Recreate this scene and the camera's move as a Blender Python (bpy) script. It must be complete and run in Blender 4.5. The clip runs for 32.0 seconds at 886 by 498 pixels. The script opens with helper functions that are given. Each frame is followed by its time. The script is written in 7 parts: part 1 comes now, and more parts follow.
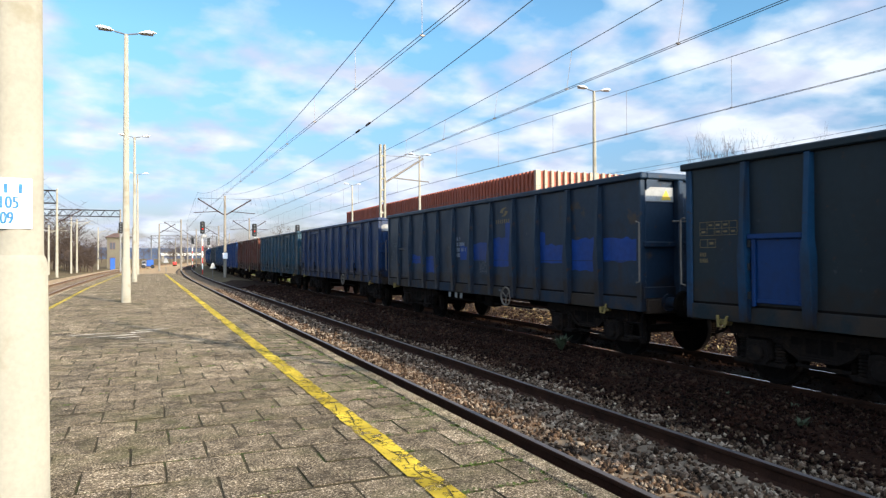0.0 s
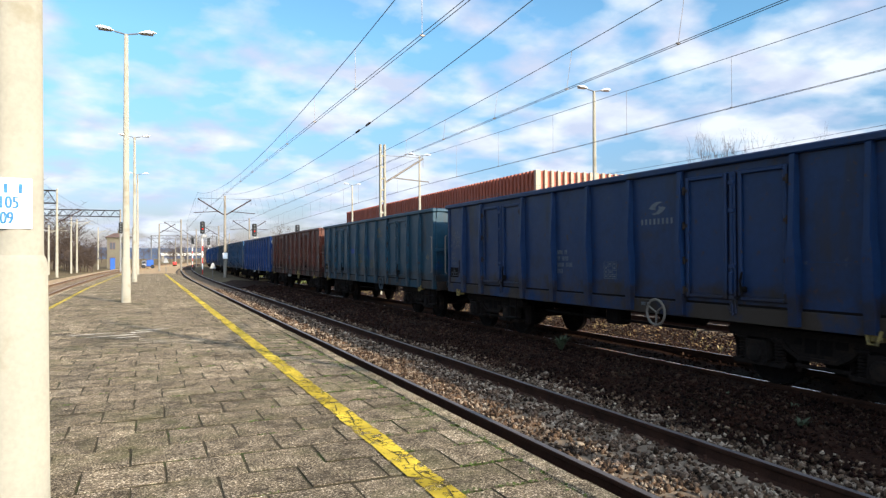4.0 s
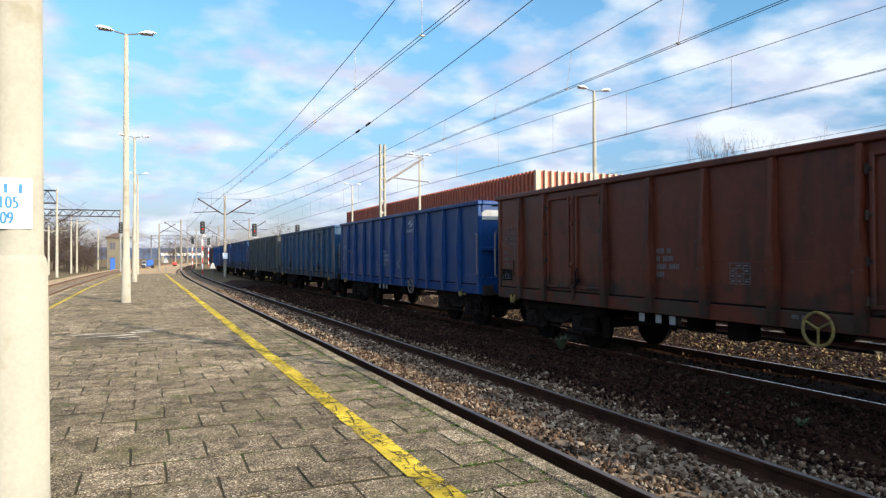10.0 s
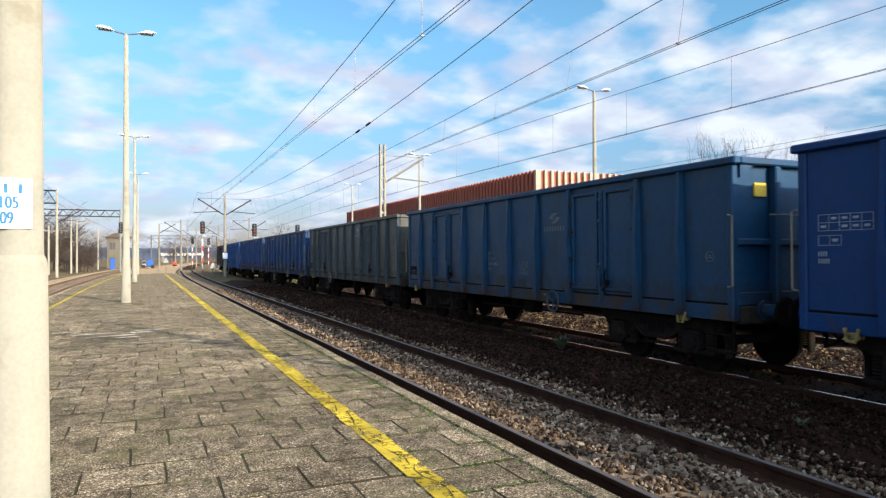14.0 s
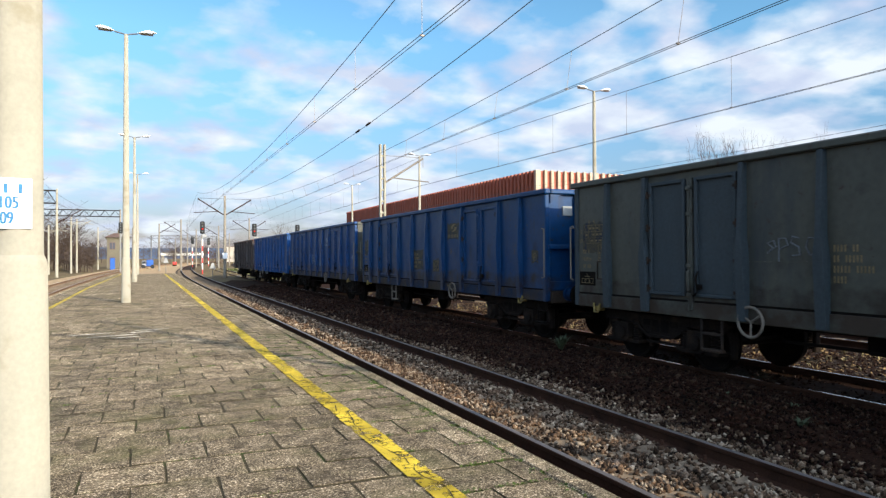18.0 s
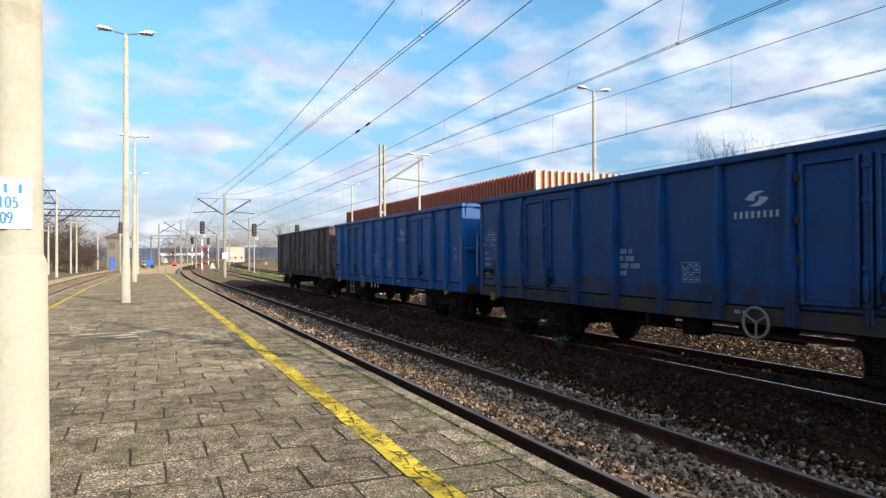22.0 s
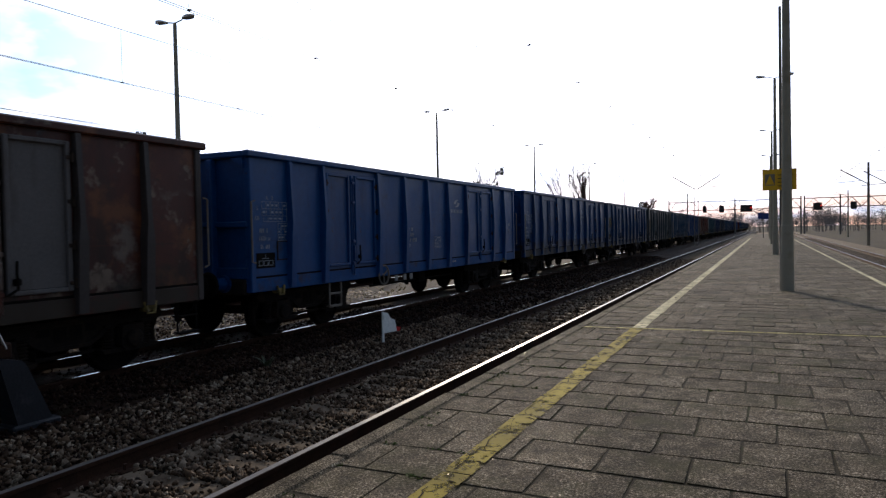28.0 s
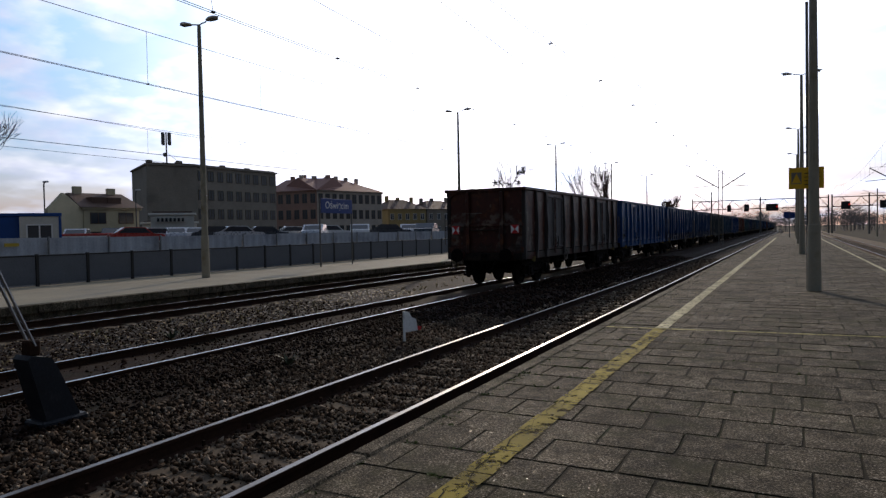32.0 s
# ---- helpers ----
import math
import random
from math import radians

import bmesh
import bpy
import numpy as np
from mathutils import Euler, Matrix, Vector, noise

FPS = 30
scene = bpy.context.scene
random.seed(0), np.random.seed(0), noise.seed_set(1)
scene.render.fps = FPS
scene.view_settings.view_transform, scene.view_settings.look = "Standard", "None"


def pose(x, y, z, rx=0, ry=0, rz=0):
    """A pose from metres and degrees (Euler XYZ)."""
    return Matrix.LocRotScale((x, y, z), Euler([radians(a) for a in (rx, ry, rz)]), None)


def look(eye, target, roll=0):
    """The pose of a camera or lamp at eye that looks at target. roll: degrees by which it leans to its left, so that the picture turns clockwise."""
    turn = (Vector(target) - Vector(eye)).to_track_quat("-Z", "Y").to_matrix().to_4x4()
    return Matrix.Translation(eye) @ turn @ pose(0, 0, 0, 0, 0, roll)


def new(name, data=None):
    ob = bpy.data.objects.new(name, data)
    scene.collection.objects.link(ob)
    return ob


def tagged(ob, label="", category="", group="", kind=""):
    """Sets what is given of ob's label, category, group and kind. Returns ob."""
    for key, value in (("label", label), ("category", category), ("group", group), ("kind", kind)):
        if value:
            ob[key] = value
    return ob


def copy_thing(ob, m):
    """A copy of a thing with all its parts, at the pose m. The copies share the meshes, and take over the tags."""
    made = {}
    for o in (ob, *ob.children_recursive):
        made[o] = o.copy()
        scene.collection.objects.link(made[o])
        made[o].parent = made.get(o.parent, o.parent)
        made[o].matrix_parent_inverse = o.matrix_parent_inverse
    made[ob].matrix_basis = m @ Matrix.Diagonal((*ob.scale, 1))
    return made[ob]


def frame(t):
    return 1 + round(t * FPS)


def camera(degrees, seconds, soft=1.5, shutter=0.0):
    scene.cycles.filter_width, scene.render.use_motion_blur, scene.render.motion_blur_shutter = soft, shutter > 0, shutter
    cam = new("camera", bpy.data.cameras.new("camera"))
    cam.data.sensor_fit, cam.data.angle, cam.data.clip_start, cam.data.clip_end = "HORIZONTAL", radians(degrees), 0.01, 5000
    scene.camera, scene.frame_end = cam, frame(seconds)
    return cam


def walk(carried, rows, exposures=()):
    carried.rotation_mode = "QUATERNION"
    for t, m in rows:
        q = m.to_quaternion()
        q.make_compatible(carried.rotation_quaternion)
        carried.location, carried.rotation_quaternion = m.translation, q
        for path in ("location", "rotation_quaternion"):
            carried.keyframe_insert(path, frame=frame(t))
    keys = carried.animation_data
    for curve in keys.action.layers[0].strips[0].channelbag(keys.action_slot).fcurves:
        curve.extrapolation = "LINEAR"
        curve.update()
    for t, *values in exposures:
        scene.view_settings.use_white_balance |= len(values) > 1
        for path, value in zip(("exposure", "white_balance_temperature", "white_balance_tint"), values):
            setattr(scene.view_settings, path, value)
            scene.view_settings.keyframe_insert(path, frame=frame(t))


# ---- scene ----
# ---- camera and its way ----
cam = camera(66.6, 32.0, soft=1.35, shutter=0.12)
EYE = (0.0, 0.0, 1.863)
TURNS = [(0.0, -23.88, 0.63, 0.29), (9.0, -23.88, 0.63, 0.29), (22.0, -23.9, 0.63, 0.29), (22.5, -23.94, 0.63, 0.3), (23.0, -24.02, 0.63, 0.3),
         (23.25, -25.3, 0.6, 0.33), (23.5, -28.25, 0.56, 0.4), (24.0, -43.2, 0.4, 0.8), (24.2, -53.4, 0.26, 1.0), (24.5, -68.95, 0.1, 1.15),
         (24.6, -74.4, 0.0, 1.2), (25.0, -94.9, -0.41, 1.12), (25.5, -112.14, -0.7, 1.25), (26.0, -127.92, -1.0, 1.26), (26.2, -133.62, -1.05, 1.15), (26.5, -141.5, -1.2, 1.06),
         (26.9, -149.2, -1.35, 1.07), (27.4, -153.6, -1.43, 1.08), (28.0, -154.4, -1.46, 1.08), (28.5, -154.08, -1.47, 1.09), (29.0, -153.51, -1.46, 1.1), (29.5, -153.18, -1.46, 1.1),
         (30.0, -152.95, -1.48, 1.11), (31.0, -152.72, -1.48, 1.1), (32.0, -152.61, -1.48, 1.09)]
walk(cam, [(t, pose(*EYE, 90 + p, r, y)) for t, y, p, r in TURNS],
     exposures=[(0.0, 1.0, 6500, 10), (8.0, 0.97, 6500, 10), (14.0, 0.92, 6500, 9), (23.3, 0.92, 6500, 9), (24.6, 1.08, 6500, 10), (25.4, 2.15, 6500, 12), (26.4, 2.5, 6500, 14),
                (27.4, 0.5, 6550, 15), (28.5, -0.72, 6600, 16), (30.0, -0.76, 6600, 16), (31.0, -0.9, 6600, 16), (32.0, -1.02, 6600, 16)])

# ---- sky and sun ----
SUN_AZ, SUN_EL = 159.5, 20.0   # degrees clockwise from the way of the track, and over the horizon


def node_tree(owner):
    owner.use_nodes = True
    nt = owner.node_tree
    nt.nodes.clear()
    return nt


def node(nt, kind, values=None, operation=None):
    n = nt.nodes.new(kind)
    if operation:
        n.operation = operation
    for k, v in (values or {}).items():
        n.inputs[k].default_value = v
    return n


def make_sky():
    world = bpy.data.worlds.new("sky")
    scene.world = world
    nt = node_tree(world)
    lk = nt.links.new
    sky = node(nt, "ShaderNodeTexSky")
    sky.sky_type, sky.sun_disc, sky.sun_elevation, sky.sun_rotation = "NISHITA", False, radians(SUN_EL), radians(SUN_AZ)
    sky.air_density, sky.dust_density, sky.ozone_density = 1.0, 0.6, 1.6
    co = node(nt, "ShaderNodeTexCoord")
    sep = node(nt, "ShaderNodeSeparateXYZ")
    lk(co.outputs["Generated"], sep.inputs[0])
    up = node(nt, "ShaderNodeMath", {1: 0.0}, operation="MAXIMUM")
    lk(sep.outputs["Z"], up.inputs[0])
    lift = node(nt, "ShaderNodeMath", {1: 0.24}, operation="ADD")
    lk(up.outputs[0], lift.inputs[0])
    px = node(nt, "ShaderNodeMath", operation="DIVIDE")
    py = node(nt, "ShaderNodeMath", operation="DIVIDE")
    lk(sep.outputs["X"], px.inputs[0]), lk(lift.outputs[0], px.inputs[1])
    lk(sep.outputs["Y"], py.inputs[0]), lk(lift.outputs[0], py.inputs[1])
    flat = node(nt, "ShaderNodeCombineXYZ", {2: 31.538})
    lk(px.outputs[0], flat.inputs[0]), lk(py.outputs[0], flat.inputs[1])
    big = node(nt, "ShaderNodeTexNoise", {"Scale": 3.6, "Detail": 8.0, "Roughness": 0.5, "Distortion": 0.0})
    lk(flat.outputs[0], big.inputs["Vector"])
    cover = node(nt, "ShaderNodeValToRGB")
    cover.color_ramp.elements[0].position, cover.color_ramp.elements[1].position = 0.415, 0.61
    lk(big.outputs["Fac"], cover.inputs[0])
    shade = node(nt, "ShaderNodeTexNoise", {"Scale": 4.6, "Detail": 5.0})
    lk(flat.outputs[0], shade.inputs["Vector"])
    tone = node(nt, "ShaderNodeValToRGB")
    tone.color_ramp.elements[0].position, tone.color_ramp.elements[0].color = 0.38, (5.7, 6.5, 8.4, 1)
    tone.color_ramp.elements[1].position, tone.color_ramp.elements[1].color = 0.62, (8.3, 9.0, 9.8, 1)
    lk(shade.outputs["Fac"], tone.inputs[0])
    # thin cloud scatters the sun's light forward: brighter round the sun
    dot = node(nt, "ShaderNodeVectorMath", operation="DOT_PRODUCT")
    dot.inputs[1].default_value = (math.sin(radians(SUN_AZ)) * math.cos(radians(SUN_EL)), math.cos(radians(SUN_AZ)) * math.cos(radians(SUN_EL)), math.sin(radians(SUN_EL)))
    lk(co.outputs["Generated"], dot.inputs[0])
    near = node(nt, "ShaderNodeMapRange", {"From Min": 0.74, "From Max": 1.0, "To Min": 0.0, "To Max": 1.0})
    lk(dot.outputs["Value"], near.inputs["Value"])
    power = node(nt, "ShaderNodeMath", {1: 2.2}, operation="POWER")
    lk(near.outputs[0], power.inputs[0])
    gain = node(nt, "ShaderNodeMath", {1: 9.0, 2: 0.0}, operation="MULTIPLY_ADD")
    lk(power.outputs[0], gain.inputs[0])
    lift_up = node(nt, "ShaderNodeMapRange", {"From Min": 0.1, "From Max": 1.0, "To Min": 1.05, "To Max": 4.8})
    lk(dot.outputs["Value"], lift_up.inputs["Value"]), lk(lift_up.outputs[0], gain.inputs[2])
    bright = node(nt, "ShaderNodeVectorMath", operation="SCALE")
    lk(tone.outputs[0], bright.inputs[0]), lk(gain.outputs[0], bright.inputs["Scale"])
    rich = node(nt, "ShaderNodeHueSaturation", {"Hue": 0.486, "Saturation": 1.2, "Value": 1.0})
    lk(sky.outputs[0], rich.inputs["Color"])
    # the air is clear: less haze along the horizon
    clear = node(nt, "ShaderNodeValToRGB")
    clear.color_ramp.elements[0].position, clear.color_ramp.elements[0].color = 0.0, (0.60, 0.585, 0.98, 1)
    clear.color_ramp.elements[1].position, clear.color_ramp.elements[1].color = 0.3, (1.98, 2.06, 2.2, 1)
    lk(up.outputs[0], clear.inputs[0])
    hue = node(nt, "ShaderNodeVectorMath", operation="MULTIPLY")
    lk(rich.outputs[0], hue.inputs[0]), lk(clear.outputs[0], hue.inputs[1])
    # the sky on the sun's side is brighter as a whole
    side = node(nt, "ShaderNodeMapRange", {"From Min": 0.1, "From Max": 1.0, "To Min": 1.0, "To Max": 3.4})
    lk(dot.outputs["Value"], side.inputs["Value"])
    deep = node(nt, "ShaderNodeVectorMath", operation="SCALE")
    lk(hue.outputs[0], deep.inputs[0]), lk(side.outputs[0], deep.inputs["Scale"])
    veil = node(nt, "ShaderNodeMath", {1: 1.0}, operation="MULTIPLY")
    lk(power.outputs[0], veil.inputs[0])
    most = node(nt, "ShaderNodeMath", operation="MAXIMUM")
    lk(cover.outputs[0], most.inputs[0]), lk(veil.outputs[0], most.inputs[1])
    mix = node(nt, "ShaderNodeMixRGB")
    lk(most.outputs[0], mix.inputs[0]), lk(deep.outputs[0], mix.inputs[1]), lk(bright.outputs[0], mix.inputs[2])
    bg = node(nt, "ShaderNodeBackground", {"Strength": 0.055})
    lk(mix.outputs[0], bg.inputs[0])
    out = node(nt, "ShaderNodeOutputWorld")
    lk(bg.outputs[0], out.inputs[0])


make_sky()
az, el = radians(SUN_AZ), radians(SUN_EL)
SUN_DIR = Vector((math.sin(az) * math.cos(el), math.cos(az) * math.cos(el), math.sin(el)))
sun = new("sun", bpy.data.lights.new("sun", "SUN"))
sun.data.energy, sun.data.angle, sun.data.color = 5.0, radians(0.6), (1.0, 0.87, 0.66)
sun.matrix_world = look(SUN_DIR * 100, (0, 0, 0))


# ---- materials ----
MATS = {}


def mat(name, base, rough=0.7, metal=0.0, var=0.25, scale=6.0, fine=60.0, bump=0.15, spots=None, island=0.0, spot_scale=2.0, spot_amt=0.5, space="Object", obj_rand=0.0, streak=False, spec=0.2):
    """A surface with two scales of variation, optional stains of another colour, and fine relief."""
    if name in MATS:
        return MATS[name]
    m = bpy.data.materials.new(name)
    nt = node_tree(m)
    lk = nt.links.new
    co = node(nt, "ShaderNodeTexCoord")
    if space == "World":
        vec = node(nt, "ShaderNodeNewGeometry").outputs["Position"]
    else:
        # each object takes its own piece of the pattern
        seed = node(nt, "ShaderNodeMath", {1: 41.0}, operation="MULTIPLY")
        lk(node(nt, "ShaderNodeObjectInfo").outputs["Random"], seed.inputs[0])
        move = node(nt, "ShaderNodeVectorMath", operation="ADD")
        lk(co.outputs["Object"], move.inputs[0]), lk(seed.outputs[0], move.inputs[1])
        vec = move.outputs[0]
    b = node(nt, "ShaderNodeBsdfPrincipled", {"Roughness": rough, "Metallic": metal, "Specular IOR Level": 0.5 if metal > 0.3 or rough < 0.35 else spec, "Diffuse Roughness": 0.45 if spec < 0.1 else 0.0})
    n1 = node(nt, "ShaderNodeTexNoise", {"Scale": scale, "Detail": 5.0, "Roughness": 0.6})
    n2 = node(nt, "ShaderNodeTexNoise", {"Scale": fine, "Detail": 3.0})
    lk(vec, n1.inputs["Vector"]), lk(vec, n2.inputs["Vector"])
    add = node(nt, "ShaderNodeMath", operation="ADD")
    lk(n1.outputs["Fac"], add.inputs[0]), lk(n2.outputs["Fac"], add.inputs[1])
    rng = node(nt, "ShaderNodeMapRange", {"From Min": 0.7, "From Max": 1.3, "To Min": 1 - var, "To Max": 1 + var})
    lk(add.outputs[0], rng.inputs["Value"])
    fac = rng.outputs[0]
    if island or obj_rand:
        src = node(nt, "ShaderNodeNewGeometry").outputs["Random Per Island"] if island else node(nt, "ShaderNodeObjectInfo").outputs["Random"]
        amt = island or obj_rand
        r2 = node(nt, "ShaderNodeMapRange", {"To Min": 1 - amt, "To Max": 1 + amt})
        lk(src, r2.inputs["Value"])
        mul = node(nt, "ShaderNodeMath", operation="MULTIPLY")
        lk(fac, mul.inputs[0]), lk(r2.outputs[0], mul.inputs[1])
        fac = mul.outputs[0]
    sc = node(nt, "ShaderNodeVectorMath", operation="SCALE")
    sc.name = "base"
    sc.inputs[0].default_value = base
    lk(fac, sc.inputs["Scale"])
    col = sc.outputs[0]
    if spots:
        if streak:
            mp = node(nt, "ShaderNodeMapping")
            mp.inputs["Scale"].default_value = (1.0, 1.0, 0.22)
            lk(vec, mp.inputs["Vector"])
            svec = mp.outputs[0]
        else:
            svec = vec
        n3 = node(nt, "ShaderNodeTexNoise", {"Scale": spot_scale, "Detail": 6.0, "Roughness": 0.65})
        lk(svec, n3.inputs["Vector"])
        ramp = node(nt, "ShaderNodeValToRGB")
        ramp.color_ramp.elements[0].position, ramp.color_ramp.elements[1].position = 0.62 - 0.22 * spot_amt, 0.78 - 0.22 * spot_amt
        lk(n3.outputs["Fac"], ramp.inputs[0])
        mx = node(nt, "ShaderNodeMixRGB")
        mx.inputs[2].default_value = (*spots, 1)
        lk(ramp.outputs[0], mx.inputs[0]), lk(col, mx.inputs[1])
        col = mx.outputs[0]
    lk(col, b.inputs["Base Color"])
    rr = node(nt, "ShaderNodeMapRange", {"From Min": 0.3, "From Max": 0.7, "To Min": max(0.05, rough - 0.12), "To Max": min(1.0, rough + 0.12)})
    lk(n1.outputs["Fac"], rr.inputs["Value"]), lk(rr.outputs[0], b.inputs["Roughness"])
    if bump:
        bp = node(nt, "ShaderNodeBump", {"Strength": bump, "Distance": 0.01})
        lk(add.outputs[0], bp.inputs["Height"]), lk(bp.outputs[0], b.inputs["Normal"])
    out = node(nt, "ShaderNodeOutputMaterial")
    lk(b.outputs[0], out.inputs[0])
    MATS[name] = m
    return m


def glow(name, color, strength):
    m = bpy.data.materials.new(name)
    nt = node_tree(m)
    e = node(nt, "ShaderNodeEmission", {"Color": (*color, 1), "Strength": strength})
    nt.links.new(e.outputs[0], node(nt, "ShaderNodeOutputMaterial").inputs[0])
    return m


# ---- mesh building ----
class Shape:
    """Gathers vertices and faces of one mesh."""

    def __init__(self):
        self.v, self.f, self.m = [], [], []

    def add(self, verts, faces, mi=0, at=None):
        n = len(self.v)
        self.v += [tuple(at @ Vector(p)) for p in verts] if at else [tuple(p) for p in verts]
        self.f += [tuple(i + n for i in f) for f in faces]
        self.m += [mi] * len(faces)
        return self

    def box(self, x0, x1, y0, y1, z0, z1, bev=0.0, mi=0, at=None):
        if bev <= 0:
            vs = [(x, y, z) for x in (x0, x1) for y in (y0, y1) for z in (z0, z1)]
            fs = [(0, 1, 3, 2), (4, 6, 7, 5), (0, 4, 5, 1), (2, 3, 7, 6), (0, 2, 6, 4), (1, 5, 7, 3)]
            return self.add(vs, fs, mi, at)
        b = min(bev, 0.49 * min(x1 - x0, y1 - y0, z1 - z0))
        vs, idx = [], {}
        for sx in (0, 1):
            for sy in (0, 1):
                for sz in (0, 1):
                    X, Y, Z = (x0, x1)[sx], (y0, y1)[sy], (z0, z1)[sz]
                    xi, yi, zi = X + (b, -b)[sx], Y + (b, -b)[sy], Z + (b, -b)[sz]
                    for k, p in enumerate(((X, yi, zi), (xi, Y, zi), (xi, yi, Z))):
                        idx[sx, sy, sz, k] = len(vs)
                        vs.append(p)
        fs = []
        for s in (0, 1):
            q = [(s, 0, 0, 0), (s, 1, 0, 0), (s, 1, 1, 0), (s, 0, 1, 0)]
            fs.append([idx[a] for a in (q if s else q[::-1])])
            q = [(0, s, 0, 1), (1, s, 0, 1), (1, s, 1, 1), (0, s, 1, 1)]
            fs.append([idx[a] for a in (q[::-1] if s else q)])
            q = [(0, 0, s, 2), (1, 0, s, 2), (1, 1, s, 2), (0, 1, s, 2)]
            fs.append([idx[a] for a in (q if s else q[::-1])])
        for a in (0, 1):
            for c in (0, 1):
                fs.append([idx[0, a, c, 1], idx[1, a, c, 1], idx[1, a, c, 2], idx[0, a, c, 2]])
                fs.append([idx[a, 0, c, 0], idx[a, 1, c, 0], idx[a, 1, c, 2], idx[a, 0, c, 2]])
                fs.append([idx[a, c, 0, 0], idx[a, c, 1, 0], idx[a, c, 1, 1], idx[a, c, 0, 1]])
                for e in (0, 1):
                    fs.append([idx[a, c, e, 0], idx[a, c, e, 1], idx[a, c, e, 2]])
        return self.add(vs, fs, mi, at)

    def tube(self, p, q, r0, r1=None, n=10, mi=0, caps=True):
        p, q = Vector(p), Vector(q)
        r1 = r0 if r1 is None else r1
        w = (q - p).normalized()
        a = w.orthogonal().normalized()
        b = w.cross(a)
        vs = []
        for c, r in ((p, r0), (q, r1)):
            vs += [c + a * (r * math.cos(2 * math.pi * i / n)) + b * (r * math.sin(2 * math.pi * i / n)) for i in range(n)]
        fs = [(i, (i + 1) % n, n + (i + 1) % n, n + i) for i in range(n)]
        if caps:
            fs += [tuple(range(n))[::-1], tuple(range(n, 2 * n))]
        return self.add(vs, fs, mi)

    def wire(self, pts, r, n=6, mi=0):
        """One bent rod through the points."""
        pts = [Vector(p) for p in pts]
        k, last, a = len(self.v), len(pts) - 1, None
        for i, p in enumerate(pts):
            d = (pts[min(i + 1, last)] - pts[max(i - 1, 0)]).normalized()
            a = d.orthogonal().normalized() if a is None else (a - d * a.dot(d)).normalized()
            b = d.cross(a)
            self.v += [tuple(p + a * (r * math.cos(2 * math.pi * j / n)) + b * (r * math.sin(2 * math.pi * j / n))) for j in range(n)]
        for i in range(last):
            self.f += [(k + i * n + j, k + i * n + (j + 1) % n, k + (i + 1) * n + (j + 1) % n, k + (i + 1) * n + j) for j in range(n)]
        self.f += [tuple(range(k, k + n))[::-1], tuple(range(k + last * n, k + (last + 1) * n))]
        self.m += [mi] * (last * n + 2)
        return self

    def lathe(self, profile, n=16, mi=0, at=None):
        """profile: (radius, z) from the bottom up."""
        vs, fs = [], []
        for r, z in profile:
            vs += [(r * math.cos(2 * math.pi * i / n), r * math.sin(2 * math.pi * i / n), z) for i in range(n)]
        for k in range(len(profile) - 1):
            fs += [(k * n + i, k * n + (i + 1) % n, (k + 1) * n + (i + 1) % n, (k + 1) * n + i) for i in range(n)]
        fs += [tuple(range(n))[::-1], tuple(range((len(profile) - 1) * n, len(profile) * n))]
        return self.add(vs, fs, mi, at)

    def prism(self, outline, y0, y1, mi=0, at=None):
        """An outline in x, z drawn along y."""
        n = len(outline)
        vs = [(x, y0, z) for x, z in outline] + [(x, y1, z) for x, z in outline]
        fs = [(i, (i + 1) % n, n + (i + 1) % n, n + i) for i in range(n)] + [tuple(range(n))[::-1], tuple(range(n, 2 * n))]
        return self.add(vs, fs, mi, at)

    def mesh(self, name, mats, smooth=False):
        me = bpy.data.meshes.new(name)
        me.from_pydata(self.v, [], self.f)
        for m in mats if isinstance(mats, (list, tuple)) else [mats]:
            me.materials.append(m)
        if any(self.m):
            me.polygons.foreach_set("material_index", self.m)
        bm = bmesh.new()
        bm.from_mesh(me)
        bmesh.ops.recalc_face_normals(bm, faces=bm.faces)
        bm.to_mesh(me)
        bm.free()
        if smooth:
            me.polygons.foreach_set("use_smooth", [True] * len(me.polygons))
            me.set_sharp_from_angle(angle=radians(38))
        return me


def part(name, shape, material, parent=None, label="", at=None, smooth=False):
    """ONE mesh object, under a thing or a part of it. shape may be a ready mesh."""
    me = shape if isinstance(shape, bpy.types.Mesh) else shape.mesh(name, material, smooth)
    ob = new(name, me)
    if parent is not None:
        ob.parent = parent
    if at is not None:
        ob.matrix_basis = at
    if label:
        ob["label"] = label
    return ob


def thing(name, label, category, group="", kind="", at=None):
    ob = new(name)
    ob.empty_display_size = 0.2
    if at is not None:
        ob.matrix_basis = at
    return tagged(ob, label, category, group, kind)


def words(text, size, material, parent, at, name="lettering", squeeze=1.0):
    """Lettering in the built-in font as a mesh; at: its middle, x along the line, z out of the board."""
    cu = bpy.data.curves.new("text", "FONT")
    cu.body, cu.size, cu.extrude, cu.align_x, cu.align_y = text, size, 0.0015, "CENTER", "CENTER"
    tmp = bpy.data.objects.new("text", cu)
    me = bpy.data.meshes.new_from_object(tmp)
    bpy.data.objects.remove(tmp)
    bpy.data.curves.remove(cu)
    me.transform(Matrix.Diagonal((squeeze, 1, 1, 1)))
    me.materials.clear()
    me.materials.append(material)
    return part(name, me, None, parent, at=at)


# Lines of the place: x of the tracks' middles, heights over the rail head
TRACK_1, TRACK_2, TRACK_3, TRACK_0 = 4.352, 9.14, 14.73, -5.35
PLAT_Z = 0.26
BEND_Y, BEND_R = 46.0, 1300.0


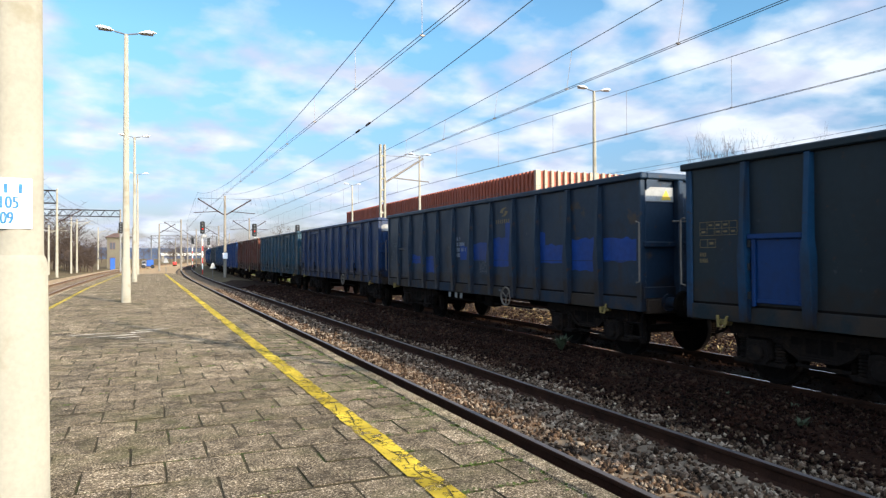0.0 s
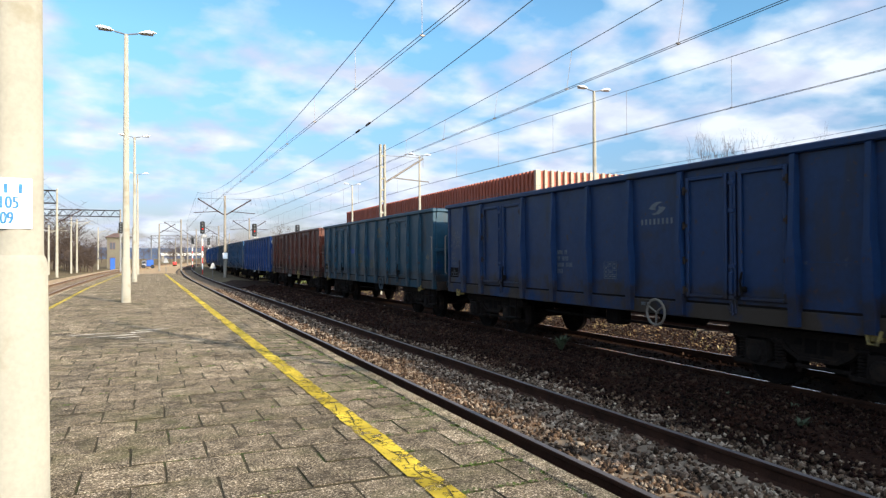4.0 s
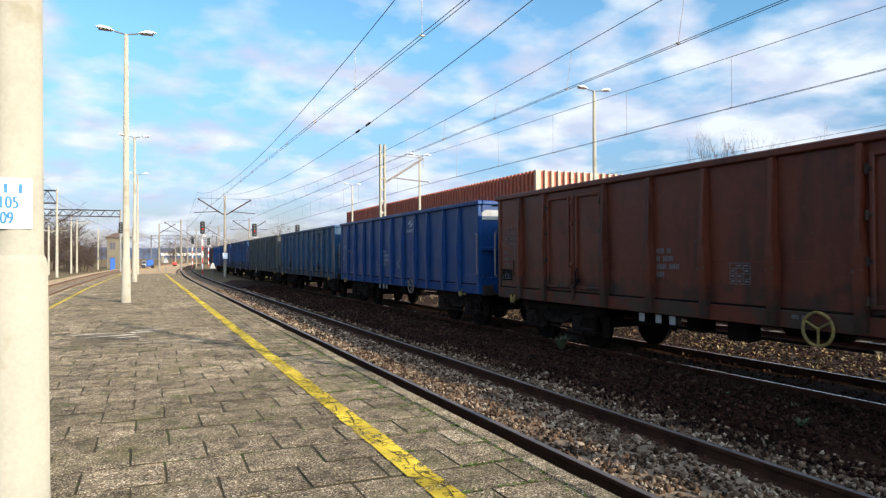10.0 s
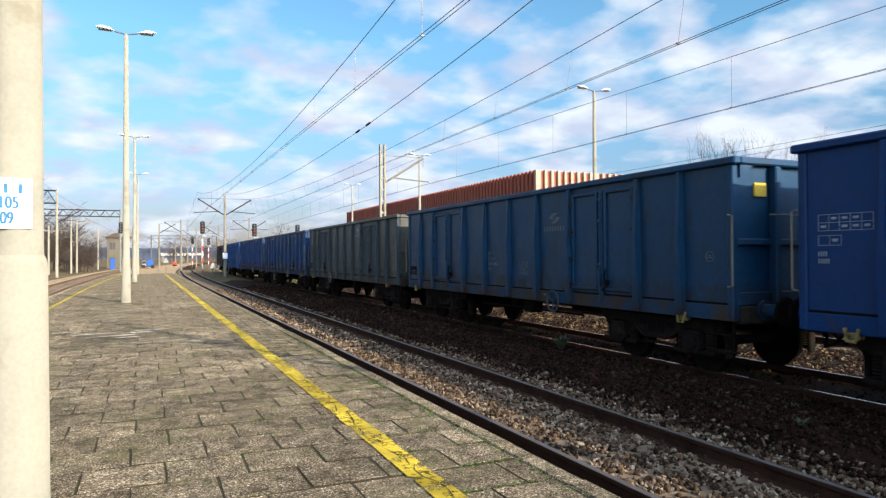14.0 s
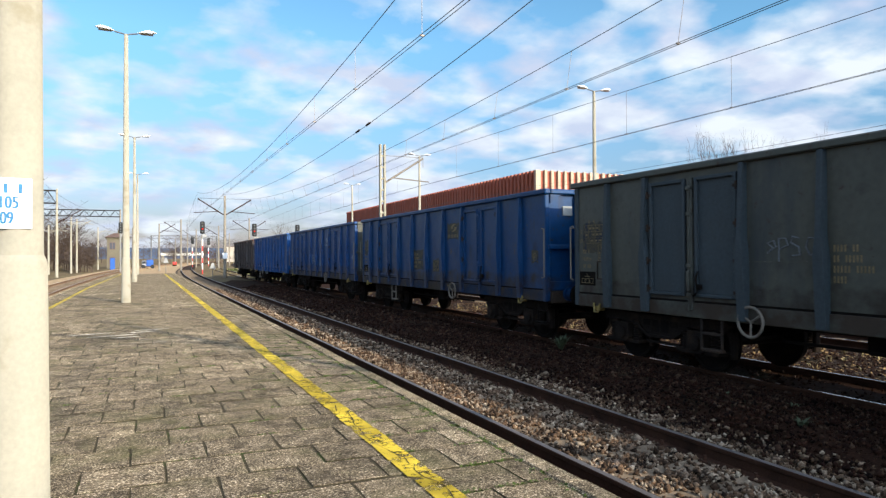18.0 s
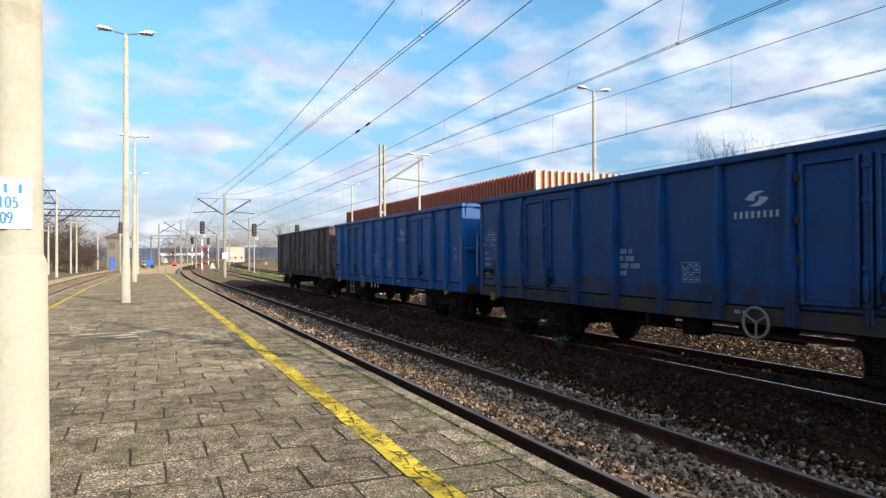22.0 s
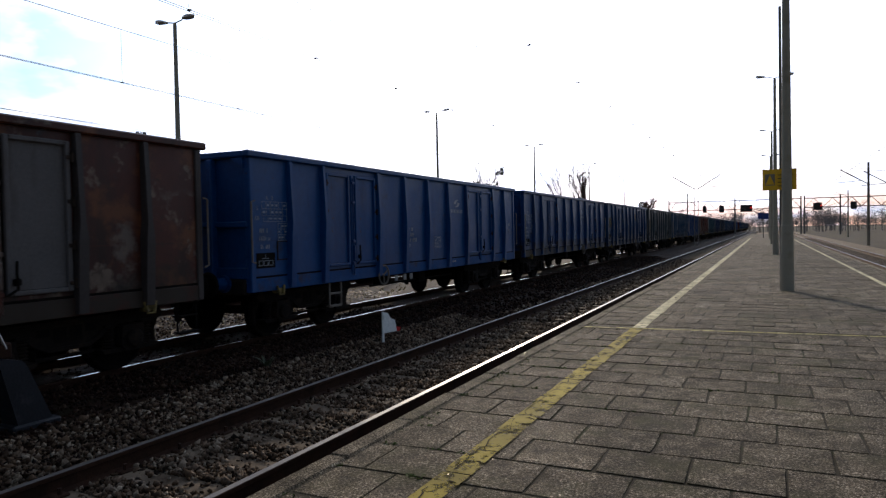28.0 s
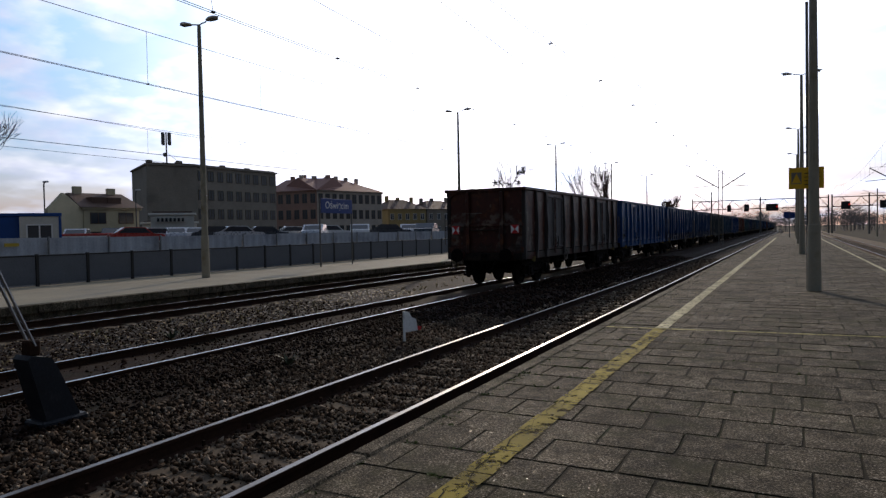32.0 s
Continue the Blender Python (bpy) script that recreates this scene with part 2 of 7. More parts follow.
def bend(y):
    return (y - BEND_Y) ** 2 / (2 * BEND_R) if y > BEND_Y else 0.0


def turn(y):
    return -math.degrees(math.atan((y - BEND_Y) / BEND_R)) if y > BEND_Y else 0.0


# ---- surfaces of the place ----
def stone_mat(name, tones, rough):
    """Crushed stone: every piece takes one of several tones."""
    m = bpy.data.materials.new(name)
    nt = node_tree(m)
    lk = nt.links.new
    geo = node(nt, "ShaderNodeNewGeometry")
    b = node(nt, "ShaderNodeBsdfPrincipled", {"Roughness": rough, "Specular IOR Level": 0.08, "Diffuse Roughness": 0.45})
    ramp = node(nt, "ShaderNodeValToRGB")
    cr = ramp.color_ramp
    for i in range(len(tones) - 2):
        cr.elements.new(0.5)
    for i, c in enumerate(tones):
        cr.elements[i].position = (0.0, 0.26, 0.54, 0.78, 1.0)[i]
        cr.elements[i].color = (*c, 1)
    lk(geo.outputs["Random Per Island"], ramp.inputs[0])
    n = node(nt, "ShaderNodeTexNoise", {"Scale": 70.0, "Detail": 4.0})
    big = node(nt, "ShaderNodeTexNoise", {"Scale": 1.1, "Detail": 4.0})
    lk(geo.outputs["Position"], n.inputs["Vector"]), lk(geo.outputs["Position"], big.inputs["Vector"])
    mul = node(nt, "ShaderNodeMath", operation="MULTIPLY")
    lk(n.outputs["Fac"], mul.inputs[0]), lk(big.outputs["Fac"], mul.inputs[1])
    r = node(nt, "ShaderNodeMapRange", {"From Min": 0.12, "From Max": 0.4, "To Min": 0.5, "To Max": 1.5})
    lk(mul.outputs[0], r.inputs["Value"])
    sc = node(nt, "ShaderNodeVectorMath", operation="SCALE")
    lk(ramp.outputs[0], sc.inputs[0]), lk(r.outputs[0], sc.inputs["Scale"])
    lk(sc.outputs[0], b.inputs["Base Color"])
    bp = node(nt, "ShaderNodeBump", {"Strength": 0.4, "Distance": 0.006})
    lk(n.outputs["Fac"], bp.inputs["Height"]), lk(bp.outputs[0], b.inputs["Normal"])
    lk(b.outputs[0], node(nt, "ShaderNodeOutputMaterial").inputs[0])
    MATS[name] = m
    return m


def slab_mat(name, joined, amount=1.0):
    """Weathered concrete with a coarse, washed-out aggregate, dark grime and a little moss."""
    m = bpy.data.materials.new(name)
    nt = node_tree(m)
    lk = nt.links.new
    geo = node(nt, "ShaderNodeNewGeometry")
    pos = geo.outputs["Position"]
    b = node(nt, "ShaderNodeBsdfPrincipled", {"Roughness": 0.9, "Specular IOR Level": 0.05, "Diffuse Roughness": 0.45})
    grit = node(nt, "ShaderNodeTexVoronoi", {"Scale": 105.0})
    fine = node(nt, "ShaderNodeTexNoise", {"Scale": 70.0, "Detail": 6.0, "Roughness": 0.72})
    blot = node(nt, "ShaderNodeTexNoise", {"Scale": 5.0, "Detail": 7.0, "Roughness": 0.68})
    wide = node(nt, "ShaderNodeTexNoise", {"Scale": 0.55, "Detail": 4.0, "Roughness": 0.6})
    moss = node(nt, "ShaderNodeTexNoise", {"Scale": 1.6, "Detail": 7.0, "Roughness": 0.7})
    for n in (grit, fine, blot, wide, moss):
        lk(pos, n.inputs["Vector"])
    ramp = node(nt, "ShaderNodeValToRGB")
    cr = ramp.color_ramp
    cr.elements.new(0.5), cr.elements.new(0.6)
    for i, (p, c) in enumerate(((0.36, (0.0162, 0.0121, 0.0079)), (0.46, (0.0702, 0.0531, 0.0338)), (0.55, (0.1485, 0.1161, 0.0765)), (0.65, (0.4680, 0.3870, 0.2880)))):
        cr.elements[i].position, cr.elements[i].color = p, (*c, 1)
    lk(fine.outputs["Fac"], ramp.inputs[0])
    # single pale and dark grains, a few of them glassy
    cell = node(nt, "ShaderNodeSeparateColor")
    lk(grit.outputs["Color"], cell.inputs[0])
    gr = node(nt, "ShaderNodeMapRange", {"From Min": 0.0, "From Max": 1.0, "To Min": 0.55, "To Max": 1.5})
    lk(cell.outputs[0], gr.inputs["Value"])
    bl = node(nt, "ShaderNodeMapRange", {"From Min": 0.34, "From Max": 0.66, "To Min": 0.42, "To Max": 1.46})
    lk(blot.outputs["Fac"], bl.inputs["Value"])
    wd = node(nt, "ShaderNodeMapRange", {"From Min": 0.35, "From Max": 0.65, "To Min": 0.74, "To Max": 1.18})
    lk(wide.outputs["Fac"], wd.inputs["Value"])
    each = node(nt, "ShaderNodeMapRange", {"To Min": 0.80 * amount, "To Max": 1.24 * amount})
    lk(geo.outputs["Random Per Island"] if joined else node(nt, "ShaderNodeObjectInfo").outputs["Random"], each.inputs["Value"])
    fac = gr.outputs[0]
    for o in (bl, wd, each):
        mul = node(nt, "ShaderNodeMath", operation="MULTIPLY")
        lk(fac, mul.inputs[0]), lk(o.outputs[0], mul.inputs[1])
        fac = mul.outputs[0]
    sc = node(nt, "ShaderNodeVectorMath", operation="SCALE")
    lk(ramp.outputs[0], sc.inputs[0]), lk(fac, sc.inputs["Scale"])
    mr = node(nt, "ShaderNodeValToRGB")
    mr.color_ramp.elements[0].position, mr.color_ramp.elements[1].position = 0.50, 0.70
    lk(moss.outputs["Fac"], mr.inputs[0])
    mx = node(nt, "ShaderNodeMixRGB")
    mx.inputs[2].default_value = (0.066, 0.062, 0.026, 1)
    half = node(nt, "ShaderNodeMath", {1: 0.75}, operation="MULTIPLY")
    lk(mr.outputs[0], half.inputs[0])
    lk(half.outputs[0], mx.inputs[0]), lk(sc.outputs[0], mx.inputs[1])
    lk(mx.outputs[0], b.inputs["Base Color"])
    h = node(nt, "ShaderNodeMath", operation="ADD")
    lk(fine.outputs["Fac"], h.inputs[0]), lk(blot.outputs["Fac"], h.inputs[1])
    bp = node(nt, "ShaderNodeBump", {"Strength": 0.9, "Distance": 0.012})
    lk(h.outputs[0], bp.inputs["Height"]), lk(bp.outputs[0], b.inputs["Normal"])
    # a few quartz grains lie nearly flat and shine like glass
    sand = node(nt, "ShaderNodeTexVoronoi", {"Scale": 230.0})
    lk(pos, sand.inputs["Vector"])
    speck = node(nt, "ShaderNodeSeparateColor")
    lk(sand.outputs["Color"], speck.inputs[0])
    slope = node(nt, "ShaderNodeCombineXYZ", {2: 0.5})
    lk(speck.outputs[0], slope.inputs[0]), lk(speck.outputs[2], slope.inputs[1])
    tilt = node(nt, "ShaderNodeVectorMath", {1: (0.5, 0.5, 0.5)}, operation="SUBTRACT")
    lk(slope.outputs[0], tilt.inputs[0])
    little = node(nt, "ShaderNodeVectorMath", {"Scale": 0.3}, operation="SCALE")
    lk(tilt.outputs[0], little.inputs[0])
    lean = node(nt, "ShaderNodeVectorMath", operation="ADD")
    lk(little.outputs[0], lean.inputs[0]), lk(geo.outputs["Normal"], lean.inputs[1])
    flat = node(nt, "ShaderNodeVectorMath", operation="NORMALIZE")
    lk(lean.outputs[0], flat.inputs[0])
    shine = node(nt, "ShaderNodeBsdfGlossy", {"Color": (0.045, 0.044, 0.042, 1), "Roughness": 0.12})
    lk(flat.outputs[0], shine.inputs["Normal"])
    pick = node(nt, "ShaderNodeMapRange", {"From Min": 0.955, "From Max": 0.965, "To Min": 0.0, "To Max": 0.4})
    lk(speck.outputs[1], pick.inputs["Value"])
    grain = node(nt, "ShaderNodeMixShader")
    lk(pick.outputs[0], grain.inputs[0]), lk(b.outputs[0], grain.inputs[1]), lk(shine.outputs[0], grain.inputs[2])
    lk(grain.outputs[0], node(nt, "ShaderNodeOutputMaterial").inputs[0])
    MATS[name] = m
    return m


GROUND = mat("earth with dry grass", (0.070, 0.050, 0.031), 0.95, var=0.4, scale=0.6, fine=14, bump=0.5, spots=(0.095, 0.078, 0.038), spot_scale=0.35, spot_amt=0.7, space="World", spec=0.04)
BALLAST = mat("ballast bed", (0.024, 0.017, 0.012), 0.9, var=0.45, scale=9, fine=34, bump=1.0, spots=(0.018, 0.013, 0.009), spot_scale=0.7, spot_amt=0.6, space="World", spec=0.04)
SANDY = mat("dry sandy ballast", (0.215, 0.155, 0.095), 0.9, var=0.4, scale=5, fine=30, bump=1.0, spots=(0.13, 0.088, 0.052), spot_scale=0.8, spot_amt=0.5, space="World", spec=0.04)
# dark dirt, its colour lowered further to deepen the train's shade
SHADED_DIRT = mat("dirty ballast darkened for shade", (0.016, 0.0076, 0.0046), 0.95, var=0.4, scale=8, fine=30, bump=1.0, spots=(0.011, 0.0098, 0.005), spot_scale=0.8, spot_amt=0.4, space="World", spec=0.04)
STONE = stone_mat("crushed stone", ((0.0112, 0.0068, 0.0044), (0.0440, 0.0268, 0.0164), (0.0900, 0.0550, 0.0330), (0.1320, 0.0930, 0.0650), (0.2650, 0.2100, 0.1530)), 0.9)
# brown stones whose tones also hold the shade beside and under the train
STONE_SHADED = stone_mat("brown crushed stone darkened for shade", ((0.0024, 0.0010, 0.0006), (0.0090, 0.0032, 0.0017), (0.0158, 0.0058, 0.0030), (0.0205, 0.0088, 0.0050), (0.0540, 0.0340, 0.0220)), 0.9)
SLEEPER = mat("weathered concrete sleeper", (0.125, 0.094, 0.066), 0.9, var=0.25, scale=5, fine=50, bump=0.3, spots=(0.06, 0.042, 0.028), spot_scale=3, spot_amt=0.6, spec=0.04)
RUST = mat("rusty rail steel", (0.034, 0.0165, 0.0105), 0.9, var=0.3, scale=7, fine=60, bump=0.3, spots=(0.020, 0.0105, 0.007), spot_scale=2, spot_amt=0.5, spec=0.06)
RUST_PALE = mat("dry pale rust", (0.125, 0.078, 0.048), 0.9, var=0.3, scale=7, fine=60, bump=0.3, spots=(0.07, 0.042, 0.027), spot_scale=2, spot_amt=0.5, spec=0.06)
SHINE = mat("polished rail head", (0.56, 0.55, 0.55), 0.22, metal=1.0, var=0.06, scale=3, fine=40, bump=0.03)
DULL = mat("dull rail head", (0.075, 0.066, 0.062), 0.4, metal=0.0, var=0.2, scale=3, fine=40, bump=0.05, spec=0.3)
SLAB = slab_mat("worn concrete slab", True)
SLAB_1 = slab_mat("worn concrete slab single", False)
JOINT = mat("mossy joint earth", (0.034, 0.028, 0.018), 1.0, var=0.5, scale=8, fine=60, bump=0.3, spots=(0.026, 0.036, 0.010), spot_scale=2.5, spot_amt=0.45, space="World", spec=0.04)
EDGE = slab_mat("pale worn edge stone", False, 1.2)
KERB = slab_mat("mossy platform edge concrete", False, 0.85)
POLE = mat("painted concrete post", (0.264, 0.243, 0.190), 0.8, var=0.08, scale=3, fine=40, bump=0.08, spots=(0.185, 0.155, 0.10), spot_scale=1.4, spot_amt=0.35, spec=0.04)


def along(outline, x, ys, mi_top=None):
    """An outline in x, z swept along the track's line at x."""
    s = Shape()
    n = len(outline)
    for y in ys:
        for ox, oz in outline:
            s.v.append((x + bend(y) + ox, y, oz))
    for k in range(len(ys) - 1):
        for i in range(n - 1):
            s.f.append((k * n + i, k * n + i + 1, (k + 1) * n + i + 1, (k + 1) * n + i))
            s.m.append(1 if mi_top and i in mi_top else 0)
    return s


YS = [-420, -300, -200, -120, -60, -20, 0, 20, 40, 50, 60, 70, 80, 90, 100, 115, 130, 150, 170, 200, 240, 290, 350, 420]


def make_ground():
    bm = bmesh.new()
    bmesh.ops.create_grid(bm, x_segments=60, y_segments=60, size=2600)
    me = bpy.data.meshes.new("ground")
    bm.to_mesh(me)
    bm.free()
    me.materials.append(GROUND)
    g = new("ground", me)
    g.location.z = -0.55
    tagged(g, "flat brown earth with patches of dry grass", "ground", kind="structure")
    # the yard between and beside the tracks
    s = Shape()
    prof = [(-40, -0.5), (-9.5, -0.45), (-8.2, -0.19), (-3.75, -0.19), (-3.7, -0.5), (2.75, -0.5), (2.8, -0.22), (3.2, -0.19), (5.6, -0.19), (6.1, -0.12), (6.5, -0.03), (7.2, -0.02), (7.9, -0.07), (8.25, -0.075),
            (8.5, -0.12), (9.8, -0.12), (10.0, -0.11), (10.7, -0.14), (12.0, -0.2), (13.4, -0.17), (16.1, -0.17), (16.4, -0.3), (24, -0.3), (60, -0.5)]
    rng = random.Random(4)
    ys = [-260 + 4 * i for i in range(40)] + [-100 + 1.0 * i for i in range(160)] + [60 + 4 * i for i in range(60)]
    n = len(prof)
    for y in ys:
        for x, z in prof:
            j = 0.03 if 5.5 < x < 13.5 and abs(y) < 60 else 0.0
            s.v.append((x + bend(y), y, z + rng.uniform(-j, j) * 0.8))
    for k in range(len(ys) - 1):
        for i in range(n - 1):
            a = k * n + i
            s.f.append((a, a + 1, a + n + 1, a + n))
            x = prof[i][0]
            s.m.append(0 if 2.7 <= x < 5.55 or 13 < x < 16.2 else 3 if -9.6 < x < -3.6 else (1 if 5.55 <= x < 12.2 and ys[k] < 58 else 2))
    ob = part("trackbed", s, [BALLAST, SHADED_DIRT, GROUND, SANDY], None, smooth=True)
    tagged(ob, "stained ballast and shade-darkened dirt between railway tracks", "trackbed", kind="structure")


RAIL_WORN = [(-0.075, -0.172), (-0.075, -0.16), (-0.012, -0.135), (-0.009, -0.05), (-0.036, -0.034), (-0.036, -0.006), (-0.030, -0.001), (-0.014, 0.0), (0.018, 0.0), (0.030, -0.001), (0.036, -0.006), (0.036, -0.034), (0.009, -0.05), (0.012, -0.135), (0.075, -0.16), (0.075, -0.172)]
RAIL = [(-0.075, -0.172), (-0.075, -0.16), (-0.012, -0.135), (-0.009, -0.05), (-0.036, -0.034), (-0.036, -0.006), (-0.030, 0.0), (0.030, 0.0), (0.036, -0.006), (0.036, -0.034), (0.009, -0.05), (0.012, -0.135), (0.075, -0.16), (0.075, -0.172)]


def sleeper_shape():
    s = Shape()
    s.prism([(-1.3, -0.36), (1.3, -0.36), (1.3, -0.20), (1.22, -0.152), (0.5, -0.158), (0.35, -0.168), (-0.35, -0.168), (-0.5, -0.158), (-1.22, -0.152), (-1.3, -0.20)], -0.13, 0.13)
    return s


def make_track(name, x, label, shiny, single, steel=None):
    root = thing(name, label, "railway track", kind="structure")
    for sx in (-0.7535, 0.7535):
        worn = shiny is SHINE
        part("rail", along([(ox * (-1 if sx > 0 else 1) + sx, oz) for ox, oz in (RAIL_WORN if worn else RAIL)], x, YS, (7,) if worn else (6,)), [steel or RUST, shiny], root, smooth=False)
    near, rest = [], Shape()
    one = sleeper_shape()
    me = one.mesh("sleeper", SLEEPER)
    clip = Shape()
    for sx in (-0.7535, 0.7535):
        for d in (-1, 1):
            clip.box(sx + d * 0.1 - 0.045, sx + d * 0.1 + 0.045, -0.07, 0.07, -0.17, -0.135, 0.01)
            clip.tube((sx + d * 0.11, 0, -0.14), (sx + d * 0.11, 0, -0.085), 0.018, n=6)
    cme = clip.mesh("rail_fastening", RUST)
    i = 0
    y = -118.0
    while y < 118:
        y += 0.6
        at = pose(x + bend(y), y, 0, 0, 0, turn(y))
        if single and -16 < y < 22:
            p = part("sleeper", me, None, root, at=at)
            c = part("rail_fastening", cme, None, p)
        else:
            rest.add(one.v, one.f, 0, at)
    ob = part("sleepers", rest, SLEEPER, root)
    ob["kind"] = "stuff"
    return root


def make_tracks():
    make_track("track_1", TRACK_1, "rusty railway track with shiny rail heads on concrete sleepers", DULL, True)
    make_track("track_2", TRACK_2, "railway track with polished rails sunk in dark dirt", SHINE, False)
    make_track("track_3", TRACK_3, "railway track with polished rails beside the far platform", SHINE, False)
    make_track("track_4", TRACK_0, "rusty railway track behind the platform", DULL, False, RUST_PALE)


def slab_shape(w, d, rng, tilt=0.004):
    """A paving slab with uneven, slightly worn edges."""
    s = Shape()
    b = 0.003
    ring = [(-1, -1), (-0.4, -1), (0.3, -1), (1, -1), (1, -0.35), (1, 0.4), (1, 1), (0.35, 1), (-0.3, 1), (-1, 1), (-1, 0.3), (-1, -0.4)]
    sx, sy = rng.uniform(-tilt, tilt), rng.uniform(-tilt, tilt)
    low, mid, top = [], [], []
    for a, c in ring:
        j = rng.uniform(0.0, 0.010) if abs(a) + abs(c) < 2 else rng.choice((0.0, 0.002, 0.006, 0.014))
        x, y = a * (w / 2 - 0.006 - j * 0.7), c * (d / 2 - 0.0085 - j * 0.85)
        z = sx * a + sy * c
        low.append((x, y, -0.06)), mid.append((x, y, z - b)), top.append((x - a * b, y - c * b, z))
    s.add(mid + top, [tuple(range(12, 24))] + [(i, (i + 1) % 12, 12 + (i + 1) % 12, 12 + i) for i in range(12)])
    return s.add(low + mid, [(i, (i + 1) % 12, 12 + (i + 1) % 12, 12 + i) for i in range(12)], 1)


P1_X0, P1_X1, P1_Y0, P1_Y1 = -3.62, 2.85, -150.0, 75.0


def left_edge(y):
    """The platform narrows towards its end."""
    return P1_X0 + max(0.0, y - 40.0) * 0.03


def make_platform_1():
    root = thing("platform_1", "station platform of worn grey concrete slabs with yellow lines", "platform", kind="structure")
    core = Shape()
    core.v += [(x, y, z) for y in (P1_Y0, 40.0, P1_Y1) for x, z in ((left_edge(y), -0.5), (left_edge(y), PLAT_Z - 0.0045), (P1_X1 - 0.02, PLAT_Z - 0.0045), (P1_X1 - 0.02, -0.5))]
    for k in (0, 4):
        core.f += [(k + i, k + i + 1, k + i + 5, k + i + 4) for i in range(3)]
        core.m += [0] * 3
    core.f.append((8, 9, 10, 11)), core.m.append(0)
    part("platform_core", core, JOINT, root)
    rng = random.Random(11)
    w0, d0 = 0.575, 0.533
    shapes = [slab_shape(w0, d0, rng, 0.0022) for _ in range(24)]
    meshes = [s.mesh("slab", [SLAB_1, JOINT]) for s in shapes]
    rest = Shape()
    count = 0
    xe = P1_X1 - 0.16
    for row in range(math.ceil((P1_Y0 - 5.2) / d0), int((P1_Y1 - 5.2) / d0)):
        y = 5.2 + (row + 0.5) * d0
        line = (0.17, 0.48)[row % 2] + rng.uniform(-0.03, 0.03)
        lean = rng.uniform(-0.006, 0.006)
        for col in range(-8, 6):
            a, b = max(line + col * w0, left_edge(y) + 0.17), min(line + (col + 1) * w0, xe)
            w, cx = b - a, (a + b) / 2
            if w < 0.1:
                continue
            k = rng.randrange(24)
            at = pose(cx, y + lean * cx, PLAT_Z + rng.uniform(0.0, 0.005), 0, 0, rng.uniform(-0.9, 0.9))
            near = (2.6 < y < 8.4 or -8.6 < y < -2.9) and cx > -2.0
            if near and w > w0 - 0.01 and count < 300:
                part("slab", meshes[k], None, root, at=at)
                count += 1
            elif -62 < y < 76:
                rest.add([(p[0] * w / w0, p[1], p[2]) for p in shapes[k].v], shapes[k].f, 0, at)
                rest.m[-len(shapes[k].m):] = shapes[k].m
    ob = part("paving_slabs", rest, [SLAB, JOINT], root)
    ob["kind"] = "stuff"
    far = Shape()
    far.box(P1_X0, xe, P1_Y0, -62.0, PLAT_Z - 0.06, PLAT_Z)
    part("far_paving", far, SLAB, root)
    # edge stones
    ke = Shape().box(-0.145, 0.03, -0.495, 0.495, -0.2, 0.012, 0.018)
    kme = ke.mesh("edge_stone", EDGE)
    y = -110.0
    joined = Shape()
    while y < P1_Y1 - 0.5:
        at = pose(P1_X1 + rng.uniform(-0.012, 0.012), y + 0.5, PLAT_Z + rng.uniform(-0.008, 0.008), 0, 0, rng.uniform(-0.6, 0.6))
        if -25 < y < 40:
            part("edge_stone", kme, None, root, at=at)
        else:
            joined.add(ke.v, ke.f, 0, at)
        y += 1.0
    y = -62.0
    while y < P1_Y1 - 0.5:
        joined.add(ke.v, ke.f, 0, pose(left_edge(y + 0.5), y + 0.5, PLAT_Z + rng.uniform(-0.006, 0.006), 0, 0, 180 - math.degrees(math.atan2(left_edge(y + 1) - left_edge(y), 1.0))))
        y += 1.0
    part("far_edge_stones", joined, EDGE, root)["kind"] = "stuff"
    face = Shape().box(P1_X1 - 0.12, P1_X1 - 0.05, P1_Y0, P1_Y1, -0.5, PLAT_Z - 0.2)
    part("platform_wall", face, KERB, root)


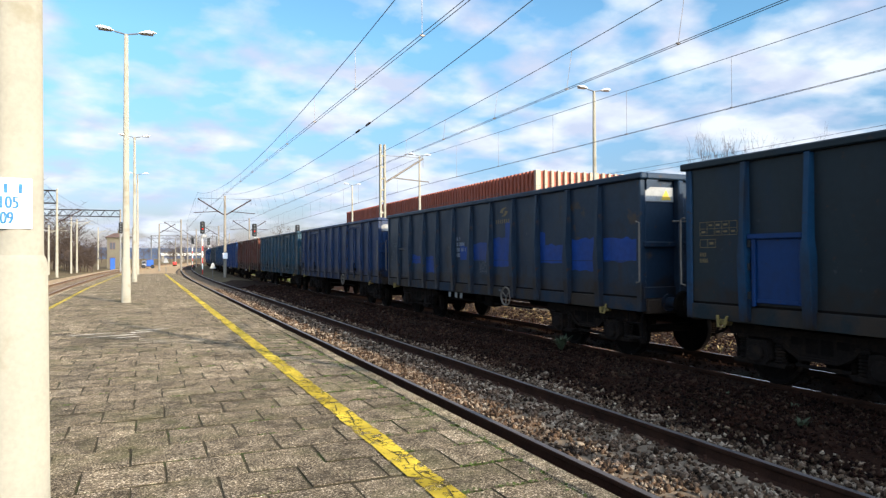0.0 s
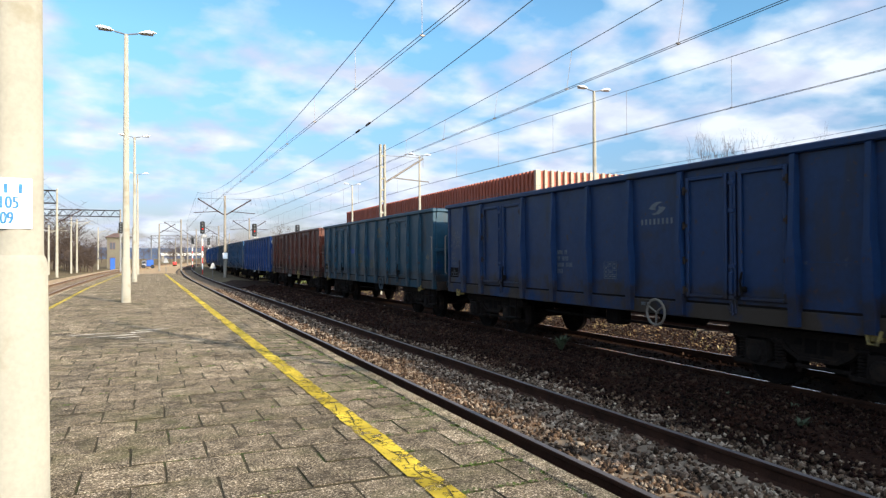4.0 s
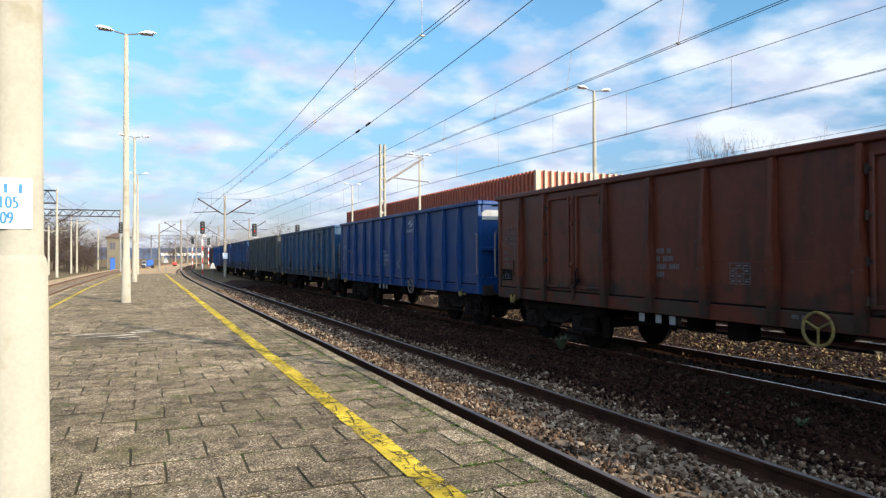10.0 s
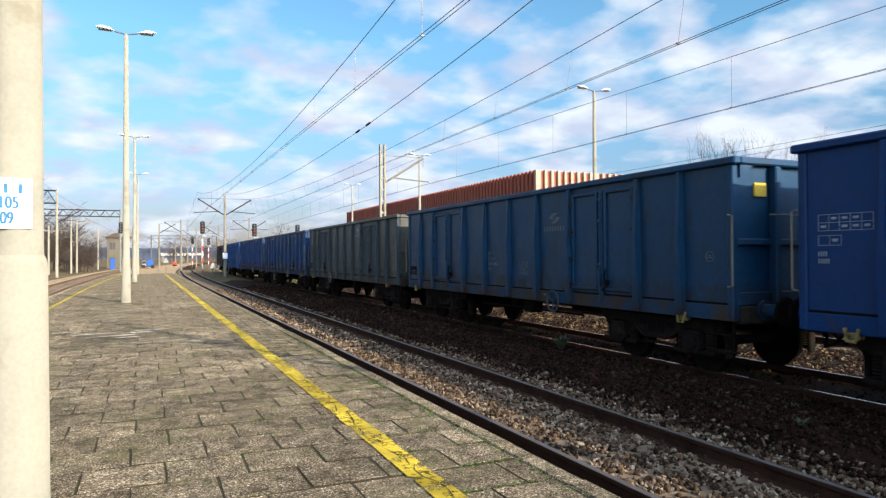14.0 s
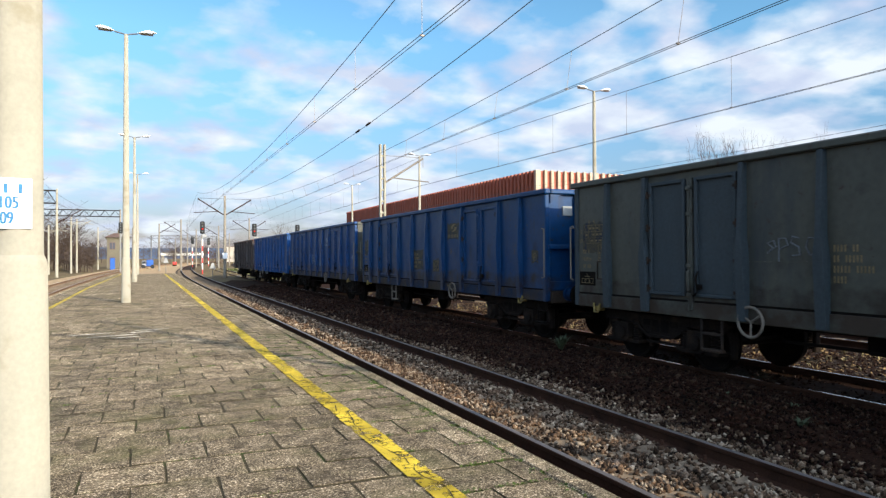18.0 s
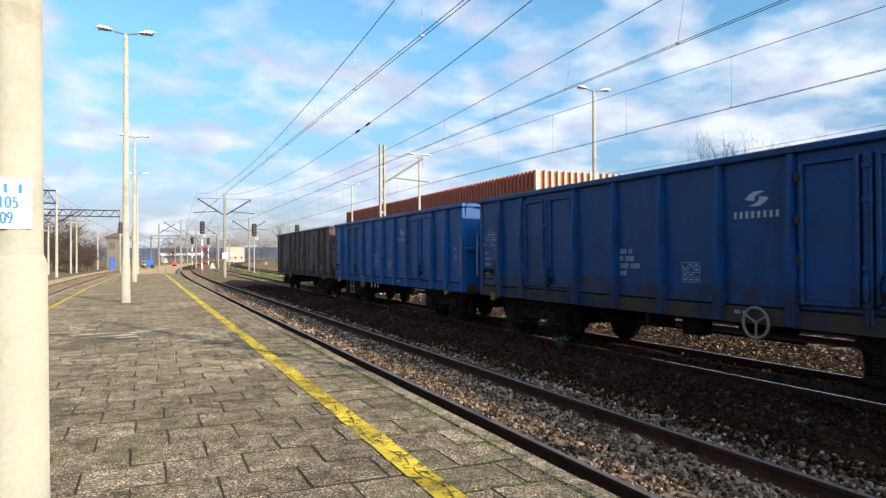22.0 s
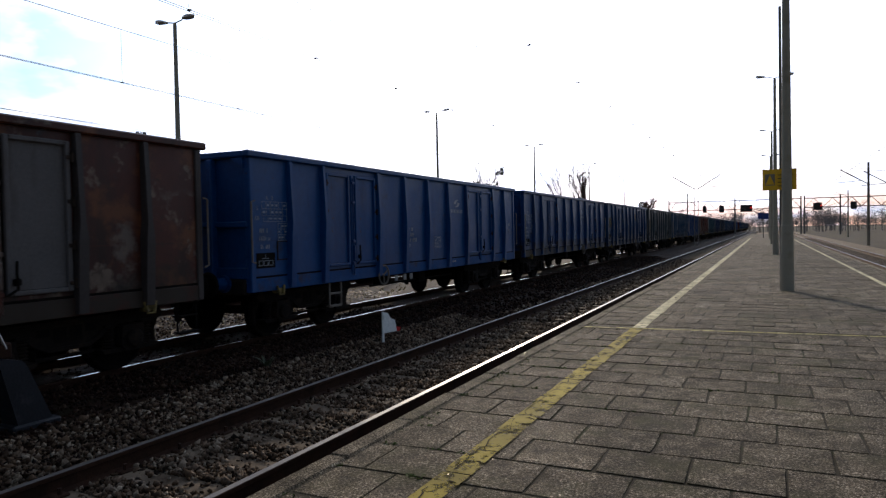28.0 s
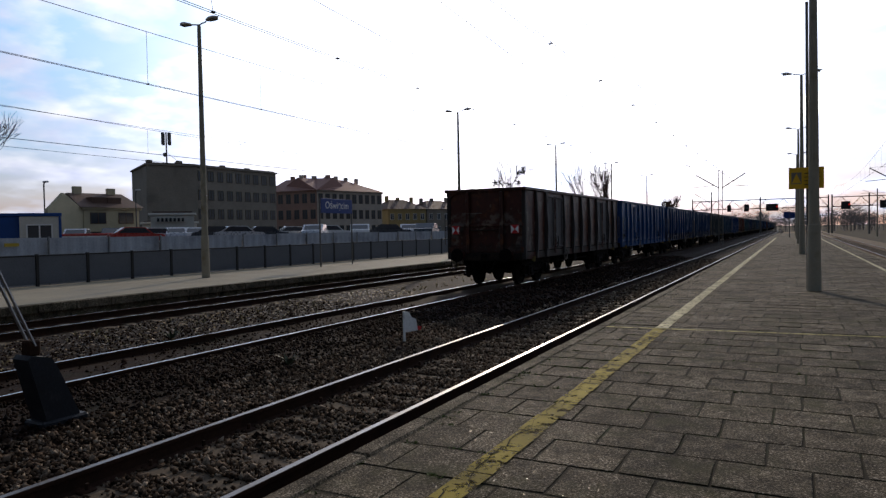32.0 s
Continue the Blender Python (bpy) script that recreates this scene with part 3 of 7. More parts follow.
def paint_mat(name, color, wear):
    m = bpy.data.materials.new(name)
    nt = node_tree(m)
    lk = nt.links.new
    co = node(nt, "ShaderNodeNewGeometry")
    b = node(nt, "ShaderNodeBsdfPrincipled", {"Roughness": 0.85, "Specular IOR Level": 0.08, "Diffuse Roughness": 0.45})
    n1 = node(nt, "ShaderNodeTexNoise", {"Scale": 9.0, "Detail": 8.0, "Roughness": 0.75})
    n2 = node(nt, "ShaderNodeTexNoise", {"Scale": 2.0, "Detail": 3.0})
    lk(co.outputs["Position"], n1.inputs["Vector"]), lk(co.outputs["Position"], n2.inputs["Vector"])
    r = node(nt, "ShaderNodeMapRange", {"From Min": 0.3, "From Max": 0.7, "To Min": 0.5, "To Max": 1.2})
    lk(n2.outputs["Fac"], r.inputs["Value"])
    sc = node(nt, "ShaderNodeVectorMath", operation="SCALE")
    sc.inputs[0].default_value = color
    lk(r.outputs[0], sc.inputs["Scale"]), lk(sc.outputs[0], b.inputs["Base Color"])
    ramp = node(nt, "ShaderNodeValToRGB")
    ramp.color_ramp.elements[0].position, ramp.color_ramp.elements[1].position = 0.62 - wear, 0.70 - wear
    ramp.color_ramp.elements[0].color, ramp.color_ramp.elements[1].color = (1, 1, 1, 1), (0, 0, 0, 1)
    lk(n1.outputs["Fac"], ramp.inputs[0])
    tr = node(nt, "ShaderNodeBsdfTransparent")
    mx = node(nt, "ShaderNodeMixShader")
    lk(ramp.outputs[0], mx.inputs[0]), lk(tr.outputs[0], mx.inputs[1]), lk(b.outputs[0], mx.inputs[2])
    lk(mx.outputs[0], node(nt, "ShaderNodeOutputMaterial").inputs[0])
    MATS[name] = m
    return m


YELLOW = paint_mat("worn yellow road paint", (0.34, 0.25, 0.026), 0.108)
YELLOW_PALE = paint_mat("bleached yellow road paint", (0.62, 0.53, 0.30), 0.095)
YELLOW_OLD = paint_mat("faded old paint", (0.55, 0.46, 0.16), 0.10)


def make_lines():
    rng = random.Random(5)
    for name, xs, ya, yb, w in (("yellow_line", lambda y: 1.852, -95.0, 72.0, 0.2), ("yellow_line", lambda y: -2.77 + max(0, y - 40) * 0.022, -95.0, 73.0, 0.13)):
        root = thing(name, "worn yellow safety line along the platform edge", "painted line", kind="structure")
        rest, pale = Shape(), Shape()
        y = ya
        while y < yb:
            s = Shape()
            x = xs(y)
            g, l = 0.008, 0.5
            j = [rng.uniform(-0.012, 0.012) for _ in range(4)]
            sh = Shape().add([(x - w / 2 + j[0], y + g, PLAT_Z + 0.013), (x + w / 2 + j[1], y + g, PLAT_Z + 0.013), (x + w / 2 + j[2], y + l - g, PLAT_Z + 0.013), (x - w / 2 + j[3], y + l - g, PLAT_Z + 0.013)], [(0, 1, 2, 3)])
            (pale if y < -11.3 else rest).add(sh.v, sh.f)
            y += l
        part("paint", rest, YELLOW, root)
        part("pale_paint", pale, YELLOW_PALE, root)
    cracks = Shape()
    for ya, yb in ((2.6, 12.0), (-10.5, -2.6)):
        y, x = ya, 1.86
        while y < yb:
            y2, x2 = y + rng.choice((0.02, 0.05, 0.12, 0.22)) * rng.uniform(0.6, 1.3), x + rng.choice((-0.05, -0.02, 0.0, 0.02, 0.05)) * rng.uniform(0.5, 1.2)
            x2 = min(1.925, max(1.79, x2))
            w = rng.uniform(0.001, 0.006)
            cracks.add([(x - w, y, PLAT_Z + 0.0165), (x + w, y, PLAT_Z + 0.0165), (x2 + w, y2, PLAT_Z + 0.0165), (x2 - w, y2, PLAT_Z + 0.0165)], [(0, 1, 2, 3)])
            x, y = x2, y2
    tagged(part("pavement_crack", cracks, JOINT, None), "long jagged crack running along the yellow line", "crack", kind="structure")
    root = thing("cross_line", "thin faded line painted across the platform", "painted line", kind="structure")
    s = Shape()
    x = -3.3
    while x < 2.7:
        s.add([(x + 0.01, -11.36 + 0.08 * (x + 3.3) / 1.0 * 0.9, PLAT_Z + 0.013), (x + 0.49, -11.36 + 0.08 * (x + 3.8) * 0.9, PLAT_Z + 0.013), (x + 0.49, -11.29 + 0.08 * (x + 3.8) * 0.9, PLAT_Z + 0.013), (x + 0.01, -11.29 + 0.08 * (x + 3.3) * 0.9, PLAT_Z + 0.013)], [(0, 1, 2, 3)])
        x += 0.5
    part("paint", s, YELLOW_OLD, root)


PALE_PAVING = mat("pale concrete paving", (0.31, 0.268, 0.195), 0.85, var=0.2, scale=1.2, fine=30, bump=0.2, spots=(0.24, 0.215, 0.17), spot_scale=0.6, spot_amt=0.5, space="World", spec=0.05)


def make_smear():
    """Splashes of white paint on the paving."""
    rng = random.Random(9)
    s = Shape()
    for cx, cy, l in ((-1.0, 15.9, 0.9), (-0.55, 15.4, 1.1), (-0.1, 15.9, 0.7), (0.1, 16.3, 0.8), (-0.3, 15.0, 0.6)):
        pts, n = [], 9
        for i in range(n + 1):
            u = i / n
            pts.append((cx + (u - 0.5) * l, cy + (u - 0.5) * 0.25 * l + rng.uniform(-0.02, 0.02), (0.012 + 0.06 * math.sin(math.pi * u)) * rng.uniform(0.5, 1.2)))
        for i in range(n):
            (x0, y0, w0), (x1, y1, w1) = pts[i], pts[i + 1]
            z = PLAT_Z + 0.013
            s.add([(x0, y0 - w0, z), (x1, y1 - w1, z), (x1, y1 + w1, z), (x0, y0 + w0, z)], [(0, 1, 2, 3)])
    tagged(part("paint_smear", s, WHITE_PAINT, None), "old splash of white paint on the paving", "paint splash", kind="structure")


WHITE_PAINT = paint_mat("worn white paint", (0.42, 0.38, 0.31), 0.10)


def make_platform_2():
    root = thing("platform_2", "far platform with pale paving and a dark edge wall", "platform", kind="structure")
    top = Shape().box(16.5, 23.2, -150, 75, PLAT_Z - 0.08, PLAT_Z, 0.01)
    part("paving", top, PALE_PAVING, root)
    s = Shape()
    y = -150.0
    while y < 74:
        s.box(16.32, 16.62, y + 0.01, y + 0.99, PLAT_Z - 0.2, PLAT_Z + 0.012, 0.015)
        y += 1.0
    part("edge_stones", s, KERB, root)["kind"] = "stuff"
    part("platform_wall", Shape().box(16.45, 16.6, -150, 75, -0.5, PLAT_Z - 0.19), KERB, root)


make_ground()
make_tracks()


# ---- the goods train ----
def paint(name, base, worn, amt, sc=1.1):
    return mat(name, base, 0.45, var=0.15, scale=1.6, fine=11, bump=0.06, spots=worn, spot_scale=sc, spot_amt=amt, streak=True)


GRIME = mat("brown rust and grime", (0.028, 0.018, 0.012), 0.85, var=0.35, scale=3, fine=30, bump=0.35, spots=(0.010, 0.008, 0.007), spot_scale=2.2, spot_amt=0.7)
# both iron colours are lowered to deepen the shade below the wagons
BLACK = mat("black iron darkened for shade", (0.0058, 0.0047, 0.0041), 0.9, var=0.4, scale=4, fine=30, bump=0.3, spots=(0.013, 0.0092, 0.0068), spot_scale=3, spot_amt=0.5, spec=0.06)
DUSTY = mat("dusty brown bogie iron darkened for shade", (0.0115, 0.0088, 0.0075), 0.85, var=0.4, scale=5, fine=30, bump=0.3, spots=(0.024, 0.0160, 0.0110), spot_scale=4, spot_amt=0.5, spec=0.06)
WHITE = mat("dirty white paint", (0.72, 0.72, 0.70), 0.6, var=0.12, scale=3, fine=30, bump=0.05, spots=(0.4, 0.38, 0.35), spot_scale=4, spot_amt=0.3)
OCHRE = mat("grimy yellow paint", (0.17, 0.125, 0.04), 0.7, var=0.3, scale=8, fine=40, bump=0.1, spots=(0.04, 0.03, 0.02), spot_scale=9, spot_amt=0.5)
PLATE = mat("weathered white plate", (0.22, 0.225, 0.22), 0.6, var=0.15, scale=3, fine=30, bump=0.05, spots=(0.16, 0.15, 0.14), spot_scale=3, spot_amt=0.6)
PALE = mat("pale dirty steel paint", (0.125, 0.108, 0.088), 0.6, var=0.2, scale=5, fine=40, bump=0.1, spots=(0.11, 0.08, 0.06), spot_scale=5, spot_amt=0.4)
YEL = mat("yellow enamel", (0.46, 0.31, 0.04), 0.5, var=0.12, scale=4, fine=40, bump=0.05)
RED = mat("red enamel", (0.5, 0.03, 0.03), 0.5, var=0.12, scale=4, fine=40, bump=0.05)
STEEL = mat("galvanised steel", (0.22, 0.22, 0.22), 0.45, metal=0.8, var=0.12, scale=4, fine=40, bump=0.05)
BODY_L, BODY_H, BODY_W, PITCH = 12.95, 3.28, 1.40, 14.04
DOORS = ((2.03, 4.05), (8.90, 10.92))
POSTS_A = (1.02, 2.03, 4.05, 5.27, 6.48, 7.68, 8.90, 10.92, 11.93)
POSTS_B = (1.12, 2.12, 3.28, 4.29, 5.39, 6.475, 7.56, 8.67, 9.67, 10.83, 11.83)

# paint by wagon, from the head of the train to its tail
PAINTS = {
    "old": paint("faded grey-teal wagon paint", (0.0088, 0.0158, 0.0200), (0.0064, 0.0188, 0.0368), 0.35, 0.7),
    "old2": paint("dirty slate-grey paint", (0.0085, 0.0195, 0.0360), (0.0192, 0.0120, 0.0080), 0.15, 1.6),
    "slate": paint("dull slate-blue wagon paint", (0.0062, 0.0205, 0.0600), (0.0160, 0.0144, 0.0152), 0.22),
    "teal": paint("weathered teal wagon paint", (0.0080, 0.0350, 0.0560), (0.0256, 0.0160, 0.0096), 0.25),
    "brown": paint("red-brown wagon paint", (0.0690, 0.0168, 0.0082), (0.0192, 0.0080, 0.0056), 0.4),
    "blue": paint("blue wagon paint", (0.0009, 0.0236, 0.0940), (0.0014, 0.0190, 0.0690), 0.3),
    "teal2": paint("weathered dark teal-blue paint", (0.0054, 0.0324, 0.0734), (0.0176, 0.0160, 0.0144), 0.25),
    "olive": paint("grey olive wagon paint", (0.0500, 0.0520, 0.0430), (0.0250, 0.0310, 0.0340), 0.4),
    "blue2": paint("blue paint with rusty patches", (0.0010, 0.0265, 0.0860), (0.0208, 0.0144, 0.0096), 0.02, 1.6),
    "blue3": paint("deep blue wagon paint", (0.0015, 0.0300, 0.1060), (0.0040, 0.0120, 0.0360), 0.3),
    "clean": paint("bright blue wagon paint", (0.0013, 0.0400, 0.1400), (0.0030, 0.0200, 0.0760), 0.3),
    "wreck": paint("dark brown rust-eaten paint", (0.0560, 0.0150, 0.0095), (0.0250, 0.0110, 0.0080), 0.6, 1.0),
}


def layer(m, color, scale, lo, hi, z0=-9.0, z1=9.0, seed=0.0):
    """Lays patches of another paint over a wagon's coat, between two heights."""
    nt = m.node_tree
    lk = nt.links.new
    b = [n for n in nt.nodes if n.type == "BSDF_PRINCIPLED"][0]
    old = b.inputs["Base Color"].links[0].from_socket
    co = node(nt, "ShaderNodeTexCoord")
    shift = node(nt, "ShaderNodeVectorMath", {1: (seed, seed * 1.7, 0)}, operation="ADD")
    lk(co.outputs["Object"], shift.inputs[0])
    n = node(nt, "ShaderNodeTexNoise", {"Scale": scale, "Detail": 7.0, "Roughness": 0.62})
    lk(shift.outputs[0], n.inputs["Vector"])
    edge = node(nt, "ShaderNodeTexNoise", {"Scale": 2.6, "Detail": 5.0})
    lk(shift.outputs[0], edge.inputs["Vector"])
    sep = node(nt, "ShaderNodeSeparateXYZ")
    lk(co.outputs["Object"], sep.inputs[0])
    z = node(nt, "ShaderNodeMath", {1: 0.5, 2: -0.25}, operation="MULTIPLY_ADD")
    lk(edge.outputs["Fac"], z.inputs[0])
    zz = node(nt, "ShaderNodeMath", operation="ADD")
    lk(z.outputs[0], zz.inputs[0]), lk(sep.outputs["Z"], zz.inputs[1])
    up = node(nt, "ShaderNodeMapRange", {"From Min": z0 - 0.05, "From Max": z0 + 0.05})
    dn = node(nt, "ShaderNodeMapRange", {"From Min": z1 + 0.05, "From Max": z1 - 0.05})
    pat = node(nt, "ShaderNodeMapRange", {"From Min": lo, "From Max": hi})
    lk(zz.outputs[0], up.inputs["Value"]), lk(zz.outputs[0], dn.inputs["Value"]), lk(n.outputs["Fac"], pat.inputs["Value"])
    m1 = node(nt, "ShaderNodeMath", operation="MULTIPLY")
    m2 = node(nt, "ShaderNodeMath", operation="MULTIPLY")
    lk(up.outputs[0], m1.inputs[0]), lk(dn.outputs[0], m1.inputs[1]), lk(m1.outputs[0], m2.inputs[0]), lk(pat.outputs[0], m2.inputs[1])
    mx = node(nt, "ShaderNodeMixRGB")
    mx.inputs[2].default_value = (*color, 1)
    lk(m2.outputs[0], mx.inputs[0]), lk(old, mx.inputs[1]), lk(mx.outputs[0], b.inputs["Base Color"])


layer(PAINTS["old2"], (0.045, 0.030, 0.020), 1.5, 0.62, 0.68, 1.7, 2.9, 7.0)
layer(PAINTS["teal"], (0.0045, 0.026, 0.072), 0.9, 0.61, 0.66, 1.5, 2.3, 1.0)
layer(PAINTS["blue2"], (0.050, 0.030, 0.014), 1.1, 0.64, 0.67, 1.5, 2.9, 5.0)
layer(PAINTS["wreck"], (0.105, 0.036, 0.014), 1.7, 0.54, 0.64, seed=4.0)
layer(PAINTS["wreck"], (0.105, 0.080, 0.066), 1.3, 0.55, 0.62, 1.15, 2.5, 2.0)
layer(PAINTS["wreck"], (0.130, 0.092, 0.068), 2.2, 0.58, 0.64, -9.0, 9.0, 9.0)
for key_, coat_ in PAINTS.items():
    clean_ = key_ in ("clean", "blue")
    k_ = sum(map(ord, key_)) * 0.37
    layer(coat_, (0.010, 0.0085, 0.0075), 1.7, 0.60 if clean_ else 0.56, 0.84, seed=k_)
    layer(coat_, (0.014, 0.0100, 0.0075), 2.4, 0.60 if clean_ else 0.36, 0.82 if clean_ else 0.66, -9.0, 1.42, seed=k_ + 2)
    layer(coat_, (0.032, 0.0180, 0.0110), 8.0, 0.66 if clean_ else 0.62, 0.70, seed=k_ + 4)
    layer(coat_, (0.046, 0.050, 0.056), 5.0, 0.70 if clean_ else 0.665, 0.76, seed=k_ + 6)
GREY_BLUE = mat("weathered grey-blue paint", (0.0290, 0.0385, 0.0450), 0.6, var=0.2, scale=2, fine=24, bump=0.1, spots=(0.020, 0.028, 0.034), spot_scale=1.4, spot_amt=0.5, streak=True)
POST_COAT = {"olive": GREY_BLUE, "old": PAINTS["teal2"], "wreck": mat("grey-brown dusty post paint", (0.036, 0.029, 0.027), 0.6, var=0.2, scale=2, fine=24, bump=0.15, spots=(0.02, 0.014, 0.011), spot_scale=1.6, spot_amt=0.4, streak=True)}
SILLS = {k: mat("grimy sill of " + m.name, tuple((0.4 if k in ("blue2", "blue3") else 1.0) * c for c in m.node_tree.nodes["base"].inputs[0].default_value), 0.7, var=0.2, scale=2, fine=24, bump=0.3, spots=(0.030, 0.0215, 0.0150), spot_scale=1.1, spot_amt=0.35 if k in ("blue", "clean") else 1.05) for k, m in PAINTS.items()}
TRAIN = ["blue3", "old", "blue", "slate", "blue3", "teal", "blue", "old", "blue3", "brown", "blue", "slate", "blue2", "teal2",
         "old", "old2", "slate", "teal", "brown", "blue", "teal2", "olive", "blue2", "blue3", "clean", "wreck"]
LABELS = {"old": "open goods wagon in faded grey-green paint", "old2": "open goods wagon, grey-green with low blue patches",
          "slate": "open goods wagon in dull slate-blue paint", "teal": "open goods wagon in weathered teal paint with rusty streaks",
          "brown": "open goods wagon in red-brown paint", "blue": "open goods wagon in strong blue paint", "teal2": "open goods wagon in dark teal-blue paint",
          "olive": "open goods wagon in dirty grey-olive paint", "blue2": "blue open goods wagon with orange rust patches", "blue3": "open goods wagon in deep blue paint, dirty",
          "clean": "clean bright blue open goods wagon with white lettering", "wreck": "dark rusty brown open goods wagon, last of the train"}
HATCHED = {"old2", "blue", "old"}
FIRST = -14
WAGON_MESH = {}


def wagon_meshes():
    """Meshes that all wagons share; slot 0 takes each wagon's paint."""
    P = PAINTS["blue"]
    W = WAGON_MESH
    s = Shape()
    s.box(-BODY_W, -BODY_W + 0.05, 0.02, BODY_L - 0.02, 1.13, BODY_H - 0.06, 0.004)
    W["side_wall"] = s.mesh("side_wall", P)
    W["weld_seam"] = Shape().box(-BODY_W - 0.005, -BODY_W + 0.01, 0.1, BODY_L - 0.1, 1.76, 1.772).mesh("weld_seam", P)
    W["end_wall"] = Shape().box(-BODY_W + 0.051, BODY_W - 0.051, 0.02, 0.07, 1.13, BODY_H - 0.06).mesh("end_wall", P)
    W["end_beam"] = Shape().box(-1.36, 1.36, -0.04, 0.02, 1.13, 1.32, 0.01).mesh("end_beam", P)
    W["end_rib"] = Shape().box(-1.36, 1.36, -0.05, 0.02, 2.0, 2.1, 0.015).mesh("end_rib", P)
    W["end_post"] = Shape().box(-0.06, 0.06, -0.13, 0.02, 1.1, 3.16, 0.02).mesh("end_post", P)
    s = Shape().box(-BODY_W - 0.075, -BODY_W + 0.06, -0.1, BODY_L + 0.1, BODY_H - 0.11, BODY_H, 0.02)
    W["top_rail"] = s.mesh("top_rail", P)
    s = Shape().box(-BODY_W + 0.061, BODY_W - 0.061, -0.098, 0.08, BODY_H - 0.11, BODY_H - 0.005, 0.02)
    s.add([(-1.32, -0.06, 3.16), (-1.05, -0.06, 3.16), (-1.32, -0.06, 2.98), (-1.32, 0.01, 3.16), (-1.05, 0.01, 3.16), (-1.32, 0.01, 2.98)], [(0, 1, 2), (3, 5, 4), (0, 2, 5, 3), (1, 4, 5, 2), (0, 3, 4, 1)])
    s.add([(1.32, -0.06, 3.16), (1.05, -0.06, 3.16), (1.32, -0.06, 2.98), (1.32, 0.01, 3.16), (1.05, 0.01, 3.16), (1.32, 0.01, 2.98)], [(0, 2, 1), (3, 4, 5), (0, 3, 5, 2), (1, 2, 5, 4), (0, 1, 4, 3)])
    W["end_rail"] = s.mesh("end_rail", P)
    # post: broad foot, narrower head
    s = Shape()
    a, b = 0.08, 0.05
    vs = []
    for z, h, d in ((0.93, a, 0.085), (1.85, a, 0.13), (2.08, b, 0.125), (3.17, b, 0.072)):
        vs += [(-BODY_W, -h, z), (-BODY_W - d, -h + 0.012, z), (-BODY_W - d, h - 0.012, z), (-BODY_W, h, z)]
    fs = [(0, 1, 2, 3), (12, 15, 14, 13)]
    for k in range(3):
        fs += [(4 * k + i, 4 * k + i + 1, 4 * k + i + 5, 4 * k + i + 4) for i in range(3)]
    W["post"] = s.add(vs, fs).mesh("post", P)
    s = Shape().box(-BODY_W - 0.03, -BODY_W + 0.1, -0.02, 0.1, 0.9, 3.17, 0.015)
    W["corner_post"] = s.mesh("corner_post", P)
    # a leaf of a door: frame and set-back panel
    s = Shape()
    x = -BODY_W - 0.006
    w, z0, z1 = 0.81, 1.22, 3.06
    s.box(x, x + 0.02, 0.06, w - 0.06, z0 + 0.06, z1 - 0.06)
    for y0, y1, a0, a1 in ((0, 0.065, z0, z1), (w - 0.065, w, z0, z1), (0.066, w - 0.066, z0, z0 + 0.055), (0.066, w - 0.066, z1 - 0.06, z1)):
        s.box(x - 0.045, x + 0.02, y0, y1, a0, a1, 0.012)
    W["door"] = s.mesh("door", P)
    W["door_bar"] = Shape().box(x - 0.04, x + 0.02, -0.055, 0.055, 1.02, 3.06, 0.012).mesh("door_bar", P)
    s = Shape()
    s.tube((x - 0.055, 0, -0.06), (x - 0.055, 0, 0.06), 0.022, n=8)
    s.box(x - 0.055, x + 0.01, -0.012, 0.07, -0.025, 0.025, 0.006)
    W["hinge"] = s.mesh("hinge", GRIME)
    s = Shape().box(x - 0.08, x - 0.02, -0.05, 0.03, 1.34, 1.42, 0.012).wire([(x - 0.07, 0.0, 1.62), (x - 0.09, 0.02, 1.5), (x - 0.08, 0.0, 1.3), (x - 0.06, 0.1, 1.24)], 0.017, 6)
    W["door_handle"] = s.mesh("door_handle", BLACK)
    # thin black sheet stands in for the shade round the door leaves
    W["door_gap"] = Shape().box(x + 0.001, x + 0.004, 0.07, 1.95, z0 + 0.02, z1 - 0.02).mesh("door_gap", BLACK)
    s = Shape()
    s.tube((x - 0.045, 0, 1.0), (x - 0.045, 0, 3.0), 0.018, n=8)
    for z in (1.25, 1.7, 2.5, 2.9):
        s.box(x - 0.07, x - 0.015, -0.05, 0.05, z - 0.03, z + 0.03, 0.008)
    s.box(x - 0.09, x - 0.03, -0.03, 0.03, 1.3, 1.62, 0.01)
    W["door_latch"] = s.mesh("door_latch", P)
    W["hatch"] = Shape().box(x - 0.02, x + 0.02, 0.02, 0.8, 1.2, 2.08, 0.01).mesh("hatch", P)
    for i, b in enumerate(((0.055, 0.74, 0.8, 1.15, 2.12), (0.035, 0.02, 0.07, 1.2, 2.06), (0.07, 0.0, 0.86, 2.08, 2.15), (0.035, 0.07, 0.74, 1.2, 1.26))):
        W["hatch_rail", i] = Shape().box(x - b[0], x - 0.02, *b[1:], 0.008).mesh("hatch_rail", P)
    W["hatch_hinge"] = Shape().tube((x - 0.06, 0.83, -0.05), (x - 0.06, 0.83, 0.05), 0.022, n=8).mesh("hatch_hinge", P)
    s = Shape().box(-BODY_W - 0.02, -BODY_W + 0.08, 0.0, BODY_L, 0.9, 1.13, 0.01, 0)
    W["side_sill"] = s.mesh("side_sill", GRIME)
    # black strip drawn in as the shadow line below the wall panel
    W["groove"] = Shape().box(-BODY_W - 0.003, -BODY_W + 0.01, 0.1, BODY_L - 0.1, 1.132, 1.165).mesh("groove", BLACK)
    s = Shape().box(-BODY_W + 0.06, BODY_W - 0.06, 0.07, BODY_L - 0.07, 1.1, 1.16)
    W["floor"] = s.mesh("floor", GRIME)
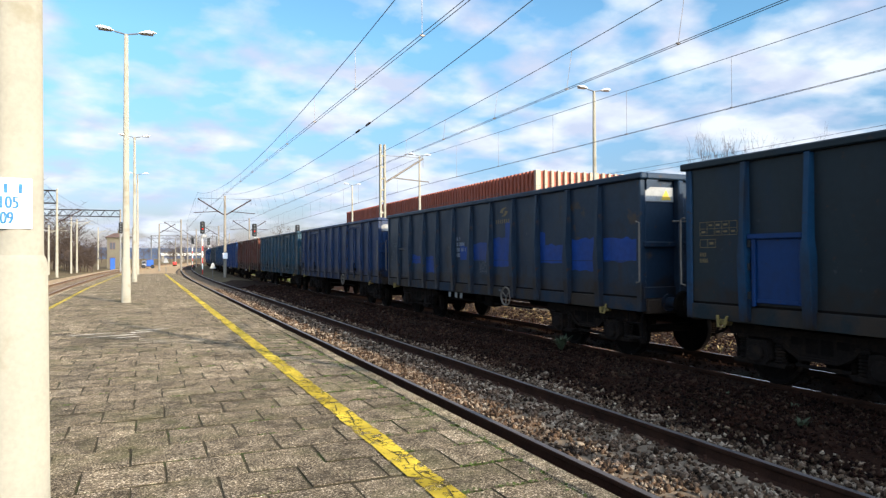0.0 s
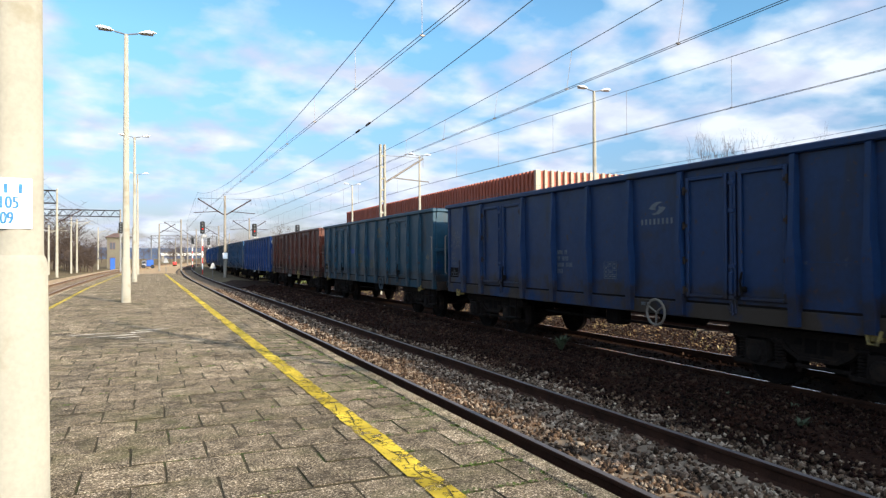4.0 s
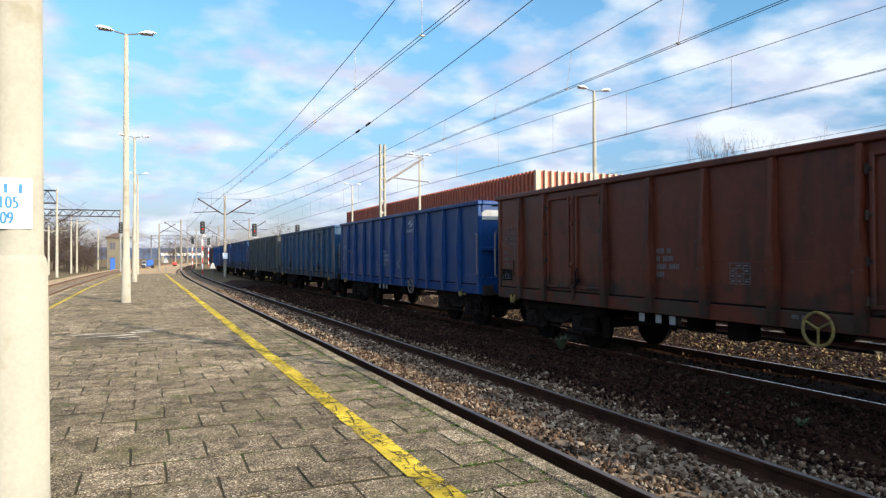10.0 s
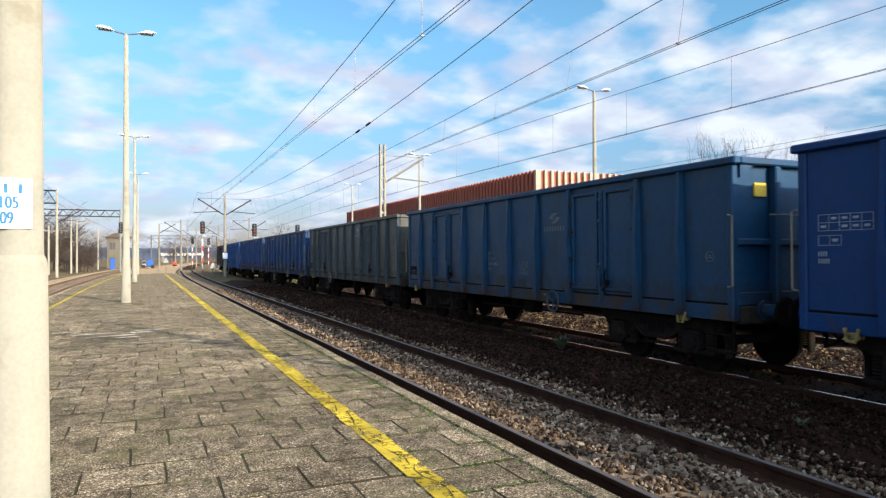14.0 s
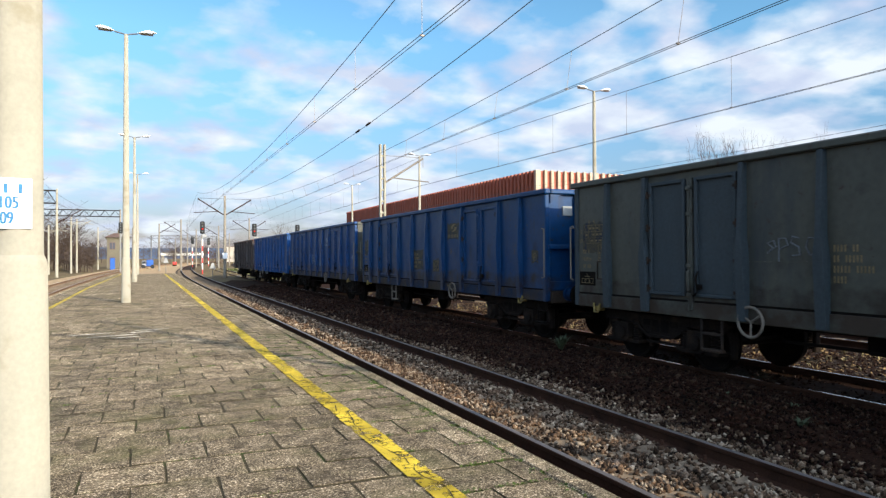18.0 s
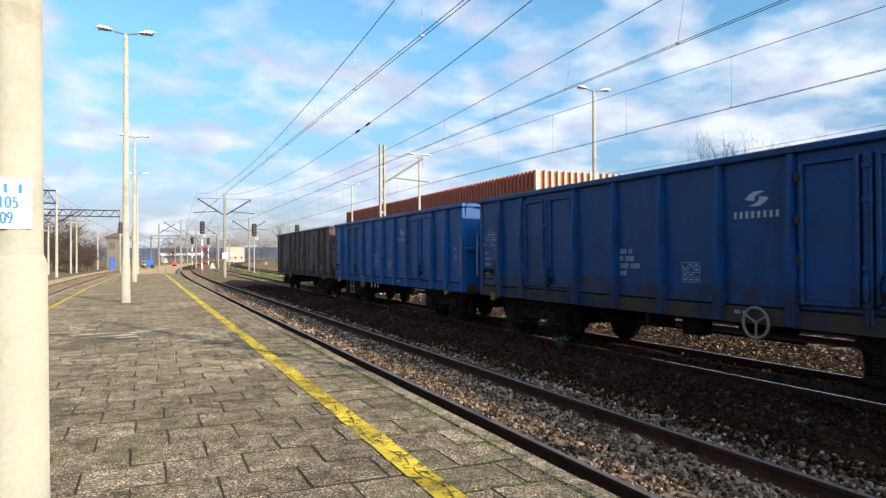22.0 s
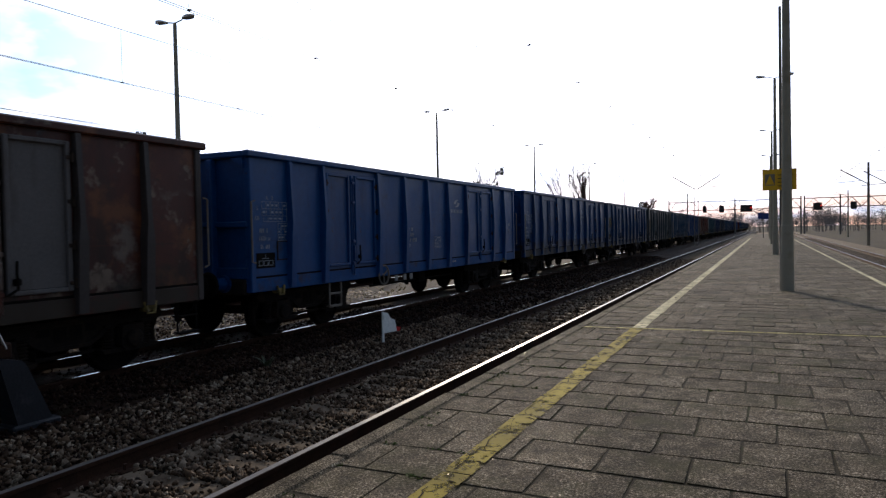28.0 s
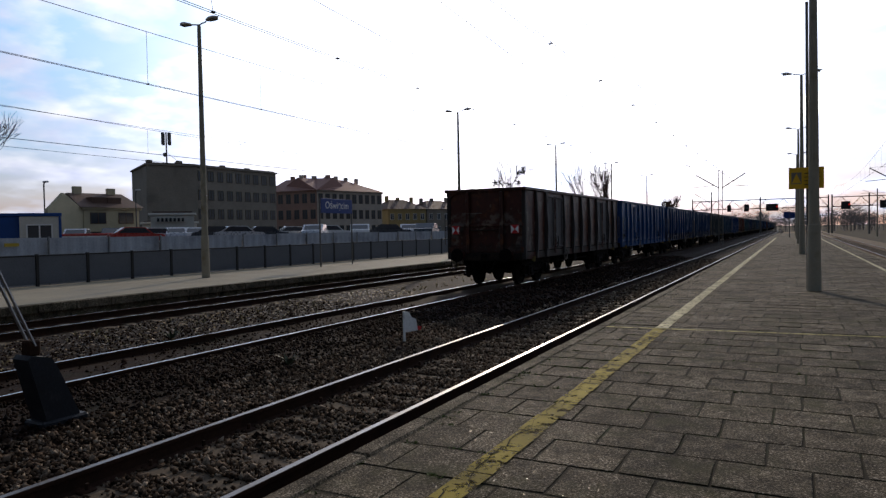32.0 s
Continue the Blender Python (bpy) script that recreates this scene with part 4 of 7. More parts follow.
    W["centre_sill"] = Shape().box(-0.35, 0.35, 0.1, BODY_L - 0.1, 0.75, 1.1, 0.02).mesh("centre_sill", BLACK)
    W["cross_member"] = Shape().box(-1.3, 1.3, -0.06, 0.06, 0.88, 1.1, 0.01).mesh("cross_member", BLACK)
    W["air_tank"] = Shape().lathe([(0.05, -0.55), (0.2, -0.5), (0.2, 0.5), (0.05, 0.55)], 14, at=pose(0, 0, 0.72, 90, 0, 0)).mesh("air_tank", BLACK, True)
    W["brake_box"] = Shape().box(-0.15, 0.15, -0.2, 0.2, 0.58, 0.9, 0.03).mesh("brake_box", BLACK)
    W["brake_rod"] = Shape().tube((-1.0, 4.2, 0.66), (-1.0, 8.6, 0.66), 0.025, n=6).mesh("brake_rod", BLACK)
    W["data_plate"] = Shape().box(-1.36, -1.34, -0.065, 0.065, 0.74, 0.88, 0.004).mesh("data_plate", PLATE)
    s = Shape().box(-1.3, 1.3, -0.06, 0.12, 0.86, 1.12, 0.02)
    W["headstock"] = s.mesh("headstock", GRIME)
    s = Shape()
    s.tube((0, -0.06, 1.05), (0, -0.4, 1.05), 0.1, n=14), s.tube((0, -0.06, 1.05), (0, -0.1, 1.05), 0.15, n=14)
    W["buffer"] = s.mesh("buffer", P, True)
    s = Shape().lathe([(0.06, 0.0), (0.2, 0.0), (0.225, 0.03), (0.2, 0.06), (0.05, 0.075)], 18, at=pose(0, -0.4, 1.05, 90, 0, 0))
    W["buffer_head"] = s.mesh("buffer_head", BLACK, True)
    s = Shape()
    s.box(-0.06, 0.06, -0.3, -0.06, 0.98, 1.1, 0.02)
    s.wire([(0, -0.3, 1.0), (0, -0.42, 0.8), (0, -0.36, 0.66)], 0.035, 8)
    W["coupling"] = s.mesh("coupling", BLACK)
    W["air_hose"] = Shape().wire([(0.35, -0.06, 0.9), (0.36, -0.3, 0.62), (0.3, -0.5, 0.55), (0.22, -0.52, 0.72)], 0.025, 6).mesh("air_hose", BLACK)
    s = Shape().wire([(-BODY_W - 0.09, 0.02, 1.4), (-BODY_W - 0.09, -0.06, 1.42), (-BODY_W - 0.09, -0.06, 2.42), (-BODY_W - 0.09, 0.02, 2.44)], 0.016, 6)
    W["handrail"] = s.mesh("handrail", PALE)
    s = Shape().wire([(-BODY_W - 0.09, BODY_L - 0.02, 1.4), (-BODY_W - 0.09, BODY_L + 0.06, 1.42), (-BODY_W - 0.09, BODY_L + 0.06, 2.42), (-BODY_W - 0.09, BODY_L - 0.02, 2.44)], 0.016, 6)
    W["handrail_far"] = s.mesh("handrail", PALE)
    s = Shape()
    for dy in (-0.18, 0.18):
        s.tube((-1.33, dy, 0.92), (-1.33, dy, 0.45), 0.015, n=6)
    s.box(-1.42, -1.26, -0.2, 0.2, 0.43, 0.46, 0.005), s.box(-1.38, -1.3, -0.18, 0.18, 0.68, 0.7, 0.005)
    W["step"] = s.mesh("step", BLACK)
    s = Shape()
    for dy in (-0.2, 0.2):
        s.box(-1.39, -1.36, dy - 0.02, dy + 0.02, 0.42, 0.95, 0.006)
    s.box(-1.40, -1.28, -0.18, 0.18, 0.41, 0.45, 0.006), s.box(-1.39, -1.33, -0.18, 0.18, 0.66, 0.7, 0.006)
    W["ladder"] = s.mesh("ladder", PALE)
    s = Shape()
    n = 20
    s.wire([(-1.47, 0.21 * math.cos(2 * math.pi * i / n), 0.93 + 0.21 * math.sin(2 * math.pi * i / n)) for i in range(n + 1)], 0.021, 6)
    for i in range(3):
        a = 2 * math.pi * i / 3 + 0.5
        s.tube((-1.46, 0, 0.93), (-1.47, 0.2 * math.cos(a), 0.93 + 0.2 * math.sin(a)), 0.015, n=6)
    s.tube((-1.47, 0, 0.93), (-1.2, 0, 0.93), 0.02, n=6)
    W["brake_wheel"] = s.mesh("brake_wheel", PALE)
    s = Shape().box(-1.31, -0.69, -0.012, 0.02, 2.79, 3.04, 0.004)
    W["end_plate"] = s.mesh("end_plate", PLATE)
    W["small_plate"] = Shape().box(-0.98, -0.74, -0.012, 0.02, 2.72, 2.92, 0.004).mesh("end_plate", PLATE)
    s = Shape().add([(-0.97, -0.016, 2.82), (-0.75, -0.016, 2.82), (-0.86, -0.016, 3.0)], [(0, 1, 2)])
    W["warning_sign"] = s.mesh("warning_sign", YEL)
    s = Shape().wire([(-0.8, -0.1, 2.45), (-0.8, -0.12, 2.45), (-0.1, -0.12, 2.45), (-0.1, -0.06, 2.45)], 0.014, 6)
    W["end_grip"] = s.mesh("end_grip", PALE)
    s = Shape().box(-1.43, -1.3, -0.08, 0.08, 0.84, 0.94, 0.02).wire([(-1.44, -0.09, 0.98), (-1.46, -0.05, 0.82), (-1.46, 0.05, 0.82), (-1.44, 0.09, 0.98)], 0.022, 6)
    W["towing_hook"] = s.mesh("towing_hook", OCHRE)
    # bogie, its middle at the origin: a fish-bellied side frame over two sprung axle boxes
    side = pose(-1.02, 0, 0, 0, 0, 90)
    s = Shape()
    s.prism([(-1.5, 0.78), (-1.4, 0.86), (-0.55, 0.83), (0.55, 0.83), (1.4, 0.86), (1.5, 0.78), (1.44, 0.69), (0.66, 0.68), (0.5, 0.56), (0.3, 0.46), (-0.3, 0.46), (-0.5, 0.56), (-0.66, 0.68), (-1.44, 0.69)], -0.06, 0.06, at=side)
    s.prism([(-0.62, 0.70), (-0.48, 0.555), (-0.28, 0.45), (0.28, 0.45), (0.48, 0.555), (0.62, 0.70), (0.56, 0.715), (0.42, 0.585), (0.26, 0.50), (-0.26, 0.50), (-0.42, 0.585), (-0.56, 0.715)], 0.06, 0.09, at=side)
    for d in (-0.9, 0.9):
        s.prism([(d - 0.46, 0.36), (d - 0.42, 0.3), (d + 0.42, 0.3), (d + 0.46, 0.36)], -0.1, 0.12, at=side)
        s.prism([(d - 0.17, 0.66), (d - 0.2, 0.4), (d - 0.12, 0.31), (d + 0.12, 0.31), (d + 0.2, 0.4), (d + 0.17, 0.66)], -0.1, 0.17, at=side)
        s.lathe([(0.13, 0), (0.13, 0.03), (0.11, 0.05), (0.04, 0.06)], 14, at=pose(-1.19, d, 0.475, 0, -90, 0))
        for e in (-0.3, 0.3):
            s.box(-1.12, -0.94, d + e - 0.1, d + e + 0.1, 0.64, 0.7, 0.015)
        for e in (-0.52, 0.52):
            s.box(-0.98, -0.84, d + e - 0.035, d + e + 0.035, 0.26, 0.7, 0.02)
            s.tube((-1.05, d + e, 0.72), (-0.9, d + e, 0.34), 0.02, n=6)
    s.tube((-1.0, -0.4, 0.36), (-1.0, 0.4, 0.36), 0.028, n=8)
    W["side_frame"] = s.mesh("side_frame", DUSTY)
    # uncut openings: flat black plates give the dark of their recesses
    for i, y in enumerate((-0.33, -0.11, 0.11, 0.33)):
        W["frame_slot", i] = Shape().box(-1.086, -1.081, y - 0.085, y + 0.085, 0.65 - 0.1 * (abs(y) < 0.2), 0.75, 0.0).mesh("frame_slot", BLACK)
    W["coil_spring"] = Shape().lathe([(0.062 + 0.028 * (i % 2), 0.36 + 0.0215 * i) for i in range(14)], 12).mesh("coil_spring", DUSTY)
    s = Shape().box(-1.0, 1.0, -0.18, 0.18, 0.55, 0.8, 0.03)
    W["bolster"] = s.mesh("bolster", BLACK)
    s = Shape()
    for sx in (-1, 1):
        s.lathe([(0.07, -0.03), (0.14, -0.02), (0.4, 0.02), (0.42, 0.0), (0.46, 0.0), (0.462, 0.1), (0.49, 0.105), (0.485, 0.135), (0.4, 0.12), (0.14, 0.15), (0.07, 0.15)], 24, at=pose(sx * 0.82, 0, 0, 0, -90 * sx, 0))
    s.tube((-1.0, 0, 0), (1.0, 0, 0), 0.08, n=10)
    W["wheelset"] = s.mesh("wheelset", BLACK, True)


def put(name, mesh, parent, at=None, coat=None, label=""):
    ob = part(name, WAGON_MESH[mesh], None, parent, label, at)
    if coat:
        ob.material_slots[0].link, ob.material_slots[0].material = "OBJECT", coat
    return ob


def bars(rows, parent, name, material, x, y, z, size=0.075, label=""):
    """Lines of lettering as plain bars on the side. rows: lengths of the words in letters."""
    s = Shape()
    for r, words in enumerate(rows):
        yy = y
        for n in words:
            for i in range(n):
                s.box(x - 0.004, x, yy - size * 0.24, yy, z - size * 1.5 * r - size, z - size * 1.5 * r)
                yy -= size * 0.55
            yy -= size * 0.7
    ob = part(name, s, material, parent, label)
    ob["kind"] = "stuff"
    return ob


def data_box(parent, material, x, y, z, w, h, cols, rows):
    """A ruled panel of small lettering that cannot be read."""
    s = Shape()
    t = 0.006
    for i in range(cols + 1):
        yy = y - w * i / cols
        s.box(x - 0.003, x, yy - t, yy, z - h, z)
    for j in range(rows + 1):
        zz = z - h * j / rows
        s.box(x - 0.0035, x, y - w, y, zz - t, zz)
    for i in range(cols):
        for j in range(rows):
            if (i * 3 + j * 5) % 4:
                s.box(x - 0.003, x, y - w * (i + 0.75) / cols, y - w * (i + 0.25) / cols, z - h * (j + 0.66) / rows, z - h * (j + 0.36) / rows)
    part("data_panel", s, material, parent)["kind"] = "stuff"


def logo(parent, y, z, material, k=1.0):
    """An eye-shaped emblem of two curved leaves over a row of letters as plain shapes."""
    s = Shape()
    x = -BODY_W - 0.004
    half = [(-0.20, 0.0), (-0.13, 0.065), (-0.04, 0.10), (0.07, 0.105), (0.13, 0.09), (0.05, 0.075), (-0.02, 0.04), (-0.045, 0.0), (-0.03, -0.035), (-0.075, -0.02), (-0.13, -0.02)]
    for sgn in (1, -1):
        s.add([(x, y - sgn * k * u, z + sgn * k * w) for u, w in half], [tuple(range(len(half)))])
    part("emblem", s, material, parent)
    t = Shape()
    for i in range(8):
        a = y + 0.39 * k - 0.1 * k * i
        t.box(x - 0.002, x, a - 0.045 * k, a, z - 0.265 * k, z - 0.17 * k)
    part("lettering", t, material, parent)["kind"] = "stuff"


def load_table(root, ink, x):
    """The ruled load table, lengths and lifting plate near the wagon's end."""
    data_box(root, ink, x, 12.66, 2.44, 0.66, 0.24, 6, 2)
    data_box(root, ink, x, 12.62, 2.2, 0.62, 0.1, 5, 1)
    data_box(root, ink, x, 12.25, 2.07, 0.26, 0.3, 3, 3)
    for text, y, z in (("A", 12.52, 2.50), ("B", 12.38, 2.50), ("S", 12.77, 2.32), ("120", 12.78, 2.15)):
        words(text, 0.1, ink, root, pose(x - 0.001, y, z, 90, 0, -90), squeeze=0.8)
    words("14.04 m", 0.11, ink, root, pose(x - 0.001, 12.6, 1.8, 90, 0, -90), squeeze=0.8)
    bars([[3, 1]], root, "lettering", ink, x, 12.72, 1.98, 0.075)
    bars([[2, 3]], root, "lettering", ink, x, 12.7, 1.7, 0.07)
    plate = part("lifting_plate", Shape().box(x - 0.004, x + 0.004, 12.34, 12.82, 1.3, 1.56), BLACK, root, "black plate with a white lifting diagram")
    s = Shape()
    for i in range(3):
        a = 12.76 - 0.125 * i
        for y0, y1, z0, z1 in ((a - 0.11, a, 1.34, 1.348), (a - 0.11, a, 1.422, 1.43), (a - 0.008, a, 1.348, 1.422), (a - 0.11, a - 0.102, 1.348, 1.422)):
            s.box(x - 0.0065, x - 0.004, y0, y1, z0, z1)
    s.box(x - 0.0065, x - 0.004, 12.5, 12.68, 1.46, 1.468), s.box(x - 0.0065, x - 0.004, 12.585, 12.593, 1.47, 1.53)
    part("diagram", s, ink, plate)["kind"] = "stuff"
    frame_ = Shape()
    for y0, y1, z0, z1 in ((11.95, 12.28, 1.42, 1.44), (11.95, 12.28, 1.74, 1.76), (11.95, 11.97, 1.441, 1.739), (12.26, 12.28, 1.441, 1.739)):
        frame_.box(x - 0.014, x + 0.004, y0, y1, z0, z1)
    part("card_holder", frame_, GRIME, root)


FADED = mat("faded pale lettering", (0.095, 0.105, 0.115), 0.7, var=0.3, scale=8, fine=60, bump=0)
LETTER = mat("white lettering", (0.22, 0.245, 0.28), 0.7, var=0.3, scale=8, fine=60, bump=0)
FADED_2 = mat("faded yellowish lettering", (0.15, 0.115, 0.06), 0.7, var=0.35, scale=8, fine=60, bump=0)
GREY_DOOR = mat("pale grey primer", (0.085, 0.078, 0.076), 0.7, var=0.15, scale=2, fine=30, bump=0.1, spots=(0.045, 0.032, 0.026), spot_scale=1.4, spot_amt=0.5, streak=True)


TOUCH_UP = mat("fresh blue touch-up paint", (0.0040, 0.0330, 0.1650), 0.5, var=0.2, scale=1.6, fine=11, bump=0.04, spots=(0.0040, 0.0200, 0.0800), spot_scale=1.3, spot_amt=0.5, streak=True)
OLD_OCHRE = mat("dull ochre ground of old lettering", (0.052, 0.044, 0.028), 0.7, var=0.35, scale=5, fine=40, bump=0.05, spots=(0.012, 0.020, 0.036), spot_scale=7.0, spot_amt=0.7)
# touched-up areas of the grey wagon: ends along it, foot, head
TOUCHED = ((8.75, 9.57, 1.39, 1.88), (9.76, 10.73, 1.66, 1.90), (6.56, 7.2, 1.78, 2.14), (5.48, 6.39, 1.74, 2.20), (4.37, 5.31, 1.62, 2.30), (4.38, 4.72, 2.29, 2.68),
           (2.2, 3.19, 1.72, 2.10), (3.0, 3.2, 2.09, 2.36), (1.21, 2.03, 1.58, 2.20), (0.1, 1.03, 1.76, 2.17))
GROUNDS = ((6.72, 7.68, 1.47, 2.06), (5.63, 6.09, 1.42, 1.79), (4.2, 5.05, 2.33, 2.78), (12.0, 12.72, 1.92, 2.48), (0.3, 0.58, 1.72, 2.0))


def paint_patch(root, coat, y0, y1, z0, z1, rng, lift=0.002):
    """A brushed area of another paint, with a ragged outline."""
    n = 7
    us = [i / n for i in range(n + 1)]
    x = -BODY_W - lift
    lo = [(x, y0 + (y1 - y0) * u, z0 + rng.uniform(-0.02, 0.02)) for u in us]
    hi = [(x, y0 + (y1 - y0) * u, z1 + rng.uniform(-0.035, 0.035)) for u in reversed(us)]
    part("paint_patch", Shape().add(lo + hi, [tuple(range(2 * n + 2))]), coat, root)


def make_wagon(k, key):
    coat = PAINTS[key]
    root = thing("goods_wagon", LABELS[key], "goods wagon", "wagons of the train")
    hatched = key in HATCHED
    half = pose(0, BODY_L, 0, 0, 0, 180)
    put("floor", "floor", root), put("centre_sill", "centre_sill", root), put("brake_rod", "brake_rod", root)
    put("air_tank", "air_tank", root, pose(0.55, 6.1, 0)), put("brake_box", "brake_box", root, pose(-0.95, 6.2, 0)), put("brake_box", "brake_box", root, pose(-0.6, 7.4, 0))
    for y in (1.0, 3.9, 5.2, 7.7, 9.0, 11.9):
        put("cross_member", "cross_member", root, pose(0, y, 0))
    if key in ("blue", "clean", "old2", "brown"):
        for y in (7.26, 7.58, 7.99):
            put("data_plate", "data_plate", root, pose(0, y, 0))
    doorcoat = GREY_DOOR if key == "wreck" else GREY_BLUE if key == "olive" else coat
    for turned in (None, half):
        put("side_wall", "side_wall", root, turned, coat)
        put("top_rail", "top_rail", root, turned, coat)
        put("side_sill", "side_sill", root, turned, SILLS[key])
        put("groove", "groove", root, turned)
        put("weld_seam", "weld_seam", root, turned, coat)
        tm = turned or Matrix()
        endcoat = coat
        if key == "blue3" and turned is None:
            endcoat = PAINTS["olive"]
        put("end_wall", "end_wall", root, turned, endcoat)
        put("end_rail", "end_rail", root, turned, endcoat)
        put("end_beam", "end_beam", root, turned, endcoat)
        put("end_rib", "end_rib", root, turned, endcoat)
        for x in (-0.62, 0.62):
            put("end_post", "end_post", root, tm @ pose(x, 0, 0), endcoat)
        put("headstock", "headstock", root, turned)
        for y in POSTS_B if hatched else POSTS_A:
            put("post", "post", root, tm @ pose(0, y, 0), POST_COAT.get(key, coat))
        for y in (0.0, BODY_L - 0.08):
            put("corner_post", "corner_post", root, tm @ pose(0, y, 0), POST_COAT.get(key, coat))
        if hatched:
            lid = put("hatch", "hatch", root, tm @ pose(0, 10.91, 0), PAINTS["blue"] if key == "old" else coat, "small hatch with a raised frame")
            for i in range(4):
                put("hatch_rail", ("hatch_rail", i), lid, None, PAINTS["blue"] if key == "old" else coat)
            for z in (1.3, 1.7, 2.02):
                put("hatch_hinge", "hatch_hinge", lid, pose(0, 0, z), coat)
        else:
            for a, b in DOORS:
                put("door_gap", "door_gap", root, tm @ pose(0, a, 0))
                for y, hy, hz in ((a + 0.10, a + 0.085, 0), (b - 0.91, b - 0.085, 180)):
                    leaf = put("door", "door", root, tm @ pose(0, y, 0), doorcoat)
                    if k >= -2:
                        for z in (1.32, 1.78, 2.32, 2.86):
                            put("hinge", "hinge", leaf, pose(0, hy - y, z) @ Matrix.Diagonal((1, 1 if hz == 0 else -1, 1, 1)))
                put("door_bar", "door_bar", root, tm @ pose(0, (a + b) / 2, 0), coat)
                put("door_latch", "door_latch", root, tm @ pose(0, (a + b) / 2, 0), coat)
                put("door_handle", "door_handle", root, tm @ pose(0, (a + b) / 2 - 0.2, 0))
        for sx in (-0.875, 0.875):
            bf = put("buffer", "buffer", root, tm @ pose(sx, 0, 0), coat)
            put("buffer_head", "buffer_head", bf)
        put("coupling", "coupling", root, turned)
        put("air_hose", "air_hose", root, turned)
        put("handrail", "handrail", root, turned)
        put("handrail", "handrail_far", root, turned)
        put("step", "step", root, tm @ pose(0, 0.25, 0))
        if key in ("olive", "blue2", "clean"):
            put("ladder", "ladder", root, tm @ pose(0, 10.5 if key == "clean" else 9.54, 0), GRIME if key == "olive" else None, "square step ladder")
        else:
            put("step", "step", root, tm @ pose(0, 9.54, 0))
        put("brake_wheel", "brake_wheel", root, tm @ pose(0, 8.75 if key in ("olive", "wreck", "clean") else 4.6, 0), {"brown": OCHRE, "teal": GREY_BLUE, "teal2": GREY_BLUE}.get(key))
        if key in ("old2", "slate", "blue"):
            put("end_plate", "end_plate", root, turned)
            if key in ("old2", "slate"):
                put("warning_sign", "warning_sign", root, turned)
        elif key in ("teal2", "olive", "blue2"):
            put("end_plate", "small_plate", root, turned, YEL if key == "teal2" else None)
        put("end_grip", "end_grip", root, turned)
        put("towing_hook", "towing_hook", root, tm @ pose(0, 1.0, 0))
        put("towing_hook", "towing_hook", root, tm @ pose(0, BODY_L - 0.7, 0))
    for y in (BODY_L / 2 - 4.5, BODY_L / 2 + 4.5):
        bogie = thing("bogie", "", "", at=pose(0, y, 0))
        bogie.parent = root
        put("bolster", "bolster", bogie)
        for a in (0, 180):
            put("side_frame", "side_frame", bogie, pose(0, 0, 0, 0, 0, a))
            if k >= -1:
                for i in range(4):
                    put("frame_slot", ("frame_slot", i), bogie, pose(0, 0, 0, 0, 0, a))
                for d in (-1.2, -0.6, 0.6, 1.2):
                    put("coil_spring", "coil_spring", bogie, pose(-1.05 if a == 0 else 1.05, d, 0))
        for d in (-0.9, 0.9):
            put("wheelset", "wheelset", bogie, pose(0, d, 0.462))
    rng = random.Random(k + 70)
    for a in TOUCHED if key == "old2" else ():
        paint_patch(root, TOUCH_UP, *a, rng)
    for a in GROUNDS if key == "blue2" and k >= -3 else GROUNDS[3:4] if key == "olive" else ():
        paint_patch(root, OLD_OCHRE, *a, rng)
    # lettering on the side that the platform sees
    x = -BODY_W - 0.003
    ink = {"clean": LETTER, "blue": LETTER, "blue3": LETTER, "slate": FADED}.get(key, FADED_2 if key in ("teal", "olive", "blue2", "old") else FADED)
    if k >= -3:
        if hatched:
            bars([[2, 1], [2, 6], [4, 3, 1], [4]], root, "lettering", LETTER if key == "old2" else ink, x, 7.4, 2.38 if key == "old2" else 2.09, 0.097)
            data_box(root, ink, x, 6.04, 1.75, 0.36, 0.3, 3, 4)
            data_box(root, ink, x, 12.7, 2.36, 0.7, 0.2, 5, 2)
            data_box(root, ink, x, 12.7, 2.1, 0.3, 0.12, 2, 1)
            bars([[4], [5]], root, "lettering", ink, x, 12.7, 1.9, 0.06)
            if key in ("blue", "old2"):
                logo(root, 4.78, 2.9, ink if key == "blue" else FADED_2)
        elif key != "wreck":
            bars([[4, 2], [2, 5], [5, 5], [4]], root, "lettering", ink, x, 7.55, 1.98, 0.085)
            data_box(root, ink, x, 6.04, 1.75, 0.36, 0.3, 3, 4)
            load_table(root, ink, x)
            if key == "teal":
                logo(root, 5.0, 2.8, ink, 0.9)
                paint_patch(root, TOUCH_UP, 7.85, 8.6, 2.0, 2.2, rng)
            elif key != "brown":
                logo(root, 4.62, 2.92 if key == "olive" else 2.64, LETTER if key == "olive" else ink)
            if key == "clean":
                words("UIC", 0.14, ink, root, pose(x - 0.001, 0.44, 2.06, 90, 0, -90), squeeze=0.8)
            ring = Shape().wire([(x - 0.002, 0.44 + 0.075 * math.cos(i * math.pi / 7), 1.84 + 0.075 * math.sin(i * math.pi / 7)) for i in range(15)], 0.006, 4)
            ring.box(x - 0.003, x, 0.4, 0.48, 1.82, 1.835), ring.box(x - 0.003, x, 0.41, 0.47, 1.85, 1.865)
            part("round_mark", ring, ink, root)
        bars([[4, 3]], root, "lettering", ink, x - 0.02, 5.0, 1.08, 0.05)
    if key == "olive":
        scrawl = Shape()
